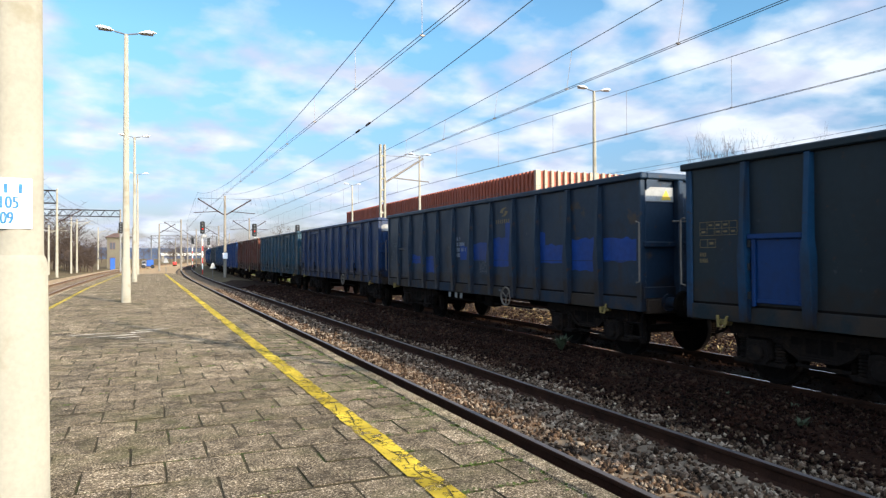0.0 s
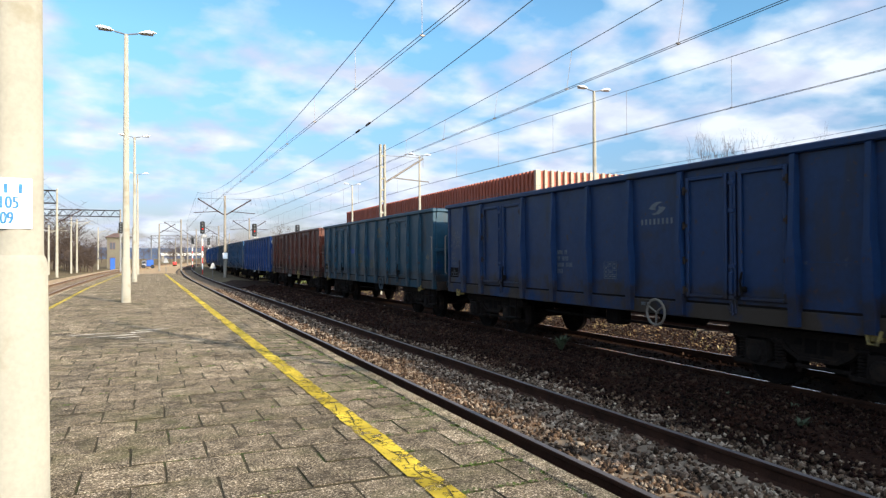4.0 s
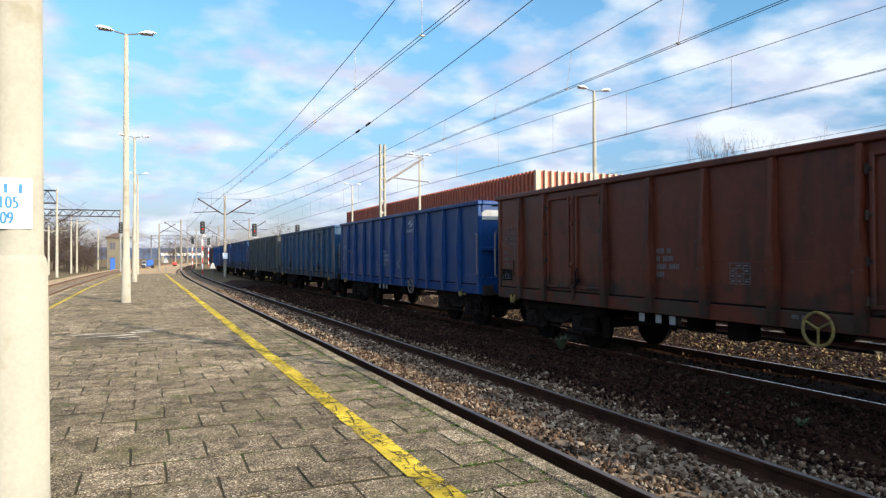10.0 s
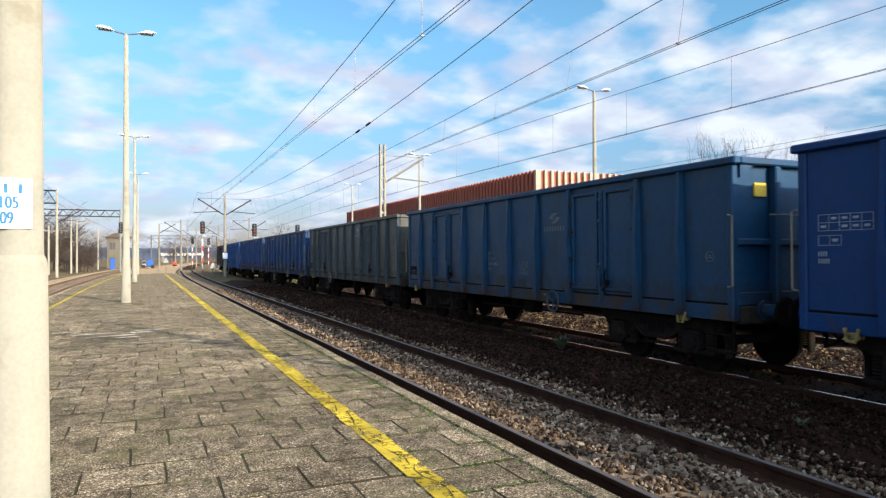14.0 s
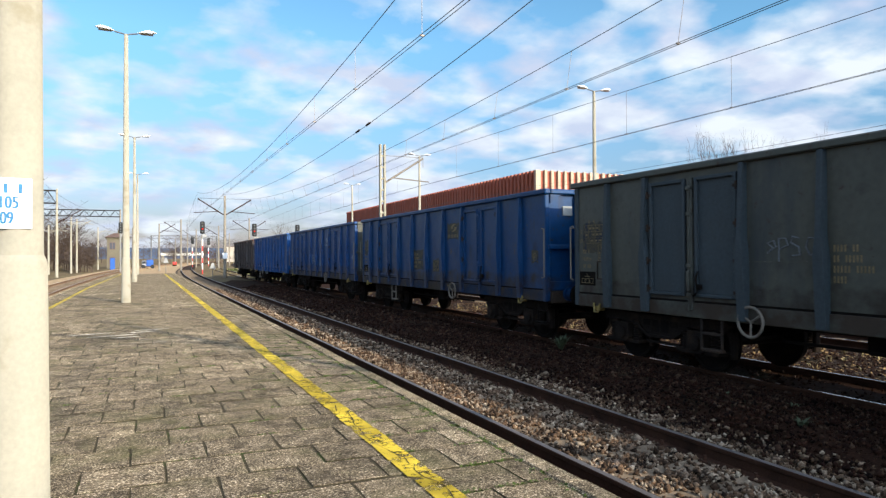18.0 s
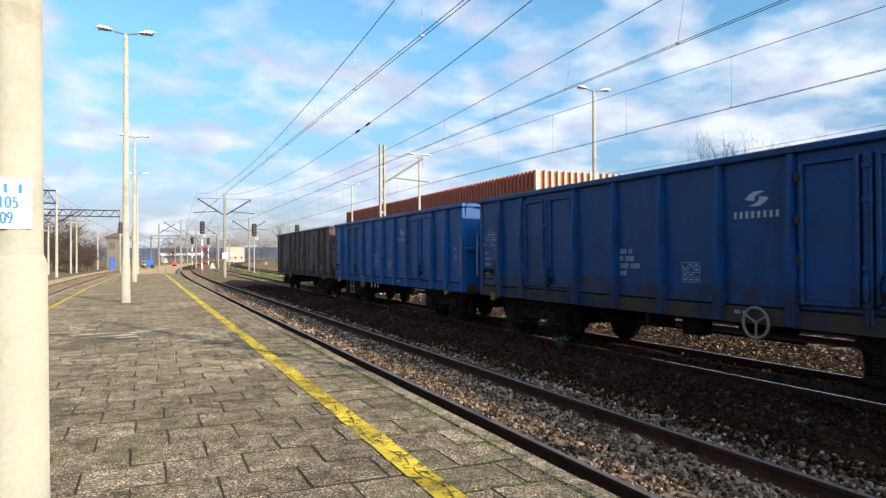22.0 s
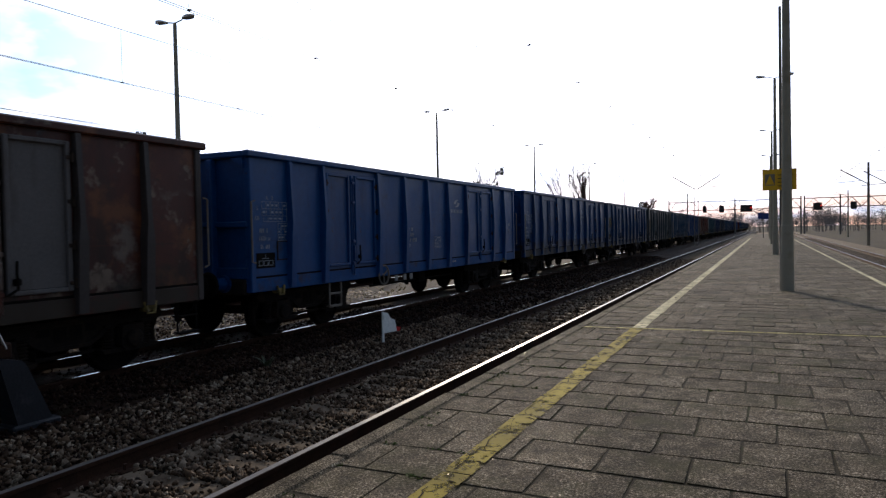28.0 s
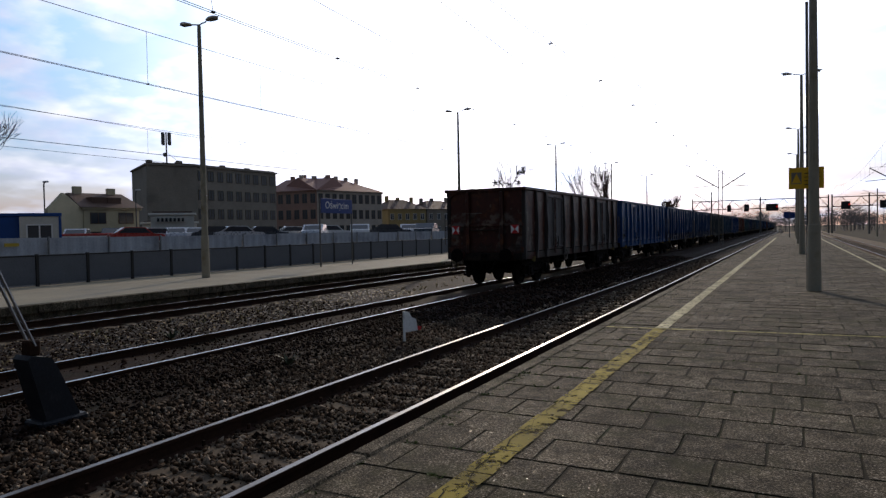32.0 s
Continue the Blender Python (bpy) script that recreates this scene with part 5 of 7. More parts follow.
        for pts in (((0.40, 0.20), (0.33, 0.25), (0.36, 0.33), (0.46, 0.30), (0.38, 0.24), (0.46, 0.16)), ((0.28, 0.05), (0.28, 0.36), (0.18, 0.36), (0.14, 0.27), (0.27, 0.22)), ((-0.02, 0.36), (0.08, 0.38), (0.1, 0.3), (-0.02, 0.24), (-0.04, 0.14), (0.08, 0.13)), ((-0.3, 0.34), (-0.16, 0.36), (-0.12, 0.24), (-0.18, 0.14), (-0.32, 0.15))):
            scrawl.wire([(x - 0.002, 8.05 + a, 1.72 + c) for a, c in pts], 0.011, 5)
        part("chalk_scrawl", scrawl, FADED, root, "pale chalk letters EPSC scrawled by hand")
    if key == "wreck":
        bars([[2, 2, 2], [2, 4], [6, 2]], root, "lettering", FADED, x, 7.5, 2.1, 0.12)
        part("paint_patch", Shape().box(x - 0.002, x + 0.004, 7.1, 7.75, 1.5, 1.72), PAINTS["teal"], root)
        for i, sx in enumerate((-1.1, 1.05)):
            f = Shape().box(sx - 0.14, sx + 0.14, BODY_L + 0.1, BODY_L + 0.13, 1.76, 2.04, 0.003)
            tail = part("tail_board", f, RED, root, "red and white tail board")
            t = Shape().add([(sx - 0.13, BODY_L + 0.133, 1.77), (sx - 0.13, BODY_L + 0.133, 2.03), (sx - 0.01, BODY_L + 0.133, 1.9)], [(0, 1, 2)]).add([(sx + 0.13, BODY_L + 0.133, 1.77), (sx + 0.01, BODY_L + 0.133, 1.9), (sx + 0.13, BODY_L + 0.133, 2.03)], [(0, 1, 2)])
            part("white_triangle", t, WHITE, tail)
        part("end_step", Shape().box(-0.5, 0.5, BODY_L + 0.05, BODY_L + 0.2, 1.86, 1.9, 0.01), GRIME, root, "narrow step across the end wall")
    return root


WAGONS = []


def make_train():
    wagon_meshes()
    for i, key in enumerate(TRAIN):
        WAGONS.append((FIRST + i, make_wagon(FIRST + i, key)))


def run(t):
    """How far the train has come, in metres."""
    slip = float(np.interp(t, (0, 14, 20, 24, 25, 26, 27.5, 29, 32), (-0.03, -0.03, -0.06, -0.2, -0.15, -0.08, 0.0, 0.05, 0.03)))
    return 4.927 + 4.597 * t + 0.04347 * t * t - 0.0002577 * t ** 3 + slip


def wagon_pose(k, t):
    y = PITCH * k - run(t)
    a, b = y + 1.97, y + 10.97      # pivots of the bogies
    xa, xb = TRACK_2 + bend(a), TRACK_2 + bend(b)
    h = -math.degrees(math.atan2(xb - xa, b - a))
    return pose(xa - (xb - xa) / (b - a) * 1.97, y, 0, 0, 0, h)


def motions():
    for k, ob in WAGONS:
        walk(ob, [(t, wagon_pose(k, t)) for t in (0, 2, 4, 6, 8, 10, 12, 14, 16, 18, 20, 22, 23, 24, 25, 26, 27, 28, 30, 32)])


make_train()


# ---- posts, lamps, wires, signs ----
LAMP_HEAD = mat("light grey lamp housing", (0.6, 0.6, 0.6), 0.4, var=0.08, scale=4, fine=40, bump=0.03)
LENS = mat("dull lamp glass", (0.16, 0.17, 0.17), 0.2, var=0.1, bump=0)
GALV = mat("weathered galvanised iron", (0.095, 0.092, 0.088), 0.55, metal=0.5, var=0.2, scale=5, fine=40, bump=0.1)
CONCRETE = mat("grey weathered concrete", (0.17, 0.15, 0.12), 0.9, var=0.2, scale=3, fine=40, bump=0.3, spots=(0.10, 0.085, 0.07), spot_scale=1.5, spot_amt=0.5)
BEIGE = mat("beige painted mast", (0.25, 0.185, 0.122), 0.75, var=0.2, scale=3, fine=30, bump=0.2, spots=(0.25, 0.14, 0.07), spot_scale=3, spot_amt=0.35)
TAR = mat("black bitumen paint", (0.009, 0.0105, 0.014), 0.6, var=0.3, scale=4, fine=40, bump=0.25, spots=(0.03, 0.03, 0.034), spot_scale=2.5, spot_amt=0.5)
WIRE = mat("dark copper wire", (0.06, 0.05, 0.045), 0.5, metal=0.6, var=0.2, bump=0)
PORCELAIN = mat("dark glazed insulator", (0.05, 0.03, 0.03), 0.2, var=0.1, bump=0)
BLUE_INK = mat("light blue stencil paint", (0.03, 0.125, 0.235), 0.7, var=0.2, scale=20, fine=80, bump=0)
SIGN_BLUE = mat("dark blue sign enamel", (0.012, 0.035, 0.16), 0.4, var=0.08, bump=0)
SIGN_YELLOW = mat("amber sign panel", (0.62, 0.36, 0.02), 0.5, var=0.08, bump=0)
INK = mat("black lettering", (0.02, 0.02, 0.02), 0.6, var=0.1, bump=0)


LAMP_TOP = 9.95
LAMP_BASE = Shape().lathe([(0.16, -0.1), (0.155, 0.0), (0.139, 1.57), (0.132, 1.6), (0.122, 1.62)], 24)
LAMP_UP = Shape().lathe([(0.122, 1.62), (0.12, 1.64), (0.07, LAMP_TOP - PLAT_Z - 0.08), (0.045, LAMP_TOP - PLAT_Z)], 18)


def lamp_shapes():
    arm = Shape().wire([(-0.38, 0, 9.74), (-0.15, 0, 9.70), (0.0, 0, 9.66), (0.15, 0, 9.70), (0.38, 0, 9.74)], 0.026, 8)
    head = Shape()
    n, rings = 14, []
    for k, (w, h) in enumerate(((0.02, 0.0), (0.7, 0.55), (1.0, 0.85), (1.0, 1.0), (0.75, 0.7), (0.1, 0.15))):
        x = 0.36 + k * 0.128
        rings.append([(x, 0.19 * w * math.cos(2 * math.pi * i / n), 9.76 + 0.08 * k / 5 + 0.088 * h * max(-0.45, math.sin(2 * math.pi * i / n))) for i in range(n)])
    for r in rings:
        head.v += r
    for k in range(len(rings) - 1):
        head.f += [(k * n + i, k * n + (i + 1) % n, (k + 1) * n + (i + 1) % n, (k + 1) * n + i) for i in range(n)]
        head.m += [0] * n
    glass = Shape().box(0.48, 0.9, -0.13, 0.13, 9.752, 9.775, 0.006, at=pose(0, 0, 0))
    return arm, head, glass


def make_lamps():
    arm, head, glass = lamp_shapes()
    root = thing("platform_lamp", "tall cream concrete lamp post with two flat lamp heads", "lamp post", "platform lamps", at=pose(-0.615, 4.2, PLAT_Z))
    part("post_base", LAMP_BASE, POLE, root, smooth=True)
    part("post", LAMP_UP, POLE, root, smooth=True)
    part("arm", arm, GALV, root)
    for a in (0, 180):
        h = part("lamp_head", head, LAMP_HEAD, root, at=pose(0, 0, 0, 0, 0, a), smooth=True)
        part("lamp_glass", glass, LENS, h)
    for x, ys in ((-0.6, (26.8, 49.6, 71.5)), (-0.46, (-18.55, -41.4, -64.6, -87.6, -110.0)), (20.1, (4.6, -18.85, -41.3, -62.6, -84.9, -108.0)), (20.2, (27.2, 50.2)), (21.4, (73.5,))):
        for y in ys:
            copy_thing(root, pose(x, y, PLAT_Z, 0, 0, 0))
    # stencilled number plate on the nearest post
    ang = math.degrees(math.atan2(0.615, 4.2))
    f = pose(-0.615, 4.2, 2.172, 90, 0, ang)
    plate = part("number_plate", Shape().box(-0.16, 0.062, -0.155, 0.107, 0.119, 0.124, 0.002), WHITE, None, at=f)
    tagged(plate, "white enamel number plate with blue figures on a lamp post", "plate")
    s = Shape()
    for x in (-0.115, -0.055, 0.01):
        s.box(x - 0.009, x + 0.009, 0.028, 0.078, 0.1245, 0.126)
    part("lettering", s, BLUE_INK, plate)
    for dx in (-0.003, 0.003):
        words("105", 0.09, BLUE_INK, plate, pose(-0.043 + dx, -0.022, 0.126 + dx * 0.1), squeeze=0.7)
        words("09", 0.09, BLUE_INK, plate, pose(-0.05 + dx, -0.103, 0.126 + dx * 0.1), squeeze=0.66)
    # amber board on a lamp post of the platform
    b = thing("notice_board", "amber notice board with a grey warning triangle on a thin post", "sign", at=pose(-0.3, -18.85, PLAT_Z))
    part("post", Shape().tube((-0.03, 0.1, -0.05), (-0.03, 0.1, 7.0), 0.035, n=10), GALV, b)
    panel = part("panel", Shape().box(-0.38, 0.38, 0.14, 0.16, 2.48, 3.0, 0.005), SIGN_YELLOW, b)
    t = Shape().box(0.1, 0.32, 0.161, 0.164, 2.6, 2.88)
    part("grey_field", t, CONCRETE, panel)
    t = Shape().add([(0.31, 0.167, 2.62), (0.11, 0.167, 2.62), (0.21, 0.167, 2.86)], [(0, 1, 2)])
    part("triangle", t, SIGN_YELLOW, panel)
    s = Shape()
    for i in range(4):
        s.box(-0.3, 0.04, 0.161, 0.165, 2.845 - 0.09 * i, 2.86 - 0.09 * i)
    part("lettering", s, INK, panel)


def mast_arm(root, x, z, y, side, reach, steel=RUST):
    """A slanting steel bracket with its insulators and registration arm."""
    tip = x + side * reach
    part("bracket", Shape().tube((x + side * 0.12, y, 5.9), (tip, y, 7.35), 0.055, n=8), steel, root)
    part("stay_rod", Shape().tube((x + side * 0.12, y, 7.4), (tip, y, 7.4), 0.014, n=6), steel, root)
    part("registration_arm", Shape().tube((x + side * 0.6, y, 6.2), (tip + side * 0.35, y, 6.05), 0.032, n=6), steel, root)
    s = Shape()
    for k in range(4):
        s.lathe([(0.03, 0), (0.07, 0.015), (0.07, 0.03), (0.03, 0.05)], 10, at=Matrix.Translation((x + side * (0.3 + 0.05 * k), y, 5.9 + 1.45 * (0.18 + 0.05 * k) / reach)))
    part("insulator", s, PORCELAIN, root)
    part("drop_link", Shape().tube((tip, y, 7.38), (tip, y, 6.85), 0.012, n=6), steel, root)


def make_masts():
    # the mast beside the platform, with its footing
    x, y = 6.75, -1.34
    m = thing("catenary_mast", "beige concrete mast with black foot and yellow plate", "catenary mast")
    part("footing", Shape().add([(-0.185, -0.185, -0.45), (0.185, -0.185, -0.45), (0.185, 0.185, -0.45), (-0.185, 0.185, -0.45), (-0.165, -0.165, 0.14), (0.165, -0.165, 0.14), (0.165, 0.165, 0.14), (-0.165, 0.165, 0.14), (-0.115, -0.115, 0.36), (0.115, -0.115, 0.36), (0.115, 0.115, 0.36), (-0.115, 0.115, 0.36)],
         [(0, 1, 5, 4), (1, 2, 6, 5), (2, 3, 7, 6), (3, 0, 4, 7), (4, 5, 9, 8), (5, 6, 10, 9), (6, 7, 11, 10), (7, 4, 8, 11), (8, 9, 10, 11)], at=Matrix.Translation((x, y, 0))), TAR, m)
    def leg(z0, z1, w0, w1, material, name):
        c = 0.03
        vs = []
        for z, w in ((z0, w0), (z1, w1)):
            vs += [(x + a * (w - (c if k else 0)), y + b * (w - (0 if k else c)), z) for a, b, k in ((-1, -1, 0), (-1, -1, 1), (1, -1, 1), (1, -1, 0), (1, 1, 0), (1, 1, 1), (-1, 1, 1), (-1, 1, 0))]
        fs = [(i, (i + 1) % 8, 8 + (i + 1) % 8, 8 + i) for i in range(8)] + [tuple(range(8))[::-1], tuple(range(8, 16))]
        part(name, Shape().add(vs, fs), material, m)
    leg(0.36, 0.88, 0.098, 0.095, TAR, "painted_foot")
    leg(0.88, 8.3, 0.092, 0.065, BEIGE, "shaft")
    pl = part("number_plate", Shape().box(x - 0.101, x - 0.092, y - 0.085, y + 0.085, 1.5, 1.76, 0.003), YEL, m, "yellow number plate")
    words("25", 0.13, INK, m, pose(x - 0.1025, y, 1.695, 90, 0, -90), squeeze=0.85)
    words("17", 0.13, INK, m, pose(x - 0.1025, y, 1.565, 90, 0, -90), squeeze=0.85)
    for side, reach in ((-1, 2.3), (1, 2.3)):
        mast_arm(m, x, 0, y, side, reach)
    for z, w in ((2.72, 0.094), (3.6, 0.089)):
        part("clamp", Shape().box(x - w, x + w, y - w, y + w, z, z + 0.04, 0.005), BEIGE, m)
    # its slanting stay and anchor block
    a = thing("stay_anchor", "black leaning concrete anchor block of a mast stay", "anchor")
    side = pose(6.75, 0, 0, 0, 0, 90)
    part("block", Shape().prism([(-4.47, -0.3), (-4.12, -0.3), (-4.1, 0.06), (-3.94, 0.68), (-3.98, 0.72), (-4.17, 0.67), (-4.22, 0.6), (-4.45, 0.06)], -0.13, 0.13, at=side), TAR, a)
    part("plinth", Shape().box(6.59, 6.91, -4.54, -4.04, -0.4, 0.04, 0.02), TAR, a)
    part("shackle", Shape().box(6.69, 6.81, -4.12, -3.98, 0.7, 0.86, 0.02), RUST, a)
    for dx in (-0.05, 0.05):
        part("stay_rod", Shape().tube((6.75 + dx, -4.06, 0.8), (6.75 + dx * 0.6, -1.42, 7.1), 0.015, n=6), STEEL, a)
    for dx, f0 in ((-0.046, 0.42), (0.046, 0.46)):
        s = Shape()
        for k in range(4):
            f = f0 + 0.016 * k
            s.tube((6.75 + dx, -4.06 + 2.64 * f, 0.8 + 6.3 * f), (6.75 + dx, -4.06 + 2.64 * (f + 0.009), 0.8 + 6.3 * (f + 0.009)), 0.03, n=10)
        part("insulator", s, PORCELAIN, a)
    # further masts between the tracks
    for k, (x2, y2, arms, h) in enumerate(((6.95, 66.5, (-1, 1), 7.7), (6.75, -77.0, (-1, 1), 7.8), (11.9, 35.0, (1,), 8.0), (14.5, 105.0, (-1, 1), 7.8), (-9.0, 87.0, (1,), 9.7), (-9.2, 31.0 - 110, (1,), 8.0), (-9.0, -45.0, (1,), 8.0), (12.3, 128.0, (-1,), 7.6), (5.2, 112.0, (-1,), 7.8), (2.2, 118.0, (1,), 7.4), (9.6, 175.0, (1, -1), 7.8))):
        m = thing("catenary_mast", "pale concrete catenary mast with slanting steel brackets", "catenary mast", "catenary masts along the tracks")
        b = -0.3
        if k == 1:
            for dx in (-0.2, 0.2):
                part("leg", Shape().box(x2 + dx - 0.035, x2 + dx + 0.035, y2 - 0.05, y2 + 0.05, b, h, 0.01), GALV, m)
        elif (x2, y2) == (11.9, 35.0):
            for dx in (-0.12, 0.12):
                part("leg", Shape().box(x2 + dx - 0.05, x2 + dx + 0.05, y2 - 0.1, y2 + 0.1, b, h, 0.01), POLE, m)
            s = Shape()
            for i in range(12):
                s.box(x2 - 0.07, x2 + 0.07, y2 - 0.05, y2 + 0.05, 0.5 + 0.62 * i, 0.6 + 0.62 * i)
            part("battens", s, POLE, m)["kind"] = "stuff"
        else:
            part("shaft", Shape().tube((x2, y2, b), (x2, y2, h), 0.16, 0.1, n=10), POLE if x2 == -9.0 else CONCRETE, m, smooth=True)
        for sd in arms:
            mast_arm(m, x2, 0, y2, sd, 2.4, PALE if y2 == 35.0 else RUST)
        if k == 0:
            part("white_board", Shape().box(x2 - 0.22, x2 + 0.22, y2 - 0.2, y2 - 0.17, 1.75, 2.3, 0.01), WHITE, m)
        if k == 1:
            s = Shape()
            for i in range(14):
                s.tube((x2 - 0.2, y2, 0.5 * i), (x2 + 0.2, y2, 0.5 * i + 0.5), 0.013, n=4).tube((x2 + 0.2, y2, 0.5 * i), (x2 - 0.2, y2, 0.5 * i + 0.5), 0.013, n=4)
            part("lattice", s, GALV, m)["kind"] = "stuff"


def catenary(name, xs, zc, zm, sag, ys, carrier=None, pitch=4.0):
    """A carrying cable, two contact wires and droppers. xs: the wire's line at the odd and even supports."""
    root = thing(name, "overhead contact line with droppers above a railway track", "overhead line", "overhead lines")
    carry, lower, far = [], ([], []), Shape()
    for k, (a, b) in enumerate(zip(ys, ys[1:])):
        n = max(6, round((b - a) / pitch))
        dip = sag if -80 < a < 60 else min(sag, 0.9)
        top, low = [], []
        for i in range(n + 1):
            f = i / n
            y = a + (b - a) * f
            xx = xs[k % 2] + (xs[(k + 1) % 2] - xs[k % 2]) * f + bend(y)
            top.append((carrier + bend(y) if carrier else xx, y, zm - dip * 4 * f * (1 - f)))
            low.append((xx, y, zc))
        carry += top[:-1]
        for w, dx in zip(lower, (-0.04, 0.04)):
            w += [(p[0] + dx, p[1], p[2]) for p in low[:-1]]
        for p, q in list(zip(top, low))[1:-1]:
            near = -70 < q[1] < 67
            drop = Shape() if near else far
            drop.tube(p, q, 0.0048, n=4)
            drop.box(q[0] - 0.042, q[0] + 0.042, q[1] - 0.015, q[1] + 0.015, q[2] - 0.008, q[2] + 0.02)
            if near:
                part("dropper", drop, WIRE, root)
    part("carrying_cable", Shape().wire(carry, 0.0085, 5), WIRE, root)
    if far.f:
        part("far_droppers", far, WIRE, root)["kind"] = "stuff"
    for w in lower:
        part("contact_wire", Shape().wire(w, 0.0066, 5), WIRE, root)


def make_wires():
    sup = [-290, -220, -148, -77, -1.34, 66.5, 128, 190, 250]
    catenary("overhead_line", (4.33, 4.37), 5.63, 7.95, 1.95, sup)
    catenary("overhead_line", (8.70, 9.42), 5.68, 7.43, 1.28, sup, carrier=9.0, pitch=3.6)
    catenary("overhead_line", (14.3, 15.3), 5.86, 7.5, 0.3, [-250, -180, -110, -38, 35, 105, 175, 240], pitch=4.4)
    catenary("overhead_line", (-5.5, -5.2), 5.6, 7.3, 1.1, [-250, -180, -110, -45, 20, 87, 150, 220])
    catenary("overhead_line", (25.2, 24.9), 5.55, 6.75, 0.35, [-150, -80, -12, 56, 120], pitch=9.0)
    root = thing("feeder_cable", "feeder cable with small insulators along the masts", "cable", "overhead lines")
    line, ins = [], Shape()
    for a, b in zip(sup, sup[1:]):
        line += ([(6.9 + bend(a + (b - a) * i / 14), a + (b - a) * i / 14, 7.87 - 1.72 * 4 * (i / 14) * (1 - i / 14)) for i in range(14)])
        for y in (a + 23.1, a + 24.3):
            f = (y - a) / (b - a)
            z = 7.87 - 1.72 * 4 * f * (1 - f)
            ins.tube((6.9 + bend(y), y - 0.2, z + 0.02), (6.9 + bend(y), y + 0.2, z), 0.035, n=8)
    part("cable", Shape().wire(line, 0.01, 5), WIRE, root)
    part("insulators", ins, RUST, root)
    for x, z in ((24.5, 6.65), (24.5, 5.25)):
        c = thing("feeder_cable", "thin cable strung behind the far platform", "cable", "overhead lines")
        part("cable", Shape().wire([(x, a + 40 * i / 6, z - 0.12 * 4 * (i / 6) * (1 - i / 6)) for a in range(-160, 120, 40) for i in range(6)], 0.008, 5), WIRE, c)


LIT_RED = glow("red signal light", (1.0, 0.03, 0.02), 0.7)


def make_signals():
    for x, y, h, lit, striped in ((6.55, 88.0, 6.1, True, True), (12.2, 84.0, 5.7, True, False), (17.2, 83.0, 5.6, False, False), (9.2, 150.0, 6.0, False, True), (13.2, 160.0, 6.0, False, True), (-3.0, 104.0, 6.6, False, False)):
        m = thing("railway_signal", "black railway signal head on a mast" + (" banded red and white" if striped else ""), "railway signal", "railway signals")
        n = 7
        for i in range(n):
            part("mast_band", Shape().tube((x, y, -0.3 + (h - 1.0) * i / n), (x, y, -0.3 + (h - 1.0) * (i + 1) / n), 0.062, n=10), (RED if i % 2 == 0 else WHITE) if striped and i < 6 else PLATE, m)
        head = part("signal_head", Shape().box(x - 0.28, x + 0.28, y - 0.12, y + 0.1, h - 1.3, h + 0.25, 0.12), INK, m)
        for i in range(4):
            z = h - 1.05 + 0.36 * i
            part("hood", Shape().tube((x, y - 0.36, z), (x, y - 0.12, z), 0.11, 0.11, n=12, caps=False), INK, head)
            part("lens", Shape().tube((x, y - 0.14, z), (x, y - 0.125, z), 0.095, n=12), LIT_RED if lit and i == 1 else LENS, head)
        part("white_lamp_box", Shape().box(x + 0.02, x + 0.5, y - 0.1, y + 0.08, h - 1.75, h - 1.35, 0.05), PLATE, m)
    # triangular shunting boards on posts
    for x, y, z in ((2.0, 74.0, PLAT_Z), (5.5, 62.5, -0.2), (14.6, 90.0, -0.2)):
        m = thing("triangle_sign", "small white triangular board on a thin post beside the track", "sign", "triangular boards")
        part("post", Shape().tube((x, y, z), (x, y, z + 1.25), 0.03, n=8), GALV, m)
        part("board", Shape().prism([(x - 0.26, z + 1.1), (x + 0.26, z + 1.1), (x + 0.06, z + 1.6), (x - 0.06, z + 1.6)], y - 0.04, y - 0.02), PLATE, m)
    # low white shunting marker between the tracks
    m = thing("track_marker", "low white plate with a chipped red edge on a post", "marker")
    part("post", Shape().tube((6.14, -10.28, -0.4), (6.14, -10.28, 0.46), 0.022, n=8), WHITE, m)
    part("plate", Shape().prism([(-0.02, 0.10), (0.34, 0.12), (0.36, 0.18), (0.27, 0.2), (0.25, 0.32), (0.16, 0.36), (0.1, 0.46), (-0.02, 0.48)], -0.008, 0.008, at=pose(6.14, -10.28, -0.02, 0, 0, -118)), WHITE, m)
    part("red_edge", Shape().prism([(0.285, 0.115), (0.34, 0.12), (0.36, 0.18), (0.27, 0.2)], -0.012, 0.012, at=pose(6.14, -10.28, -0.02, 0, 0, -118)), RED, m)


def make_station_sign():
    m = thing("station_sign", "dark blue station name board on two thin posts", "sign", at=pose(20.4, -27.75, PLAT_Z))
    for y in (-1.33, 1.33):
        part("post", Shape().tube((0.03, y, -0.05), (0.03, y, 3.36), 0.04, n=10), GALV, m)
    b = part("board", Shape().box(-0.05, 0.0, -1.3, 1.3, 2.62, 3.34, 0.01), SIGN_BLUE, m)
    words("Oświęcim", 0.5, WHITE, m, pose(-0.053, 0, 3.0, 90, 0, -90), squeeze=0.92)


make_lamps()
make_masts()
make_wires()
make_signals()
make_station_sign()


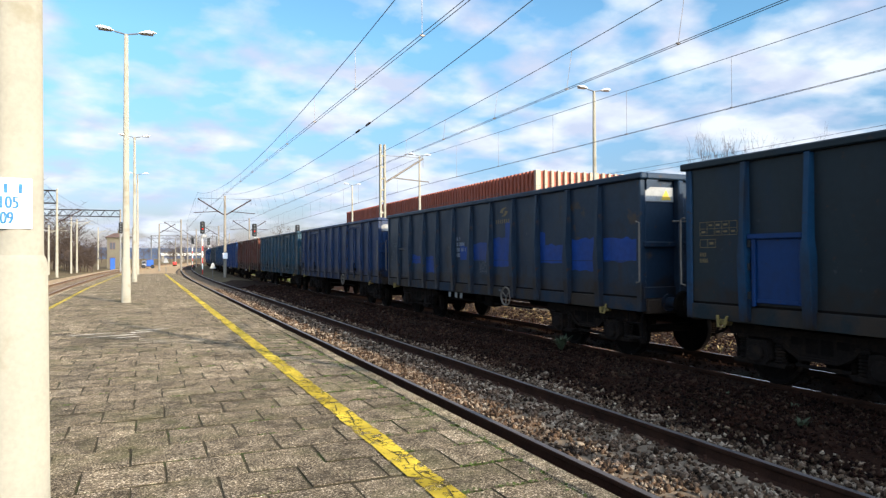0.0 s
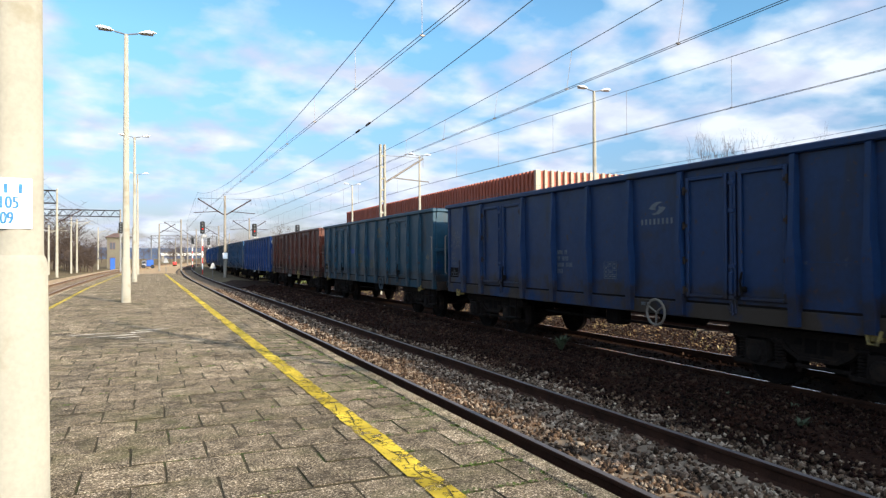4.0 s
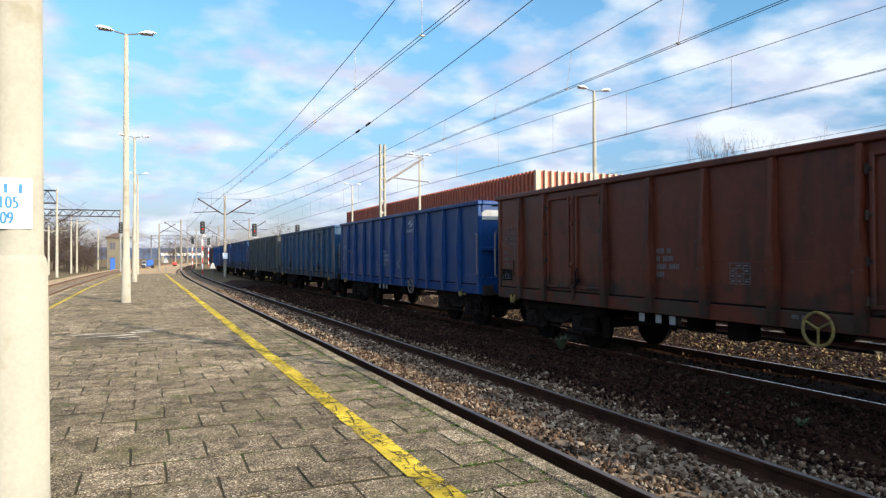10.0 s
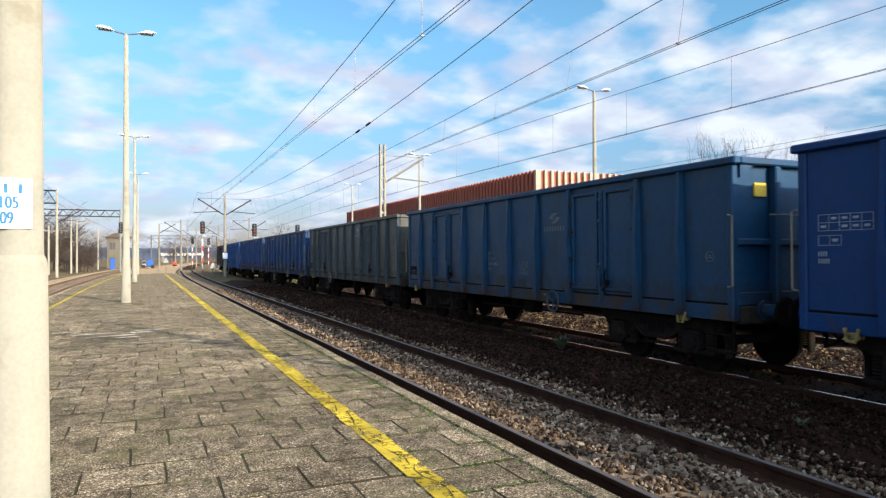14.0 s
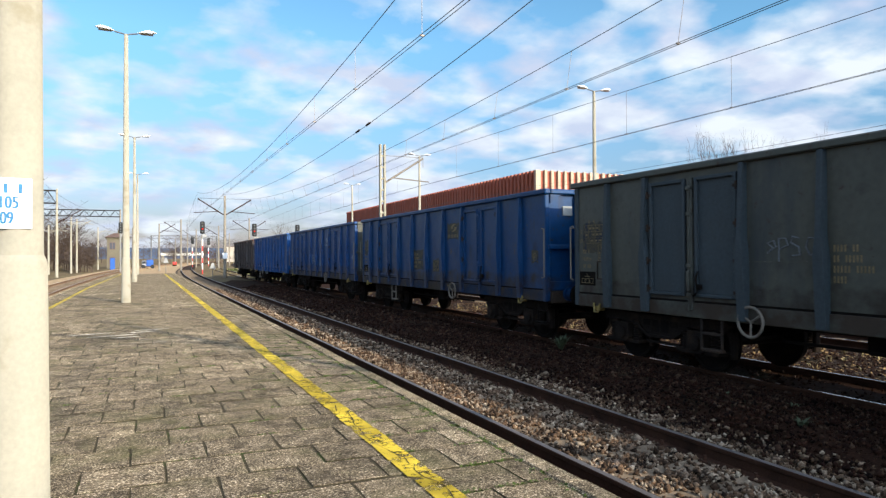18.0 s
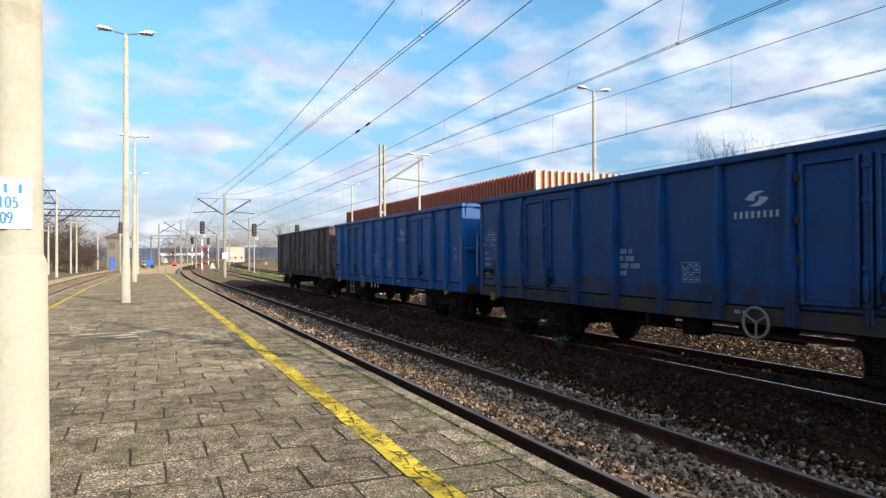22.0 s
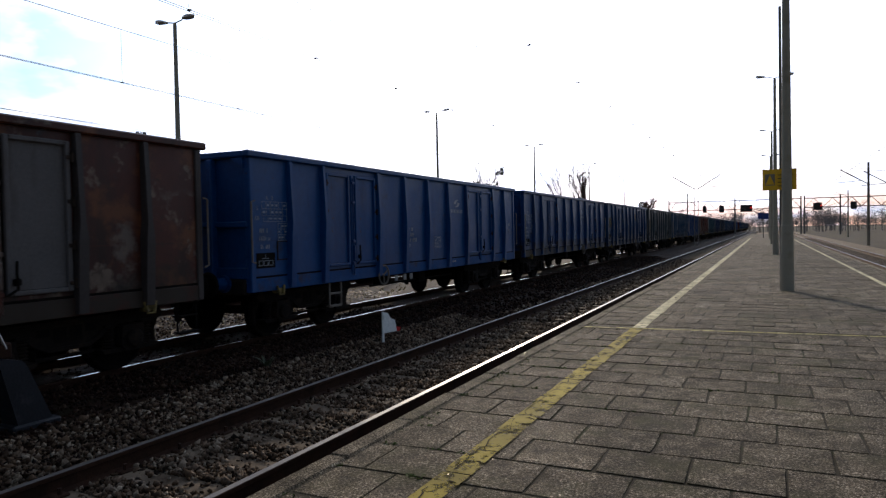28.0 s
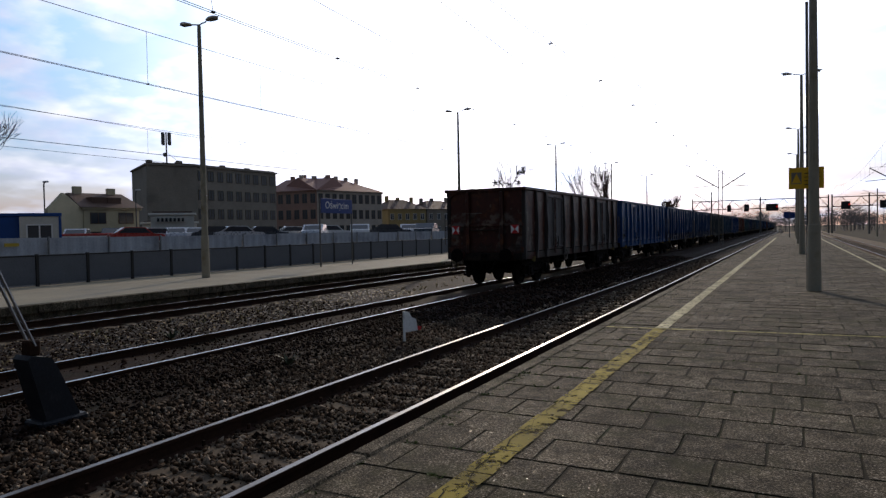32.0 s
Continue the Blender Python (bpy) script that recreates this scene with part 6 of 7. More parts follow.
# ---- stones and weeds of the trackbed ----
def scatter(name, material, spots, sizes, seed, label):
    """Many crushed stones as one mesh. spots: n x 3 places."""
    g = np.random.default_rng(seed)
    box = np.array([(-1, 0, 0), (1, 0, 0), (0, -1, 0), (0, 1, 0), (0, 0, -1), (0, 0, 1)]) * 1.05
    tri = np.array([(0, 2, 5), (2, 1, 5), (1, 3, 5), (3, 0, 5), (2, 0, 4), (1, 2, 4), (3, 1, 4), (0, 3, 4)])
    n = len(spots)
    r = g.uniform(sizes[0], sizes[1], n) * (1 + 0.5 * (g.random(n) > 0.85))
    ax = g.uniform(0.65, 1.3, (n, 1, 3)) * np.array([1, 1, 0.85])
    v = box[None] * ax * g.uniform(0.7, 1.15, (n, 6, 1)) + g.uniform(-0.32, 0.32, (n, 6, 3))
    a, b = g.uniform(0, 6.28, n), g.uniform(-1.3, 1.3, n)
    ca, sa, cb, sb = np.cos(a), np.sin(a), np.cos(b), np.sin(b)
    x, y, z = v[..., 0], v[..., 1], v[..., 2]
    y2, z2 = y * cb[:, None] - z * sb[:, None], y * sb[:, None] + z * cb[:, None]
    v = np.stack([x * ca[:, None] - y2 * sa[:, None], x * sa[:, None] + y2 * ca[:, None], z2], -1) * r[:, None, None] + spots[:, None, :]
    f = (tri[None] + 6 * np.arange(n)[:, None, None]).reshape(-1)
    me = bpy.data.meshes.new(name)
    me.vertices.add(n * 6), me.loops.add(n * 24), me.polygons.add(n * 8)
    me.vertices.foreach_set("co", v.reshape(-1).astype(np.float32))
    me.loops.foreach_set("vertex_index", f.astype(np.int32))
    me.polygons.foreach_set("loop_start", np.arange(0, n * 24, 3, dtype=np.int32))
    me.update(calc_edges=True)
    me.materials.append(material)
    return tagged(new(name, me), label, "ballast", kind="stuff")


def bed(x0, x1, y0, y1, n, heights, g):
    x = g.uniform(x0, x1, n)
    y = y0 + (y1 - y0) * g.random(n)
    z = np.interp(x, [h[0] for h in heights], [h[1] for h in heights]) + g.uniform(-0.012, 0.028, n)
    keep = (np.abs(np.abs(x - TRACK_1) - 0.7535) > 0.085) & (np.abs(np.abs(x - TRACK_2) - 0.7535) > 0.085)
    s = np.mod(y + 118.0, 0.6)
    on = (np.minimum(s, 0.6 - s) < 0.125) & (np.abs(x - TRACK_1) < 1.28)
    keep &= ~on | (g.random(n) < 0.18)
    return np.stack([x, y, z], 1)[keep]


def make_stones():
    g = np.random.default_rng(3)
    hs = [(2.8, -0.19), (3.3, -0.17), (5.4, -0.17), (6.1, -0.11), (6.5, -0.02), (7.2, -0.02), (7.9, -0.07), (8.25, -0.075), (8.5, -0.12), (9.8, -0.12), (10.0, -0.11), (10.7, -0.14), (13.4, -0.16)]
    near = np.concatenate([bed(2.95, 5.75, 3.0, 14.0, 44000, hs, g), bed(2.95, 5.75, -14.0, 3.0, 56000, hs, g), bed(5.7, 6.15, 0.0, 14.0, 800, hs, g), bed(5.7, 6.45, -14.0, 0.0, 11000, hs, g)])
    scatter("ballast_stones", STONE, near, (0.016, 0.034), 1, "pale grey and pinkish crushed stone between the rails")
    far = np.concatenate([bed(2.95, 5.75, 14.0, 45.0, 15000, hs, g), bed(2.95, 5.75, -45.0, -14.0, 14000, hs, g)])
    scatter("ballast_stones", STONE, far, (0.025, 0.05), 2, "pale crushed stone further along the track")
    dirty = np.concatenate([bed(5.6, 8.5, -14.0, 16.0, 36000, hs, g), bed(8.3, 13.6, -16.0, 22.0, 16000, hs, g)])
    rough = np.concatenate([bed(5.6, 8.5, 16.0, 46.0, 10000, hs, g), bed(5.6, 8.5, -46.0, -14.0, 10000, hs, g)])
    scatter("dark_stones", STONE_SHADED, rough, (0.02, 0.045), 4, "dark brown stones and dirt further along the track")
    scatter("dark_stones", STONE_SHADED, dirty, (0.012, 0.032), 3, "dark stones and dirt beside the train's track, shade in their colour")


LEAF = mat("green weed leaf", (0.036, 0.046, 0.024), 0.7, var=0.4, scale=10, fine=60, bump=0.1, island=0.35)
MOSS = mat("fresh green moss", (0.050, 0.072, 0.014), 0.85, var=0.4, scale=10, fine=60, bump=0.1, island=0.45)
GRASS = mat("green grass", (0.070, 0.085, 0.026), 0.8, var=0.3, scale=10, fine=60, bump=0.1, island=0.35)
STRAW = mat("dry grass", (0.20, 0.155, 0.075), 0.8, var=0.3, scale=10, fine=60, bump=0.1, island=0.35)
FALLEN = mat("fallen brown leaf", (0.110, 0.068, 0.026), 0.6, var=0.3, scale=10, fine=60, bump=0.1, island=0.9)


def tuft(s, x, y, z, rng, h, n, w=0.012):
    for _ in range(n):
        a, l = rng.uniform(0, 6.28), h * rng.uniform(0.5, 1.1)
        d = Vector((math.cos(a), math.sin(a), 0))
        side = Vector((-d.y, d.x, 0)) * w * rng.uniform(0.6, 1.4)
        b = Vector((x, y, z)) + d * rng.uniform(0, 0.03)
        m, e = b + d * l * 0.3 + Vector((0, 0, l * 0.6)), b + d * l * rng.uniform(0.5, 0.9) + Vector((0, 0, l * rng.uniform(0.6, 1.0)))
        s.add([b - side * 0.5, b + side * 0.5, m + side, m - side, e], [(0, 1, 2, 3), (3, 2, 4)])


def make_weeds():
    rng = random.Random(21)
    for x, y, h, n in ((7.75, 11.6, 0.34, 60), (6.6, 5.2, 0.16, 30), (7.35, 5.9, 0.12, 18), (7.2, 6.8, 0.1, 14), (6.5, -7.6, 0.22, 26), (10.9, -9.3, 0.3, 26), (11.6, -7.0, 0.25, 30), (7.2, -3.0, 0.14, 30), (7.0, -2.4, 0.12, 30)):
        weed = thing("weed", "small green weed growing in the dirt beside the track", "weed", "weeds along the track")
        for _ in range(n):
            s = Shape()
            tuft(s, x, y, -0.06 if x < 8 else -0.2, rng, h, 1, 0.03 if n > 40 else 0.016)
            part("leaf", s, LEAF, weed)
    s = Shape()
    for _ in range(420):
        x, y = rng.uniform(10.6, 13.4), rng.uniform(-30, 40)
        tuft(s, x, y, -0.2, rng, rng.uniform(0.06, 0.2), 5, 0.012)
    for _ in range(500):
        x, y = rng.uniform(8.0, 20), rng.uniform(70, 130)
        tuft(s, x + bend(y), y, -0.25, rng, rng.uniform(0.15, 0.35), 5, 0.03)
    green = Shape()
    for _ in range(1100):
        x, y = rng.uniform(10.5, 12.7), rng.uniform(52, 125)
        tuft(green, x + bend(y), y, -0.2, rng, rng.uniform(0.08, 0.22), 5, 0.03)
    tagged(part("green_grass", green, GRASS, None), "green grass growing between the tracks", "grass", kind="stuff")
    tagged(part("dry_grass", s, STRAW, None), "thin dry grass between the tracks", "grass", kind="stuff")
    s = Shape()
    for _ in range(12000):
        x, y, a = rng.uniform(10.3, 13.6), rng.uniform(-20, 26), rng.uniform(0, 6.28)
        r, z = rng.uniform(0.02, 0.05), -0.15 + rng.uniform(0, 0.03)
        d, e = Vector((math.cos(a), math.sin(a), rng.uniform(-0.3, 0.5))) * r, Vector((-math.sin(a), math.cos(a), rng.uniform(-0.3, 0.5))) * r * 0.6
        p = Vector((x, y, z))
        s.add([p - d, p + e, p + d, p - e], [(0, 1, 2, 3)])
    tagged(part("fallen_leaves", s, FALLEN, None), "brown fallen leaves on the ballast beyond the train", "leaves", kind="stuff")
    # moss and grass in the joints of the platform
    s = Shape()
    for _ in range(420):
        x, y = rng.choice((P1_X1 - 0.17, P1_X1 - 0.16, rng.uniform(-1, 2.6), rng.uniform(1.9, 2.65), rng.uniform(1.9, 2.65))), rng.choice((rng.uniform(3, 14), rng.uniform(3, 14), rng.uniform(3, 14), rng.uniform(-12, -3)))
        if x < P1_X1 - 0.2:
            y = 5.2 + round((y - 5.2) / 0.533) * 0.533
        for _ in range(4):
            tuft(s, x + rng.uniform(-0.07, 0.07), y + rng.uniform(-0.012, 0.012), PLAT_Z - 0.01, rng, 0.026, 5, 0.009)
    tagged(part("joint_moss", s, MOSS, None), "short moss and grass in the joints of the paving", "moss", kind="stuff")


# ---- bare trees ----
BARK = mat("grey-brown bark", (0.10, 0.075, 0.055), 0.9, var=0.35, scale=4, fine=30, bump=0.4)
TWIG = mat("reddish brown twigs", (0.075, 0.05, 0.036), 0.9, var=0.3, scale=4, fine=30, bump=0.2)
DARK_TWIG = mat("dark brown scrub", (0.048, 0.033, 0.024), 0.9, var=0.3, scale=4, fine=30, bump=0.2)
# paler twig colour imitates haze over the woods towards the sun
HAZE_TWIG = mat("winter twigs paled grey as haze", (0.15, 0.14, 0.14), 0.9, var=0.3, scale=4, fine=30, bump=0.2)
DRYLEAF = mat("last brown leaves", (0.12, 0.08, 0.04), 0.8, var=0.3, scale=4, fine=30, bump=0.1, island=0.4)


def bare_tree(x, y, z, h, seed, spread=0.75, levels=6, label="tall bare tree with spreading branches", leafy=0, start=0.28, balls=0, thin=0.008):
    rng = random.Random(seed)
    wood, twigs, leaves = Shape(), Shape(), Shape()
    root = thing("tree", label, "tree", "bare trees")

    def grow(p, d, l, r, lev):
        pts, r = [p], max(r, thin)
        q, dd = p, d
        for _ in range(3):
            dd = (dd + Vector((rng.uniform(-1, 1), rng.uniform(-1, 1), rng.uniform(-0.5, 0.9))) * 0.16).normalized()
            q = q + dd * l / 3
            pts.append(q)
        s = wood if lev >= levels - 2 else twigs
        for i in range(3):
            s.tube(pts[i], pts[i + 1], r * (1 - 0.12 * i), r * (1 - 0.12 * (i + 1)), n=8 if lev == levels else (5 if lev > 2 else 3), caps=False)
        if lev == 0:
            for _ in range(leafy):
                o = q + Vector((rng.uniform(-1, 1), rng.uniform(-1, 1), rng.uniform(-1, 1))) * 0.25
                a = Vector((rng.uniform(-1, 1), rng.uniform(-1, 1), rng.uniform(-1, 1))) * 0.09
                b = Vector((rng.uniform(-1, 1), rng.uniform(-1, 1), rng.uniform(-1, 1))) * 0.09
                leaves.add([o, o + a, o + a + b, o + b], [(0, 1, 2, 3)])
            return
        n = rng.choice((2, 3, 3)) if lev < levels else rng.choice((4, 5))
        for i in range(n):
            side = Vector((rng.uniform(-1, 1), rng.uniform(-1, 1), rng.uniform(-0.15, 0.55))).normalized()
            nd = (dd * (1 - spread * 0.55) + side * spread).normalized()
            nd.z = max(nd.z, -0.12)
            at = pts[rng.choice((1, 2, 3, 3))] if i and lev < levels else q
            grow(at, nd, l * rng.uniform(0.64, 0.9), r * rng.uniform(0.48, 0.62), lev - 1)

    grow(Vector((x, y, z)), Vector((0, 0, 1)), h * start, h * 0.0155, levels)
    part("trunk", wood, BARK, root)
    if twigs.f:
        part("crown", twigs, TWIG, root)
    if leaves.f:
        part("leaves", leaves, DRYLEAF, root)
    if balls:
        for _ in range(balls):
            v = rng.choice(twigs.v)
            s = Shape()
            for _ in range(60):
                a = Vector((rng.uniform(-1, 1), rng.uniform(-1, 1), rng.uniform(-1, 1))).normalized() * rng.uniform(0.3, 0.55)
                s.tube(Vector(v), Vector(v) + a, 0.02, n=3, caps=False)
            part("mistletoe", s, LEAF, root, "dark ball of mistletoe")
    return root


def polar(az, d):
    return d * math.sin(radians(az)), d * math.cos(radians(az))


def make_trees():
    # bearing, distance, height, seed, spread, levels, leaves, length of the bole, thinnest twig
    for az_, d, h, seed, sp, lv, leafy, st, th in ((69.8, 41, 15.0, 3, 0.56, 7, 0, 0.24, 0.013), (83.0, 42, 20.5, 8, 0.58, 7, 0, 0.26, 0.016), (93.0, 50, 11.5, 14, 0.5, 6, 8, 0.26, 0.014), (111.6, 36, 12.0, 5, 0.6, 7, 0, 0.26, 0.022),
                                                   (46.9, 62, 9.6, 6, 0.26, 6, 0, 0.36, 0.006), (49.7, 66, 9.2, 9, 0.26, 6, 0, 0.34, 0.006), (58.0, 70, 10.5, 19, 0.45, 6, 0, 0.3, 0.015), (117.0, 55, 11.0, 12, 0.32, 7, 0, 0.26, 0.014),
                                                   (165.1, 92, 11.6, 22, 0.13, 6, 0, 0.28, 0.009), (165.9, 95, 11.0, 23, 0.13, 6, 0, 0.28, 0.009), (166.8, 96, 9.4, 24, 0.13, 6, 0, 0.28, 0.009), (171.0, 150, 7.5, 25, 0.5, 6, 2, 0.3, 0.045)):
        x, y = polar(az_, d)
        bare_tree(x, y, -0.2, h, seed, sp, lv, leafy=leafy, start=st, thin=th)
    x, y = polar(157.2, 78)
    bare_tree(x, y, -0.2, 10.8, 31, 0.34, 5, label="bare tree with dark balls of mistletoe", balls=9, thin=0.02)
    x, y = polar(10.8, 150)
    bare_tree(x, y, -0.2, 11.0, 41, 0.6, 6, start=0.25)
    x, y = polar(-5.0, 190)
    bare_tree(x, y, -0.2, 15.0, 42, 0.6, 6, start=0.25)
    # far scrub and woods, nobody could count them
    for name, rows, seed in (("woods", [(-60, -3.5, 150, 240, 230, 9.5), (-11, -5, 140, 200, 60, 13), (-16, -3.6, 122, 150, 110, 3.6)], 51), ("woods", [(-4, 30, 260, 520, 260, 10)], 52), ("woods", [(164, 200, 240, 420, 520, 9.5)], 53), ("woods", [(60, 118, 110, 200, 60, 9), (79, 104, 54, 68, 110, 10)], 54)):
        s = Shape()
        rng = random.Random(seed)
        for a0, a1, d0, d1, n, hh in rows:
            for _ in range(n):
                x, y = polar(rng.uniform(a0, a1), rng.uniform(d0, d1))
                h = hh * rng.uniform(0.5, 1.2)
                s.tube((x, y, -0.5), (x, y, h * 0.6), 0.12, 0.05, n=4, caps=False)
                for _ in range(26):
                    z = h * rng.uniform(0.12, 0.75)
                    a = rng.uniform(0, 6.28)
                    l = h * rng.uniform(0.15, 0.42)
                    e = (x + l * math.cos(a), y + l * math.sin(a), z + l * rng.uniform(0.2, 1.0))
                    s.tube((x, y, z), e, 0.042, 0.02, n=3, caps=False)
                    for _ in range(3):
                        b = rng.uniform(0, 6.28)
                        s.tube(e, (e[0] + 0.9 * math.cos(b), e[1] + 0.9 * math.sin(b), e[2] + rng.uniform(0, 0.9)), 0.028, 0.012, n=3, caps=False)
        tagged(part(name, s, HAZE_TWIG if seed == 53 else DARK_TWIG, None), "far bare winter woods and scrub along the railway", "woods", kind="stuff")


make_stones()
make_weeds()
make_trees()


# ---- buildings, fences and yard beyond the far platform ----
RIB = mat("rust-red corrugated sheet", (0.22, 0.055, 0.03), 0.6, var=0.12, scale=1.5, fine=20, bump=0.05, spots=(0.25, 0.06, 0.035), spot_scale=0.5, spot_amt=0.4)
# cream puts sunlight into the colour of the front ribs and corner
RIB_SUNLIT = mat("rib sheet paled to cream as sunlit", (0.33, 0.235, 0.165), 0.6, var=0.1, scale=1.5, fine=20, bump=0.05)
FENCE = mat("graphite fence panel", (0.085, 0.092, 0.105), 0.6, var=0.15, scale=2, fine=20, bump=0.08)
HOARD = mat("grey corrugated hoarding", (0.33, 0.345, 0.37), 0.6, var=0.15, scale=0.7, fine=14, bump=0.1, spots=(0.17, 0.18, 0.2), spot_scale=0.6, spot_amt=0.5)
PLASTER = mat("pale yellow plaster", (0.46, 0.4, 0.27), 0.9, var=0.12, scale=0.8, fine=10, bump=0.1)
PLASTER_2 = mat("grey-brown old plaster", (0.27, 0.235, 0.19), 0.9, var=0.2, scale=0.6, fine=10, bump=0.15, spots=(0.2, 0.17, 0.14), spot_scale=0.3, spot_amt=0.5)
PLASTER_3 = mat("reddish brown brick front", (0.33, 0.21, 0.165), 0.9, var=0.2, scale=0.6, fine=10, bump=0.15)
PLASTER_4 = mat("ochre plaster", (0.34, 0.26, 0.12), 0.9, var=0.2, scale=0.6, fine=10, bump=0.15)
PLASTER_5 = mat("sooty ochre plaster", (0.105, 0.088, 0.055), 0.9, var=0.2, scale=0.6, fine=10, bump=0.15)
PLASTER_7 = mat("beige-grey school plaster", (0.44, 0.375, 0.31), 0.9, var=0.2, scale=0.6, fine=10, bump=0.15)
# cream lowered in tone to stand for the signal box's shaded front
PLASTER_6 = mat("cream plaster darkened as shade", (0.095, 0.083, 0.057), 0.9, var=0.25, scale=0.6, fine=10, bump=0.15)
OFFWHITE = mat("off-white wall", (0.56, 0.54, 0.48), 0.85, var=0.12, scale=0.8, fine=10, bump=0.1)
ROOF = mat("dark brown roof tiles", (0.10, 0.06, 0.045), 0.8, var=0.2, scale=2, fine=14, bump=0.3)
ROOF_RED = mat("faded red roof tiles", (0.26, 0.14, 0.115), 0.8, var=0.2, scale=2, fine=14, bump=0.3)
GLASS = mat("dark window glass", (0.03, 0.035, 0.045), 0.08, var=0.1, bump=0)
FRAME = mat("white window frame", (0.7, 0.7, 0.68), 0.5, var=0.08, bump=0)
# the hills' base colour carries the blue of hazy distance
HILL = mat("distant woods with haze blue in tone", (0.055, 0.078, 0.125), 1.0, var=0.15, scale=0.01, fine=0.05, bump=0, space="World", spec=0.0)
CABIN_BLUE = mat("blue cabin panel", (0.015, 0.065, 0.24), 0.5, var=0.12, scale=1, fine=20, bump=0.05)


def make_hall():
    h = thing("hall", "long hall clad in rust-red vertical ribs with a flat roof", "building")
    x0, x1, y0, y1, top = 30.0, 52.0, 48.4, 107.0, 9.05
    part("wall", Shape().box(x0 + 0.25, x1, y0 + 0.25, y1, -0.4, top - 0.15), RIB, h)
    part("roof", Shape().box(x0 + 0.2, x1 + 0.05, y0 + 0.2, y1 + 0.05, top - 0.15, top), RIB, h)
    for k in range(int((y1 - y0) / 0.66)):
        if k < 90:
            part("rib", RIB_MESH_Y, None, h, at=pose(x0, y0 + (k + 0.5) * 0.66, 0))
    for k in range(int((x1 - x0) / 0.66)):
        part("rib", RIB_MESH_X, None, h, at=pose(x0 + (k + 0.5) * 0.66, y0, 0))
    part("corner_fin", Shape().box(x0 - 0.03, x0 + 0.24, y0 - 0.03, y0 + 0.24, -0.4, top + 0.02, 0.01), RIB_SUNLIT, h)


RIB_MESH_Y = Shape().box(0.0, 0.25, -0.16, 0.16, -0.4, 9.1, 0.015).mesh("rib", RIB)
RIB_MESH_X = Shape().box(-0.13, 0.13, 0.0, 0.25, -0.4, 9.1, 0.015).mesh("rib", RIB_SUNLIT)


def make_fences():
    f = thing("fence", "low graphite panel fence behind the far platform", "fence", kind="structure")
    me = Shape().box(0.0, 0.03, -0.87, 0.87, 0.07, 1.02, 0.008).mesh("panel", FENCE)
    top = Shape().box(-0.02, 0.05, -0.93, 0.93, 1.02, 1.07, 0.01).mesh("rail", INK)
    po = Shape().box(-0.03, 0.06, -0.05, 0.05, -0.1, 1.1, 0.008).mesh("post", INK)
    y = -120.0
    while y < 74:
        part("panel", me, None, f, at=pose(22.8, y + 0.93, PLAT_Z))
        part("rail", top, None, f, at=pose(22.8, y + 0.93, PLAT_Z))
        part("post", po, None, f, at=pose(22.8, y, PLAT_Z))
        y += 1.86
    # building-site hoarding of corrugated sheets
    g = thing("hoarding", "grey corrugated site hoarding behind the fence", "fence", kind="structure")
    sh = Shape()
    n = 20
    pts = []
    for i in range(n + 1):
        yy = -1.24 + 2.48 * i / n
        pts.append((0.009 * (1 if (i // 2) % 2 else -1), yy))
    for z in (0.0, 1.75):
        sh.v += [(x, yy, z) for x, yy in pts]
    for i in range(n):
        sh.f.append((i, i + 1, n + 2 + i, n + 1 + i)), sh.m.append(0)
    me = sh.mesh("sheet", HOARD)
    po = Shape().box(-0.06, 0.0, -0.03, 0.03, -0.1, 1.85, 0.005).mesh("post", STEEL)
    y = -118.0
    rng = random.Random(2)
    while y < 60:
        part("sheet", me, None, g, at=pose(24.6, y + 1.25, 0.15 + rng.uniform(-0.03, 0.03), 0, rng.uniform(-1, 1), 0))
        part("post", po, None, g, at=pose(24.56, y, 0.1))
        y += 2.5
    part("notice", Shape().box(24.5, 24.52, -14.4, -13.9, 1.62, 1.74), YEL, g)
    # raised yard behind it
    yard = Shape().box(26, 260, -260, -28.5, -0.5, 1.25, 0.02)
    tagged(part("yard", yard, SHADED_DIRT, None), "raised paved yard behind the hoarding", "yard", kind="structure")


def window(parent, at, w, h, mats=(FRAME, GLASS)):
    fr = Shape()
    for a, b, c, d in ((-w / 2, -w / 2 + 0.08, 0, h), (w / 2 - 0.08, w / 2, 0, h), (-w / 2 + 0.08, w / 2 - 0.08, 0, 0.08), (-w / 2 + 0.08, w / 2 - 0.08, h - 0.08, h), (-0.04, 0.04, 0.08, h - 0.08)):
        fr.box(a, b, -0.06, 0.0, c, d)
    wi = part("window", fr, mats[0], parent, at=at)
    part("pane", Shape().box(-w / 2 + 0.06, w / 2 - 0.06, -0.03, -0.01, 0.05, h - 0.05), mats[1], wi)


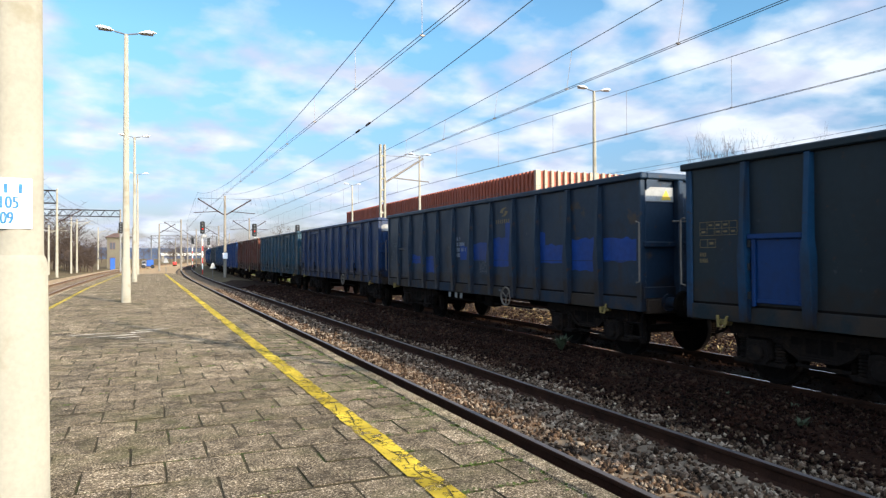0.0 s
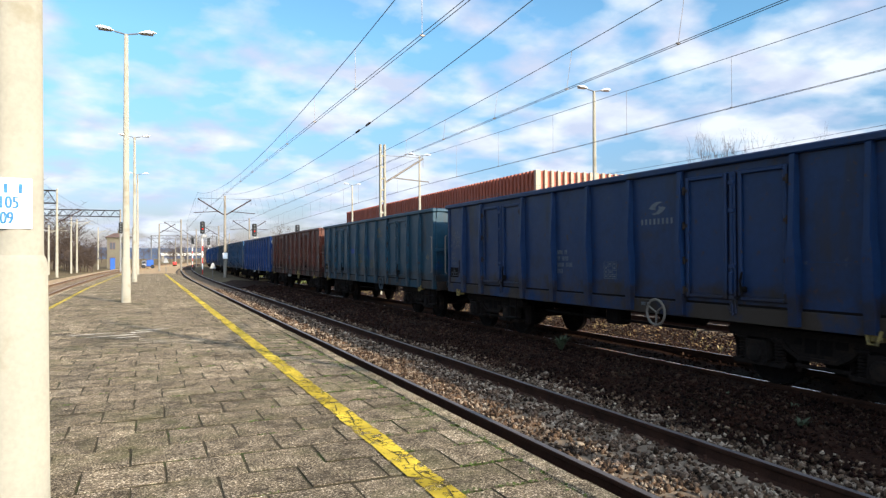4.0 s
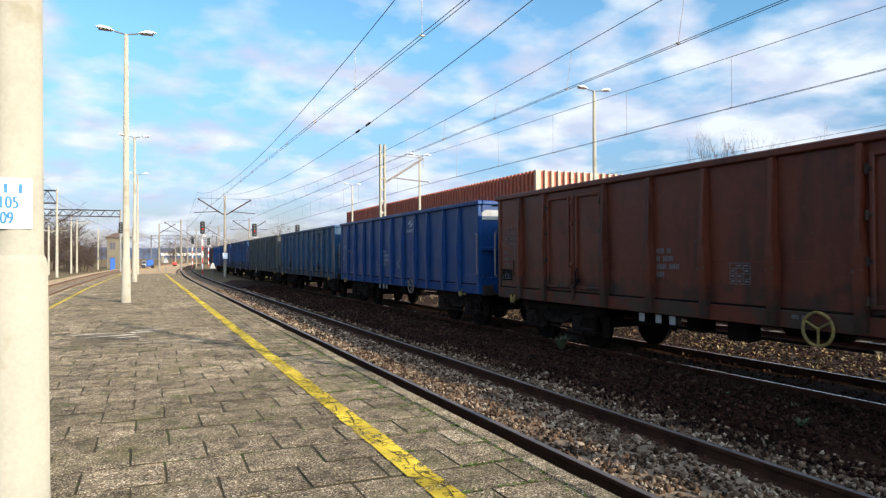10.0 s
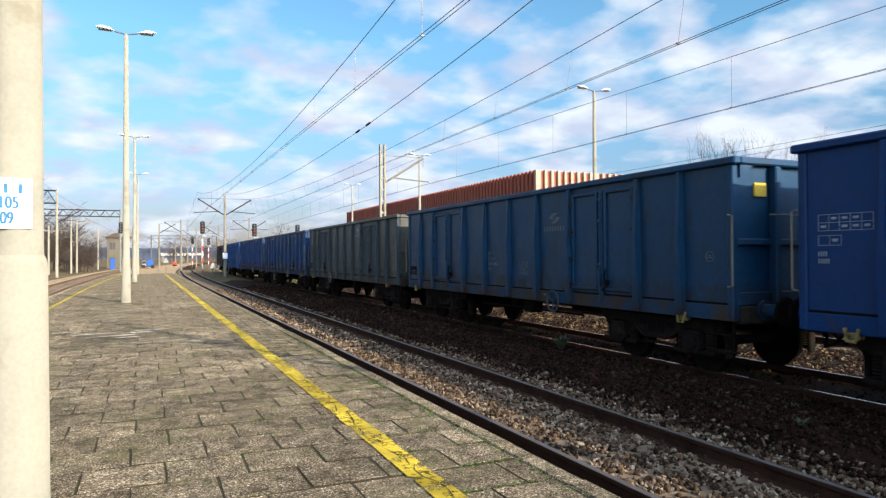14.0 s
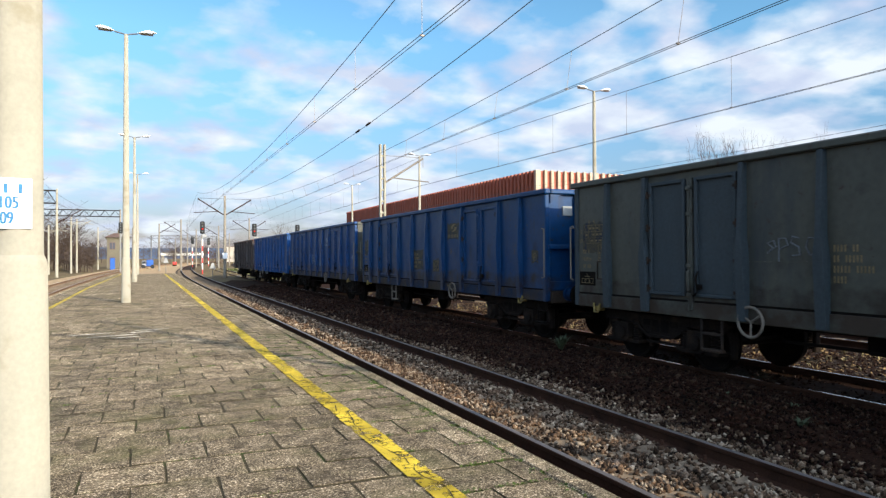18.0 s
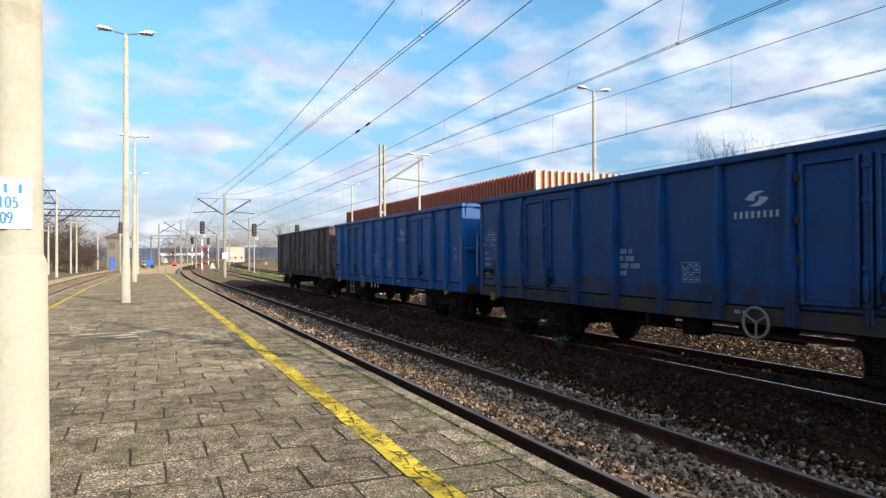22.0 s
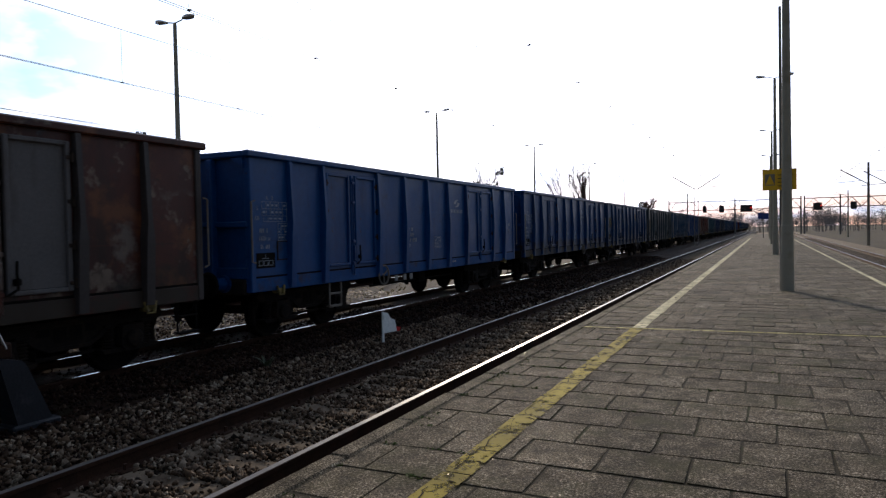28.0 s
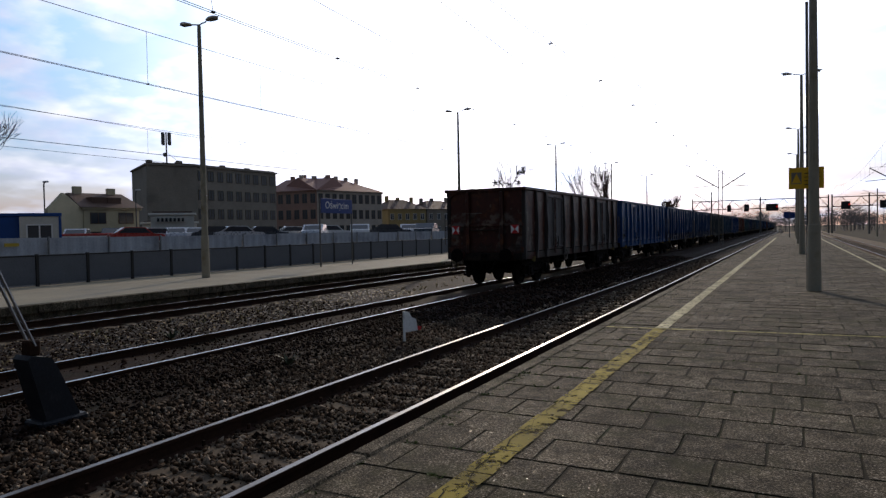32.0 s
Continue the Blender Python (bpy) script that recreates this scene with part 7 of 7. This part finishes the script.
def block(name, label, a0, d0, a1, d1, depth, z0, z1, wall, roof, storeys, cols, ridge=0.0, win=(1.1, 1.7), skip=0, chim=4, hip=True, frames=FRAME, ends=(1, 1)):
    """A house whose front runs between two bearings, seen from the platform."""
    p, q = Vector((*polar(a0, d0), 0)), Vector((*polar(a1, d1), 0))
    l = (q - p).length
    ang = math.degrees(math.atan2(q.y - p.y, q.x - p.x))
    at = pose(p.x, p.y, 0, 0, 0, ang)
    flip = at @ Vector((0, 1, 0)) - at @ Vector((0, 0, 0))
    back = 1 if flip.dot(p + q) > 0 else -1
    b = thing(name, label, "building", at=at)
    y0, y1 = sorted((0.0, back * depth))
    part("wall", Shape().box(0, l, y0, y1, z0, z1, 0.02), wall, b)
    part("cornice", Shape().box(-0.25, l + 0.25, y0 - 0.25, y1 + 0.25, z1, z1 + 0.3, 0.05), wall, b)
    if ridge:
        ym, inset = (y0 + y1) / 2, min(l * 0.3, depth * 0.45) if hip else 0.0
        rf = Shape().add([(-0.5, y0 - 0.5, z1 + 0.3), (l + 0.5, y0 - 0.5, z1 + 0.3), (l + 0.5, y1 + 0.5, z1 + 0.3), (-0.5, y1 + 0.5, z1 + 0.3), (inset * ends[0], ym, z1 + ridge), (l - inset * ends[1], ym, z1 + ridge)],
                         [(0, 1, 5, 4), (1, 2, 5), (2, 3, 4, 5), (3, 0, 4), (3, 2, 1, 0)])
        r = part("roof", rf, roof, b)
    else:
        r = part("roof", Shape().box(0.2, l - 0.2, y0 + 0.2, y1 - 0.2, z1 + 0.3, z1 + 0.5), roof, b)
    rng = random.Random(int(a0 * 10))
    for i in range(chim):
        u = l * (i + 0.5 + rng.uniform(-0.2, 0.2)) / chim
        zz = z1 + (ridge if ridge else 0.5)
        part("chimney", Shape().box(u - 0.5, u + 0.5, (y0 + y1) / 2 - 0.3, (y0 + y1) / 2 + 0.3, zz - 1.0, zz + rng.uniform(0.5, 1.1), 0.03), wall, r)
    face = -back
    hh = (z1 - z0) / storeys
    for i in range(storeys):
        for j in range(skip, cols):
            m = pose((j + 0.5) * l / cols, 0.0, z0 + hh * (i + 0.28)) if face < 0 else pose((j + 0.5) * l / cols, 0.0, z0 + hh * (i + 0.28), 0, 0, 180)
            window(b, m, win[0], win[1], (frames, GLASS))
    return b, l, at, face


def make_town():
    block("tenement", "dark grey-brown old tenement block with small windows", 132.6, 121, 138.8, 134, 12, 0.6, 13.5, PLASTER_2, ROOF, 4, 9, win=(1.3, 1.8), chim=6, frames=PLASTER_5)
    block("tenement", "blank grey-brown gable wall of an old tenement", 129.0, 119, 132.7, 120.6, 14, 0.6, 13.5, PLASTER_2, ROOF, 4, 1, skip=1, chim=3)
    block("school_building", "large reddish building with a hipped tile roof", 138.2, 166, 142.1, 158, 14, 0.6, 11.7, PLASTER_3, ROOF_RED, 3, 6, ridge=3.6, win=(1.4, 2.2), chim=4, frames=PLASTER_5, ends=(0, 0))
    block("school_building", "long reddish wing with a hipped tile roof and skylights", 142.1, 158, 147.5, 172, 14, 0.6, 11.7, PLASTER_7, ROOF_RED, 3, 10, ridge=3.6, win=(1.3, 2.2), chim=6, frames=PLASTER_5, ends=(0, 1))
    block("house", "ochre apartment house with a dark roof", 148.0, 185, 151.2, 190, 14, 0.6, 8.0, PLASTER_4, ROOF, 2, 5, ridge=3.2, chim=3)
    block("house", "grey apartment house with a dark roof", 151.3, 190, 154.5, 197, 14, 0.6, 8.0, PLASTER_2, ROOF, 2, 5, ridge=3.0, chim=3)
    b, l, at, face = block("house", "pale yellow house with a brown tile roof and dormers", 124.6, 92, 128.4, 95, 9, 0.6, 5.3, PLASTER, ROOF, 2, 2, ridge=2.3, win=(1.9, 1.4), chim=2, hip=False, frames=ROOF)
    for u in (0.35, 0.62):
        part("dormer", Shape().box(l * u - 0.9, l * u + 0.9, 1.0, 4.5, 6.0, 6.95, 0.05), ROOF, b)
    g = Vector(polar(122.3, 88)), Vector(polar(124.55, 92))
    gable = thing("house_gable", "plain pale gable end of a house", "building")
    a, c = g
    m = pose(a.x, a.y, 0, 0, 0, math.degrees(math.atan2(c.y - a.y, c.x - a.x)))
    w = (c - a).length
    part("wall", Shape().prism([(0, 0.6), (w, 0.6), (w, 5.4), (w * 0.45, 7.2), (0, 5.2)], 0, 0.4, at=m), PLASTER, gable)
    # low white shop with a name on its wall
    b, l, at, face = block("shop", "low off-white shop with dark lettering on its wall", 129.4, 102, 132.6, 104, 5, 0.6, 3.7, OFFWHITE, ROOF, 1, 1, skip=1, chim=0)
    words("DELICJE", 1.15, INK, b, pose(l * 0.62, -0.02 if face < 0 else 0.02, 2.75, 90, 0, 0 if face < 0 else 180))
    # roof antenna
    x, y = polar(130.5, 122)
    m = thing("antenna_mast", "steel antenna mast with panel aerials on a roof", "antenna")
    part("mast", Shape().tube((x, y, 12.6), (x, y, 19.3), 0.12, n=8), GALV, m)
    for i in range(4):
        a = i * math.pi / 2
        part("panel_aerial", Shape().box(x + 0.7 * math.cos(a) - 0.2, x + 0.7 * math.cos(a) + 0.2, y + 0.7 * math.sin(a) - 0.2, y + 0.7 * math.sin(a) + 0.2, 17.2, 19.2, 0.04), GALV, m)
    part("stay", Shape().tube((x, y, 16), (x - 2.5, y - 2.5, 12.9), 0.03, n=5), GALV, m)
    part("drum", Shape().tube((x + 0.2, y, 15.6), (x + 0.5, y, 15.6), 0.35, n=12), GALV, m)
    # cabins of the building site
    for az_, d, w, zt, ang, kind in ((121.8, 46, 2.1, 3.2, 0, "office"), (119.6, 46.4, 3.2, 3.2, 0, "blue")):
        x, y = polar(az_, d)
        c = thing("site_cabin", "white and blue portable site cabin with a window" if kind == "office" else "blue portable site cabin", "cabin", at=pose(x, y, 0.55, 0, 0, -az_))
        part("body", Shape().box(-w / 2, w / 2, 0, 4.5, 0, zt - 0.55, 0.03), OFFWHITE if kind == "office" else CABIN_BLUE, c)
        part("roof", Shape().box(-w / 2 - 0.06, w / 2 + 0.06, -0.06, 4.6, zt - 0.55, zt - 0.35, 0.03), CABIN_BLUE, c)
        part("corner_post", Shape().box(w / 2 - 0.12, w / 2 + 0.03, -0.03, 0.1, 0, zt - 0.56, 0.01), CABIN_BLUE, c)
        if kind == "office":
            window(c, pose(-0.05, 0.0, 1.15), 1.35, 1.05)
    for az0, az1, d, z0, z1 in ((82.6, 88.2, 33.5, 0.1, 3.15), (88.3, 93.6, 33.5, 0.1, 3.15), (93.7, 98.7, 33.5, 0.1, 3.15)):
        x, y = polar((az0 + az1) / 2, d)
        w = 2 * d * math.tan(radians((az1 - az0) / 2)) - 0.04
        c = thing("site_cabin", "white portable site cabin framed in red", "cabin", "white and red site cabins", at=pose(x, y, 0, 0, 0, -(az0 + az1) / 2))
        part("body", Shape().box(-w / 2 + 0.1, w / 2 - 0.1, 0.02, 2.4, z0, z1 - 0.05), OFFWHITE, c)
        for u in (-w / 2, w / 2 - 0.16):
            part("corner_post", Shape().box(u, u + 0.16, -0.02, 0.14, z0 - 0.4 if z0 < 1 else 0.0, z1, 0.01), RED, c)
        for z in (z0, z1 - 0.16):
            part("frame_rail", Shape().box(-w / 2 + 0.16, w / 2 - 0.16, -0.02, 0.12, z, z + 0.16, 0.01), RED, c)
        for u in (-w * 0.27, w * 0.2):
            window(c, pose(u, 0.0, z0 + (1.25 if z0 < 1 else 0.9)), 0.8, 0.75, (INK, GLASS))
    x, y = polar(93.7, 40)
    m = thing("utility_pole", "dark wooden utility pole with small insulators", "utility pole")
    part("pole", Shape().tube((x, y, -0.5), (x, y, 11.7), 0.15, 0.11, n=10), PLASTER_5, m, smooth=True)
    for z in (10.6, 11.3):
        part("insulator", Shape().tube((x, y - 0.35, z), (x, y - 0.35, z + 0.22), 0.05, n=8), PORCELAIN, m)
        part("cross_arm", Shape().box(x - 0.05, x + 0.05, y - 0.4, y + 0.1, z - 0.08, z, 0.01), GALV, m)
    # street lamps by the yard
    for az_, d, h in ((122.1, 70, 6.9), (128.2, 80, 6.9), (133.0, 75, 6.0)):
        x, y = polar(az_, d)
        m = thing("street_lamp", "curved grey street lamp at the yard", "street lamp", "street lamps at the yard")
        part("post", Shape().wire([(x, y, 0.5), (x, y, h - 0.6), (x - 0.15, y + 0.1, h - 0.2), (x - 0.6, y + 0.3, h)], 0.06, 8), GALV, m)
        part("lamp_head", Shape().box(x - 1.1, x - 0.5, y + 0.2, y + 0.45, h - 0.05, h + 0.1, 0.04), LAMP_HEAD, m)


CAR_PAINT = [mat("silver car paint", (0.5, 0.5, 0.52), 0.3, metal=0.5, var=0.05, bump=0), mat("dark car paint", (0.03, 0.035, 0.045), 0.3, var=0.05, bump=0),
             mat("red car paint", (0.42, 0.03, 0.02), 0.3, var=0.05, bump=0), mat("white car paint", (0.7, 0.7, 0.7), 0.3, var=0.05, bump=0)]
TYRE = mat("black tyre rubber", (0.02, 0.02, 0.02), 0.85, var=0.2, bump=0.1)


def make_cars():
    body = [(-2.1, 0.35), (2.1, 0.35), (2.12, 0.7), (1.95, 0.86), (1.2, 0.93), (0.6, 1.42), (-0.9, 1.45), (-1.6, 0.98), (-2.05, 0.92), (-2.15, 0.6)]
    cab = [(1.05, 0.95), (0.56, 1.36), (-0.86, 1.39), (-1.42, 0.98)]
    protos = []
    for i, m in enumerate(CAR_PAINT):
        c = thing("parked_car", ("silver", "dark", "red", "white")[i] + " car parked in the yard", "car", "parked cars", at=pose(60, -60, 1.25))
        part("body", Shape().prism(body, -0.85, 0.85), m, c)
        for s in (-1, 1):
            part("side_window", Shape().prism(cab, s * 0.855 - 0.004, s * 0.855 + 0.004), GLASS, c)
        part("windscreen", Shape().add([(1.14, -0.75, 0.97), (1.14, 0.75, 0.97), (0.64, 0.68, 1.4), (0.64, -0.68, 1.4)], [(0, 1, 2, 3)]), GLASS, c)
        part("rear_window", Shape().add([(-1.6, -0.75, 1.0), (-1.6, 0.75, 1.0), (-0.94, 0.68, 1.42), (-0.94, -0.68, 1.42)], [(0, 1, 2, 3)]), GLASS, c)
        for x in (-1.3, 1.3):
            for s in (-0.82, 0.82):
                part("wheel", Shape().tube((x, s - 0.09, 0.31), (x, s + 0.09, 0.31), 0.31, n=14), TYRE, c)
        protos.append(c)
    rng = random.Random(17)
    az_ = 124.2
    i = 0
    while az_ < 152:
        d = rng.uniform(60, 72)
        x, y = polar(az_, d)
        k = rng.choice((0, 0, 1, 1, 3, 1, 0))
        at = pose(x, y, 1.25, 0, 0, -az_ + rng.choice((0, 90, 80, 10)))
        if i < 4:
            protos[i].matrix_basis = at
        else:
            copy_thing(protos[k], at)
        i += 1
        az_ += rng.uniform(1.2, 2.6)
    # a low white shop behind the cars, its sign as plain bars
    block("shop", "low white shop with dark letters over its front", 129.2, 84, 132.4, 84, 7, 1.0, 4.3, OFFWHITE, ROOF, 1, 2, win=(1.0, 0.9), chim=0)
    sign = thing("shop_sign", "white shop sign with dark lettering", "sign")
    letters = Shape()
    for i in range(7):
        x, y = polar(129.75 + 0.3 * i, 83.6)
        letters.box(-0.13, 0.13, -0.03, 0.03, 0.0, 0.42, at=pose(x, y, 3.6, 0, 0, -130.7))
    x, y = polar(130.7, 83.75)
    board = part("board", Shape().box(-1.8, 1.8, -0.03, 0.03, -0.1, 0.55, 0.01), OFFWHITE, sign, at=pose(x, y, 3.6, 0, 0, -130.7))
    part("lettering", letters, INK, sign)["kind"] = "stuff"
    # long red barriers or trailers
    for az_, d, w in ((125.6, 60, 2.6),):
        x, y = polar(az_, d)
        t = thing("trailer", "low red trailer parked in the yard", "trailer", at=pose(x, y, 1.25, 0, 0, -az_))
        part("body", Shape().box(-w, w, 0, 1.8, 0.45, 1.0, 0.05), CAR_PAINT[2], t)
        part("stripe", Shape().box(-w, w, -0.012, -0.002, 0.7, 0.8), WHITE, t)
        for u in (-w * 0.6, w * 0.6):
            part("wheel", Shape().tube((u, 0.1, 0.3), (u, 0.4, 0.3), 0.3, n=14), TYRE, t)


def truss(root, x0, x1, y, z0, z1, pitch, r=0.05, mat_=None):
    """A lattice beam across the tracks, each bay a part."""
    m = mat_ or GALV
    for z in (z0, z1):
        for dy in (-0.35, 0.35):
            part("chord", Shape().tube((x0, y + dy, z), (x1, y + dy, z), r, n=5), m, root)
    n = max(2, int(abs(x1 - x0) / pitch))
    for i in range(n):
        a, b = x0 + (x1 - x0) * i / n, x0 + (x1 - x0) * (i + 1) / n
        s = Shape()
        for dy in (-0.35, 0.35):
            s.tube((a, y + dy, z0), ((a + b) / 2, y + dy, z1), r * 0.6, n=4).tube(((a + b) / 2, y + dy, z1), (b, y + dy, z0), r * 0.6, n=4)
        part("lattice", s, m, root)


def make_gantries():
    for xa, xb, legs, boxes in ((21.7, -7.2, (21.7, 6.7, -7.2), ((13.4, 0.9), (9.6, 1.1), (4.2, 2.6))), (-7.9, -34.0, (-7.9, -15.0, -34.0), ((-10.5, 1.8), (-17.5, 1.2)))):
        g = thing("gantry", "steel lattice signal gantry across the tracks", "gantry")
        truss(g, xa, xb, -175.0, 5.85, 7.95, 3.4, 0.1, INK)
        for x in legs:
            part("leg", Shape().tube((x, -175, -0.4), (x, -175, 8.6), 0.2, 0.15, n=8), GALV, g)
        for x, w in boxes:
            box = part("signal_cabinet", Shape().box(x - w / 2, x + w / 2, -174.5, -174.3, 5.2, 6.9, 0.05), INK, g)
            part("signal_light", Shape().tube((x - w * 0.4, -174.29, 6.2), (x - w * 0.4, -174.2, 6.2), 0.2, n=12), LIT_RED if w > 1.5 else LENS, box)
    g = thing("gantry", "steel lattice gantry over the side tracks", "gantry")
    truss(g, -15.5, -3.6, 122.0, 8.6, 9.6, 1.4, 0.07, INK)
    for x in (-15.5, -3.6):
        part("leg", Shape().tube((x, 122, -0.4), (x, 122, 9.8), 0.17, 0.12, n=8), CONCRETE, g)
    g = thing("gantry", "short lattice gantry on a pale mast", "gantry")
    truss(g, -22.0, -9.0, 86.0, 8.0, 9.4, 1.6, 0.06, INK)
    g = thing("gantry", "far steel gantry over the curve", "gantry")
    truss(g, 2.0, 22.0, 235.0, 8.0, 9.0, 2.0, 0.08)
    for x in (2.0, 22.0):
        part("leg", Shape().tube((x, 235, -0.4), (x, 235, 9.0), 0.18, n=8), GALV, g)
    # road bridge far along the line
    b = thing("road_bridge", "low pale road bridge far along the railway", "bridge")
    part("deck", Shape().box(9, 33, 430, 440, 3.2, 4.6, 0.05), OFFWHITE, b)
    part("parapet", Shape().box(9, 33, 429.8, 430, 4.6, 5.3, 0.02), GALV, b)
    for i in range(3):
        part("pier", Shape().box(9.2 + 11 * i, 10.7 + 11 * i, 431, 439, -0.5, 3.2, 0.05), CONCRETE, b)
    # slender masts of the side tracks
    for x, y, h in ((-12.4, 110, 6.6), (-10.3, 118, 8.2), (-9.6, 119, 8.0), (-14.5, 96, 7.0), (-8.4, 150, 8.0), (-3.4, 165, 8.0), (-17.0, -95, 8.0), (-13.2, -140, 8.0)):
        m = thing("catenary_mast", "slender pale mast of the side tracks", "catenary mast", "masts of the side tracks")
        part("shaft", Shape().tube((x, y, -0.5), (x, y, h), 0.15, 0.09, n=8), POLE, m, smooth=True)
        part("bracket", Shape().tube((x, y, h - 1.2), (x + 2.2, y, h - 0.2), 0.035, n=6), POLE, m)
        part("cross_arm", Shape().tube((x - 1.2, y, h - 0.8), (x + 2.4, y, h - 0.8), 0.03, n=6), POLE, m)
    for x, y, h, arms in ((9.8, 148, 7.8, (-1, 1)), (13.6, 186, 7.8, (-1, 1)), (8.4, 214, 7.6, (-1, 1)), (19.0, 172, 7.8, (-1,)), (22.5, 214, 7.8, (-1, 1)), (3.4, 192, 7.6, (1, -1)), (15.4, 255, 7.8, (-1, 1)), (27.0, 262, 7.8, (-1, 1)),
                          (-2.0, 140, 7.6, (-1,)), (-8.0, 182, 7.6, (1,)), (-14.0, 160, 7.8, (1, -1)), (-20.0, 128, 7.6, (1,)), (-22.0, 105, 7.8, (1,)), (-20.0, -120, 8.0, (1, -1)), (-12.5, -88, 8.0, (1, -1)), (12.4, -125, 7.8, (1,))):
        m = thing("catenary_mast", "far grey catenary mast with slanting brackets", "catenary mast", "far catenary masts")
        part("shaft", Shape().tube((x, y, -0.5), (x, y, h), 0.16, 0.1, n=8), CONCRETE, m, smooth=True)
        for side in arms:
            part("bracket", Shape().tube((x, y, h - 2.0), (x + side * 2.7, y, h - 0.3), 0.06, n=6), GALV, m)
            part("stay_rod", Shape().tube((x, y, h - 0.3), (x + side * 2.7, y, h - 0.3), 0.025, n=5), GALV, m)
            part("registration_arm", Shape().tube((x + side * 0.6, y, h - 1.7), (x + side * 3.0, y, h - 1.9), 0.04, n=5), GALV, m)
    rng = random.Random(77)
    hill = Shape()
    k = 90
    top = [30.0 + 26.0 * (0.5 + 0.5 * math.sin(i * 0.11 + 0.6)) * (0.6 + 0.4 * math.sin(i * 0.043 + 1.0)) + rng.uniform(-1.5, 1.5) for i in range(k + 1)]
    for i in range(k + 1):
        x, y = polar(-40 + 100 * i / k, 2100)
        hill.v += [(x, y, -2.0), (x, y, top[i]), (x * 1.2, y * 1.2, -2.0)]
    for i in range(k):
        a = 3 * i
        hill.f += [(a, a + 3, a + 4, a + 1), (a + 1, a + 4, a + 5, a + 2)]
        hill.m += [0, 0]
    tagged(part("distant_hills", hill, HILL, None), "low wooded hills on the horizon, tinted blue-grey as haze", "hills", kind="structure")
    # things beside the side tracks
    for x, y in ((-5.5, 142.0),):
        c = thing("portable_toilet", "blue portable cabin beside the side tracks", "cabin", at=pose(x, y, -0.5))
        part("body", Shape().box(-0.42, 0.42, -0.5, 0.5, 0, 2.2, 0.06), CABIN_BLUE, c)
        part("roof", Shape().box(-0.46, 0.46, -0.54, 0.54, 2.2, 2.38, 0.08), CABIN_BLUE, c)
    block("signal_box", "cream signal box with shade in its wall colour and a dark roof", -2.6, 168, -1.1, 168, 9, -0.5, 6.2, PLASTER_6, ROOF, 2, 2, ridge=1.4, win=(1.2, 1.6), chim=1, frames=ROOF)
    block("trackside_hut", "low pale railway hut with a flat roof", 6.1, 300, 7.5, 300, 6, -0.5, 6.0, PLASTER_2, ROOF, 1, 3, win=(0.8, 0.9), chim=0, frames=ROOF)
    v = thing("parked_lorry", "small lorry with grey cab and blue box body", "lorry", at=pose(0.7, 150.0, -0.3))
    part("box_body", Shape().box(-0.3, 1.0, -0.9, 1.2, 0.45, 1.8, 0.05), CABIN_BLUE, v)
    part("cab", Shape().box(-1.2, -0.32, -0.9, 0.9, 0.45, 1.6, 0.12), STEEL, v)
    part("windscreen", Shape().box(-1.1, -0.45, -0.92, -0.9, 1.0, 1.45, 0.004), GLASS, v)
    for u in (-0.9, 0.8):
        part("wheel", Shape().tube((u, -0.95, 0.4), (u, -0.7, 0.4), 0.4, n=14), TYRE, v)
    w = thing("orange_trolley", "orange-red track trolley standing on the line", "trolley", at=pose(6.3, 165.0, 0))
    part("body", Shape().box(-0.4, 0.4, -0.8, 0.8, 0.3, 0.95, 0.08), CAR_PAINT[2], w)
    part("frame", Shape().box(-0.42, 0.42, -0.9, 0.9, 0.0, 0.3, 0.03), BLACK, w)
    # far platform roof with a blue name board in the opposite way
    s = thing("platform_board", "small dark blue board hung over the platform", "sign", at=pose(0.35, -98.0, 0))
    part("post", Shape().tube((0, 0, PLAT_Z - 0.05), (0, 0, 3.7), 0.06, n=8), GALV, s)
    part("board", Shape().box(-0.65, 0.65, -0.05, 0.05, 2.75, 3.55, 0.02), SIGN_BLUE, s)


make_hall()
make_fences()
make_town()
make_cars()
make_gantries()


make_platform_1()
make_lines()
make_smear()
make_platform_2()
motions()
